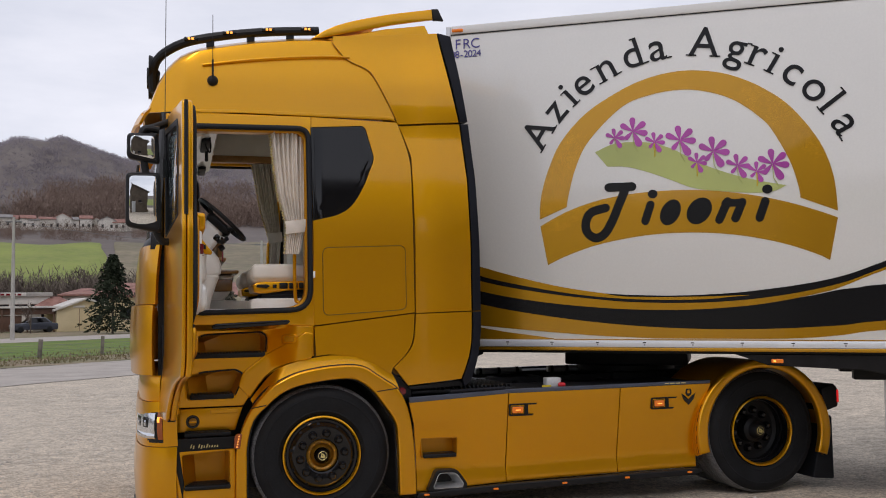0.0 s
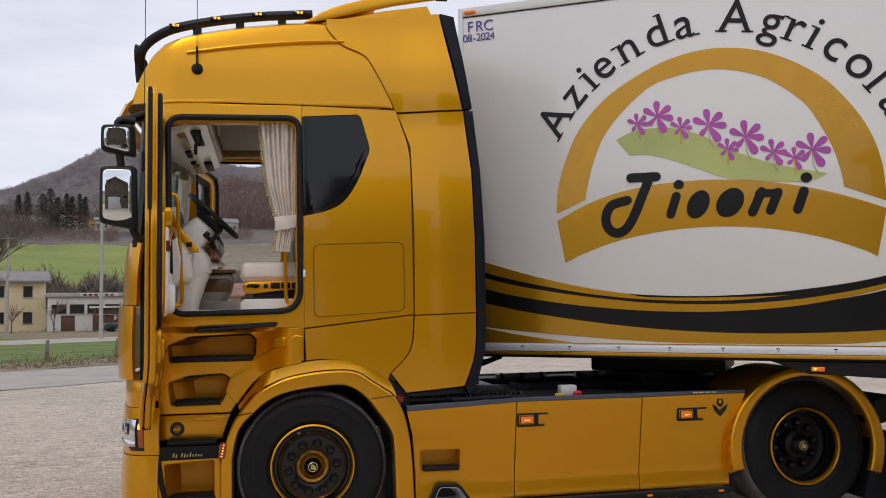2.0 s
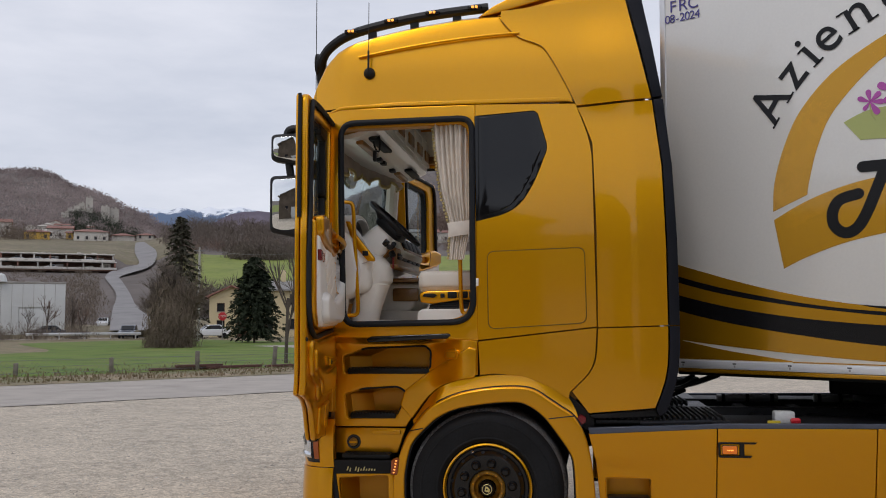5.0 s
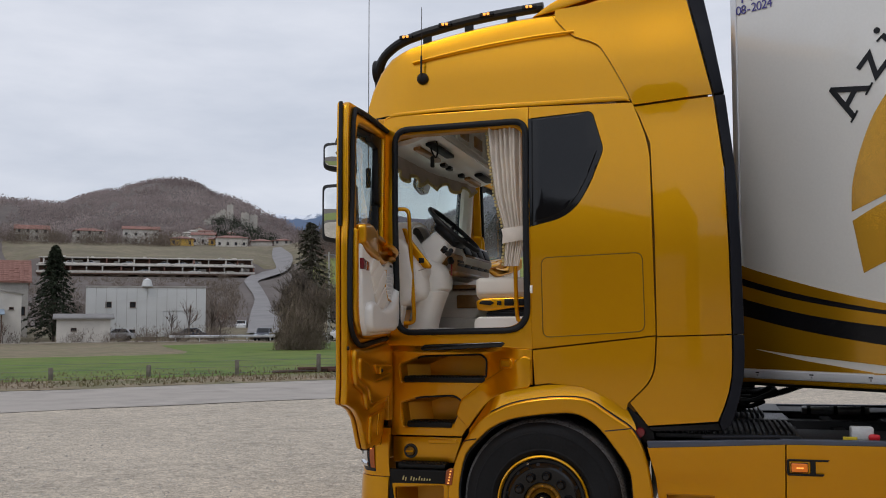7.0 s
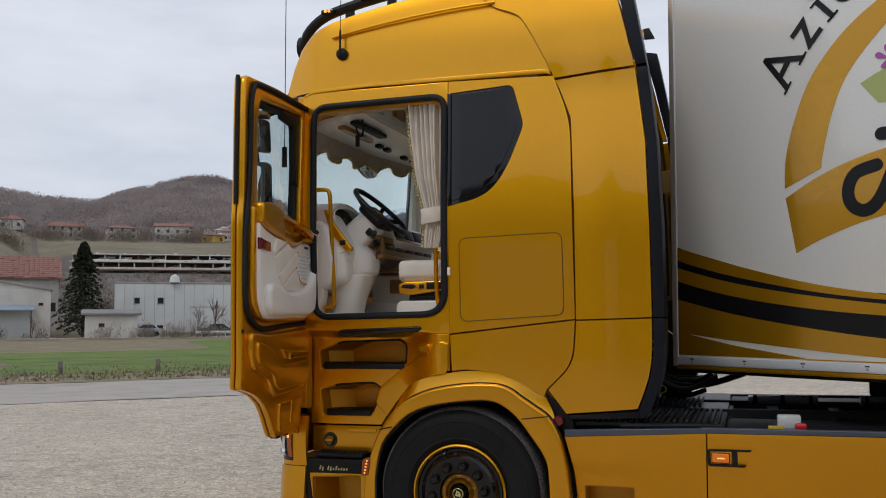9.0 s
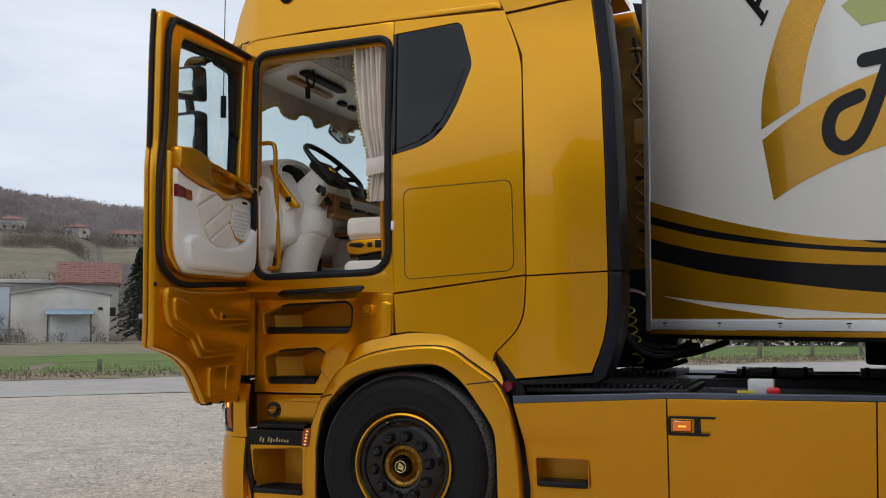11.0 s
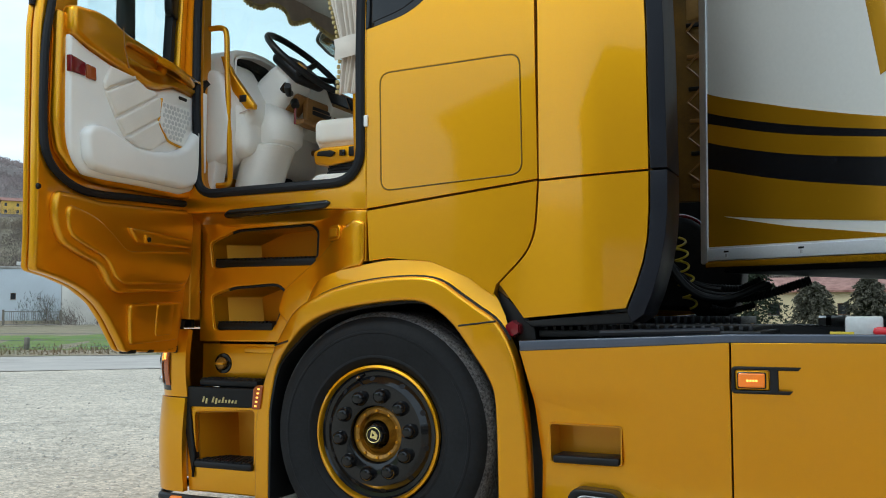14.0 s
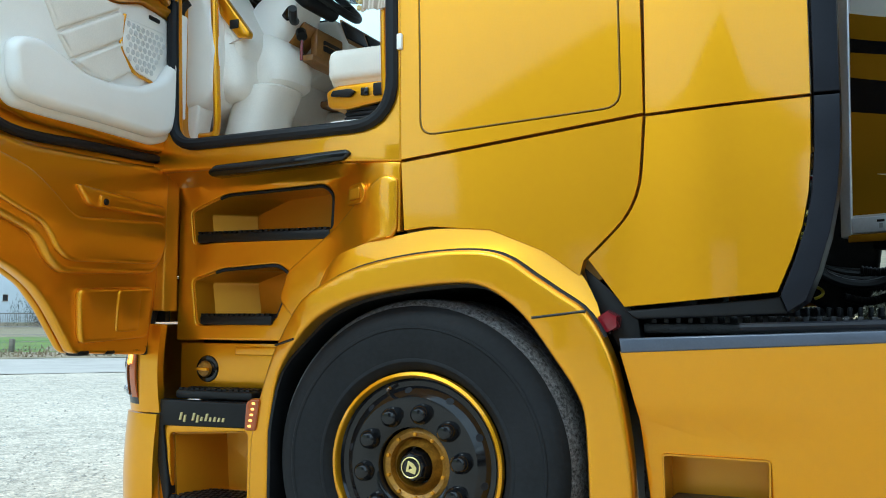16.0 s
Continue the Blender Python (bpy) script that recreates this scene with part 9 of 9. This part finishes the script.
# ---- fence, poles, sign, cars, boards ----
fence = thing("fence", "wire mesh fence on weathered wooden posts along the field", "fence", (-10, 28, 0))
post_mesh = mesh_of("post", box(-0.062, 0.062, -0.062, 0.062, -0.1, 0.86, 0.02), POST)
random.seed(3)
posts = []
for i in range(26):
    x = -45 + 2.05 * i
    y = x + 37.0
    o = hang(new("post", post_mesh), fence)
    o.matrix_basis = Matrix.Translation((x, y, 0)) @ Matrix.Rotation(random.uniform(-0.08, 0.08), 4, "Y") @ Matrix.Rotation(random.uniform(0, 1), 4, "Z") @ Matrix.Diagonal((1, 1, random.uniform(0.85, 1.02) * lerp(0.52, 0.9, ease((x + 17) / 7)), 1))
for z in (0.10, 0.30, 0.50):
    part("wire", tube([(-46, -9, z), (5.25, 42.25, z)], 0.006, sides=1), WIRE, fence)
mesh = bmesh.new()
for i in range(500):
    x = -46 + 0.1025 * i
    for sgn in (1, -1):
        p, q = Vector((x, x + 37.0, 0.05)), Vector((x + 0.25 * sgn, x + 37 + 0.25 * sgn, 0.50))
        s = Vector((0, 0, 0.0035))
        mesh.faces.new([mesh.verts.new(v) for v in (p - s, q - s, q + s, p + s)])
tagged(part("mesh_wire", mesh, WIRE, fence), kind="stuff")


def pole(az, r, h, label, lamp=False):
    p = thing("utility_pole", label, "pole", ground_at(az, r), "utility poles")
    x, y, z = ground_at(az, r)
    part("shaft", lathe([(0.15, 0.0), (0.09, h), (0.0, h)], 12, "z"), POLE, p).location = (0, 0, 0)
    s = p.children[0]
    s.matrix_basis = Matrix.Translation((x, y, z))
    part("crossarm", box(x - 0.5, x + 0.5, y - 0.05, y + 0.05, h - 0.35, h - 0.25, 0.01), WIRE, p)
    return Vector((x, y, h))


tops = [pole(22.28, 88, 8.6, "concrete utility pole with a crossarm"), pole(14.9, 84, 8.4, "concrete utility pole with a crossarm"), pole(10.03, 68, 8.3, "concrete utility pole with a crossarm"), pole(-4.0, 70, 7.0, "concrete utility pole with a crossarm")]
for k, (a, b) in enumerate(zip(tops, tops[1:])):
    mid = (a + b) / 2 - Vector((0, 0, 0.7))
    solid("power_cable", tube([tuple(a - Vector((0, 0, 0.3))), tuple(mid), tuple(b - Vector((0, 0, 0.3)))], 0.018, sides=1, smooth=8), WIRE, "thin sagging power cable between the poles", "cable", "power cables")
# stop sign
st = thing("stop_sign", "red octagonal stop sign on a grey post", "sign", ground_at(20.9, 92))
m = at(20.9, 92)
for nm, bm, mt in (("post", tube([(0, 0, 0), (0, 0, 2.6)], 0.04), WIRE), ("plate", plate([(0.42 * math.cos(radians(22.5 + 45 * k)), 2.3 + 0.42 * math.sin(radians(22.5 + 45 * k))) for k in range(8)], -0.06, -0.03, 0.004), material("sign_red", (0.55, 0.02, 0.03), 0.5))):
    bm.transform(m)
    part(nm, bm, mt, st)
cu = bpy.data.curves.new("word", "FONT")
cu.body, cu.size, cu.align_x, cu.extrude = "STOP", 0.30, "CENTER", 0.004
wd = from_curve(cu)
wd.transform(m @ Matrix.Translation((0, -0.066, 2.2)) @ UPRIGHT)
part("word", wd, PALE, st)
rl = thing("guard_rail", "galvanised guard rail along the far road", "rail", ground_at(27.6, 104))
m = at(28.6, 104)
for nm, bm in (("beam", box(-5.6, 5.6, -0.05, 0.0, 0.45, 0.75, 0.03)), *[("rail_post", box(x, x + 0.1, 0.0, 0.1, -0.1, 0.7, 0.01)) for x in (-5, -2.5, 0, 2.5, 5)]):
    bm.transform(m)
    part(nm, bm, ALU, rl)


gate = thing("yard_gate", "long grey steel sliding gate before the long shed", "gate", ground_at(46.3, 103))
m = at(46.3, 103)
for nm, bm in (("top_rail", box(-2.6, 2.6, -0.03, 0.03, 1.36, 1.44, 0.01)), ("bottom_rail", box(-2.6, 2.6, -0.03, 0.03, 0.10, 0.18, 0.01)), ("gate_post", box(-2.75, -2.55, -0.1, 0.1, -0.1, 1.6, 0.02)), ("gate_post", box(2.55, 2.75, -0.1, 0.1, -0.1, 1.6, 0.02))):
    bm.transform(m)
    part(nm, bm, POST, gate)
for k in range(26):
    bm = box(-2.5 + 0.2 * k - 0.02, -2.5 + 0.2 * k + 0.02, -0.015, 0.015, 0.18, 1.36, 0)
    bm.transform(m)
    part("bar", bm, POST, gate)
building("low_store", "low store with a white roof behind the workshop", 45.0, 142, 12, 8, 6.9, CONCRETE, PALE, 0.5, (), 0, 0.3, style="flat")


def car(az, r, turn, paint, label):
    m = at(az, r, None if r > 140 else 0.06, turn)
    c = thing("car", label, "car", m.translation, "parked cars")
    body = plate(rounded([(-2.05, 0.25), (-2.05, 0.72), (-1.9, 0.85), (-0.9, 0.92), (0.9, 0.95), (2.0, 0.88), (2.08, 0.6), (2.05, 0.25)], 0.08), -0.85, 0.85, 0.08, steps=3)
    cabin = plate(rounded([(-1.05, 0.9), (-0.35, 1.42), (0.9, 1.44), (1.6, 0.92)], 0.12), -0.74, 0.74, 0.10, steps=3)
    pane = plate(rounded([(-0.85, 0.95), (-0.28, 1.36), (0.82, 1.38), (1.35, 0.96)], 0.06), -0.76, 0.76, 0.02)
    screen = add(bmesh.new(), box(-0.01, 0.01, -0.62, 0.62, -0.32, 0.32, 0.0), Matrix.Translation((-0.73, 0, 1.17)) @ Matrix.Rotation(0.90, 4, "Y"))
    for nm, bm, mt in (("body", body, paint), ("cabin", cabin, paint), ("side_glass", pane, DARKGLASS), ("windscreen", screen, DARKGLASS)):
        bm.transform(m)
        part(nm, bm, mt, c)
    for x in (-1.3, 1.3):
        for y in (-0.86, 0.66):
            w = lathe([(0.0, 0.0), (0.2, 0.0), (0.31, 0.02), (0.32, 0.1), (0.32, 0.2), (0.0, 0.2)], 20)
            w.transform(m @ Matrix.Translation((x, y, 0.32)))
            part("wheel", w, TYRE, c)
    for y in (-0.62, 0.62):
        hl = box(-2.08, -2.0, y - 0.16, y + 0.16, 0.60, 0.74, 0.03)
        hl.transform(m)
        part("headlight", hl, LAMP, c)
    return c


CAR_WHITE = material("white_car_paint", (0.7, 0.7, 0.7), 0.25, 0, 0.8, 0.03)
CAR_DARK = material("dark_car_paint", (0.03, 0.035, 0.05), 0.25, 0, 0.8, 0.1)
CAR_SILVER = material("silver_car_paint", (0.45, 0.46, 0.48), 0.3, 0.4, 0.6, 0.05)
car(21.6, 104, 15, CAR_WHITE, "white hatchback by the yellow house")
car(26.2, 108, 82, CAR_DARK, "dark car coming down the road")
car(27.6, 150, 85, CAR_WHITE, "white car on the village road")
car(34.6, 118, 5, CAR_SILVER, "silver car in front of the white shed")
car(30.6, 119, 8, CAR_DARK, "dark car in front of the white shed")
car(8.6, 97, 10, CAR_DARK, "dark car under the carport")
random.seed(21)
for k in range(11):
    for lvl, (r, zo) in enumerate(((303.0, 1.22), (309.0, 3.92))):
        if random.random() < 0.6:
            c = car(32.8, 300, 0, random.choice((CAR_WHITE, CAR_SILVER, CAR_WHITE)), "parked car on the terrace")
            shift = at(32.8, r, slope(300, 32.8) + zo) @ Matrix.Translation((-30 + 5.3 * k + random.uniform(0, 2), -0.4, 0)) @ Matrix.Rotation(random.uniform(-0.2, 0.2), 4, "Z") @ at(32.8, 300, slope(300, 32.8)).inverted()
            c.matrix_basis = shift @ c.matrix_basis
boards = thing("board_pile", "rotting brown boards lying by the fence", "boards", (-11.6, 25.2, 0))
for x, y, l, a, z in ((-12.6, 24.7, 2.4, 44, 0.05), (-11.2, 25.7, 2.0, 47, 0.08), (-10.0, 27.0, 1.0, 40, 0.05), (-12.2, 25.0, 1.6, 43, 0.14)):
    bm = box(-l / 2, l / 2, -0.16, 0.16, -0.04, 0.05, 0.01)
    bm.transform(Matrix.Translation((x, y, z + 0.02)) @ Matrix.Rotation(radians(a), 4, "Z"))
    part("board", bm, material("rotten_board", (0.10, 0.045, 0.035), 0.9, 0, 0, 0.3, 3, 30) if "rotten_board" not in bpy.data.materials else bpy.data.materials["rotten_board"], boards)

# the long building across the yard, behind the camera, that the cab's glass and paint mirror
building("warehouse", "long grey-brown warehouse across the yard", 243.4, 35.8, 60, 12, 7.5, material("brown_render", (0.17, 0.15, 0.125), 0.9, 0, 0, 0.2, 0.4, 10, 0.2), SLATE, 0.5, [(-24 + 6 * k, 3.6, 2.4, 1.4) for k in range(9)], -63.4, 0.5, style="flat", doors=[(-9, 0, 4, 3.1), (9, 0, 4, 3.1)])
building("barn", "tall dark timber barn across the yard", 166.0, 29, 13, 16, 7.6, material("weathered_boards", (0.11, 0.085, 0.062), 0.9, 0, 0, 0.3, 0.6, 9, 0.3), SLATE, 3.2, [(-3.6, 3.4, 1.2, 1.0), (3.6, 3.4, 1.2, 1.0)], 0, 0.6, style="front_gable", doors=[(0, 0, 4.2, 4.0)])
building("rear_house", "cream house across the yard behind the camera", 164.0, 120, 16, 8, 4.0, PLASTER, TILE, 1.2, [(x, 1.1, 1.0, 1.2) for x in (-4.5, -1.5, 1.5, 4.5)], 0, 0.4)
patch("rear_slope", 130, 210, 150, 300, MEADOW, "green field on the slope behind the yard")
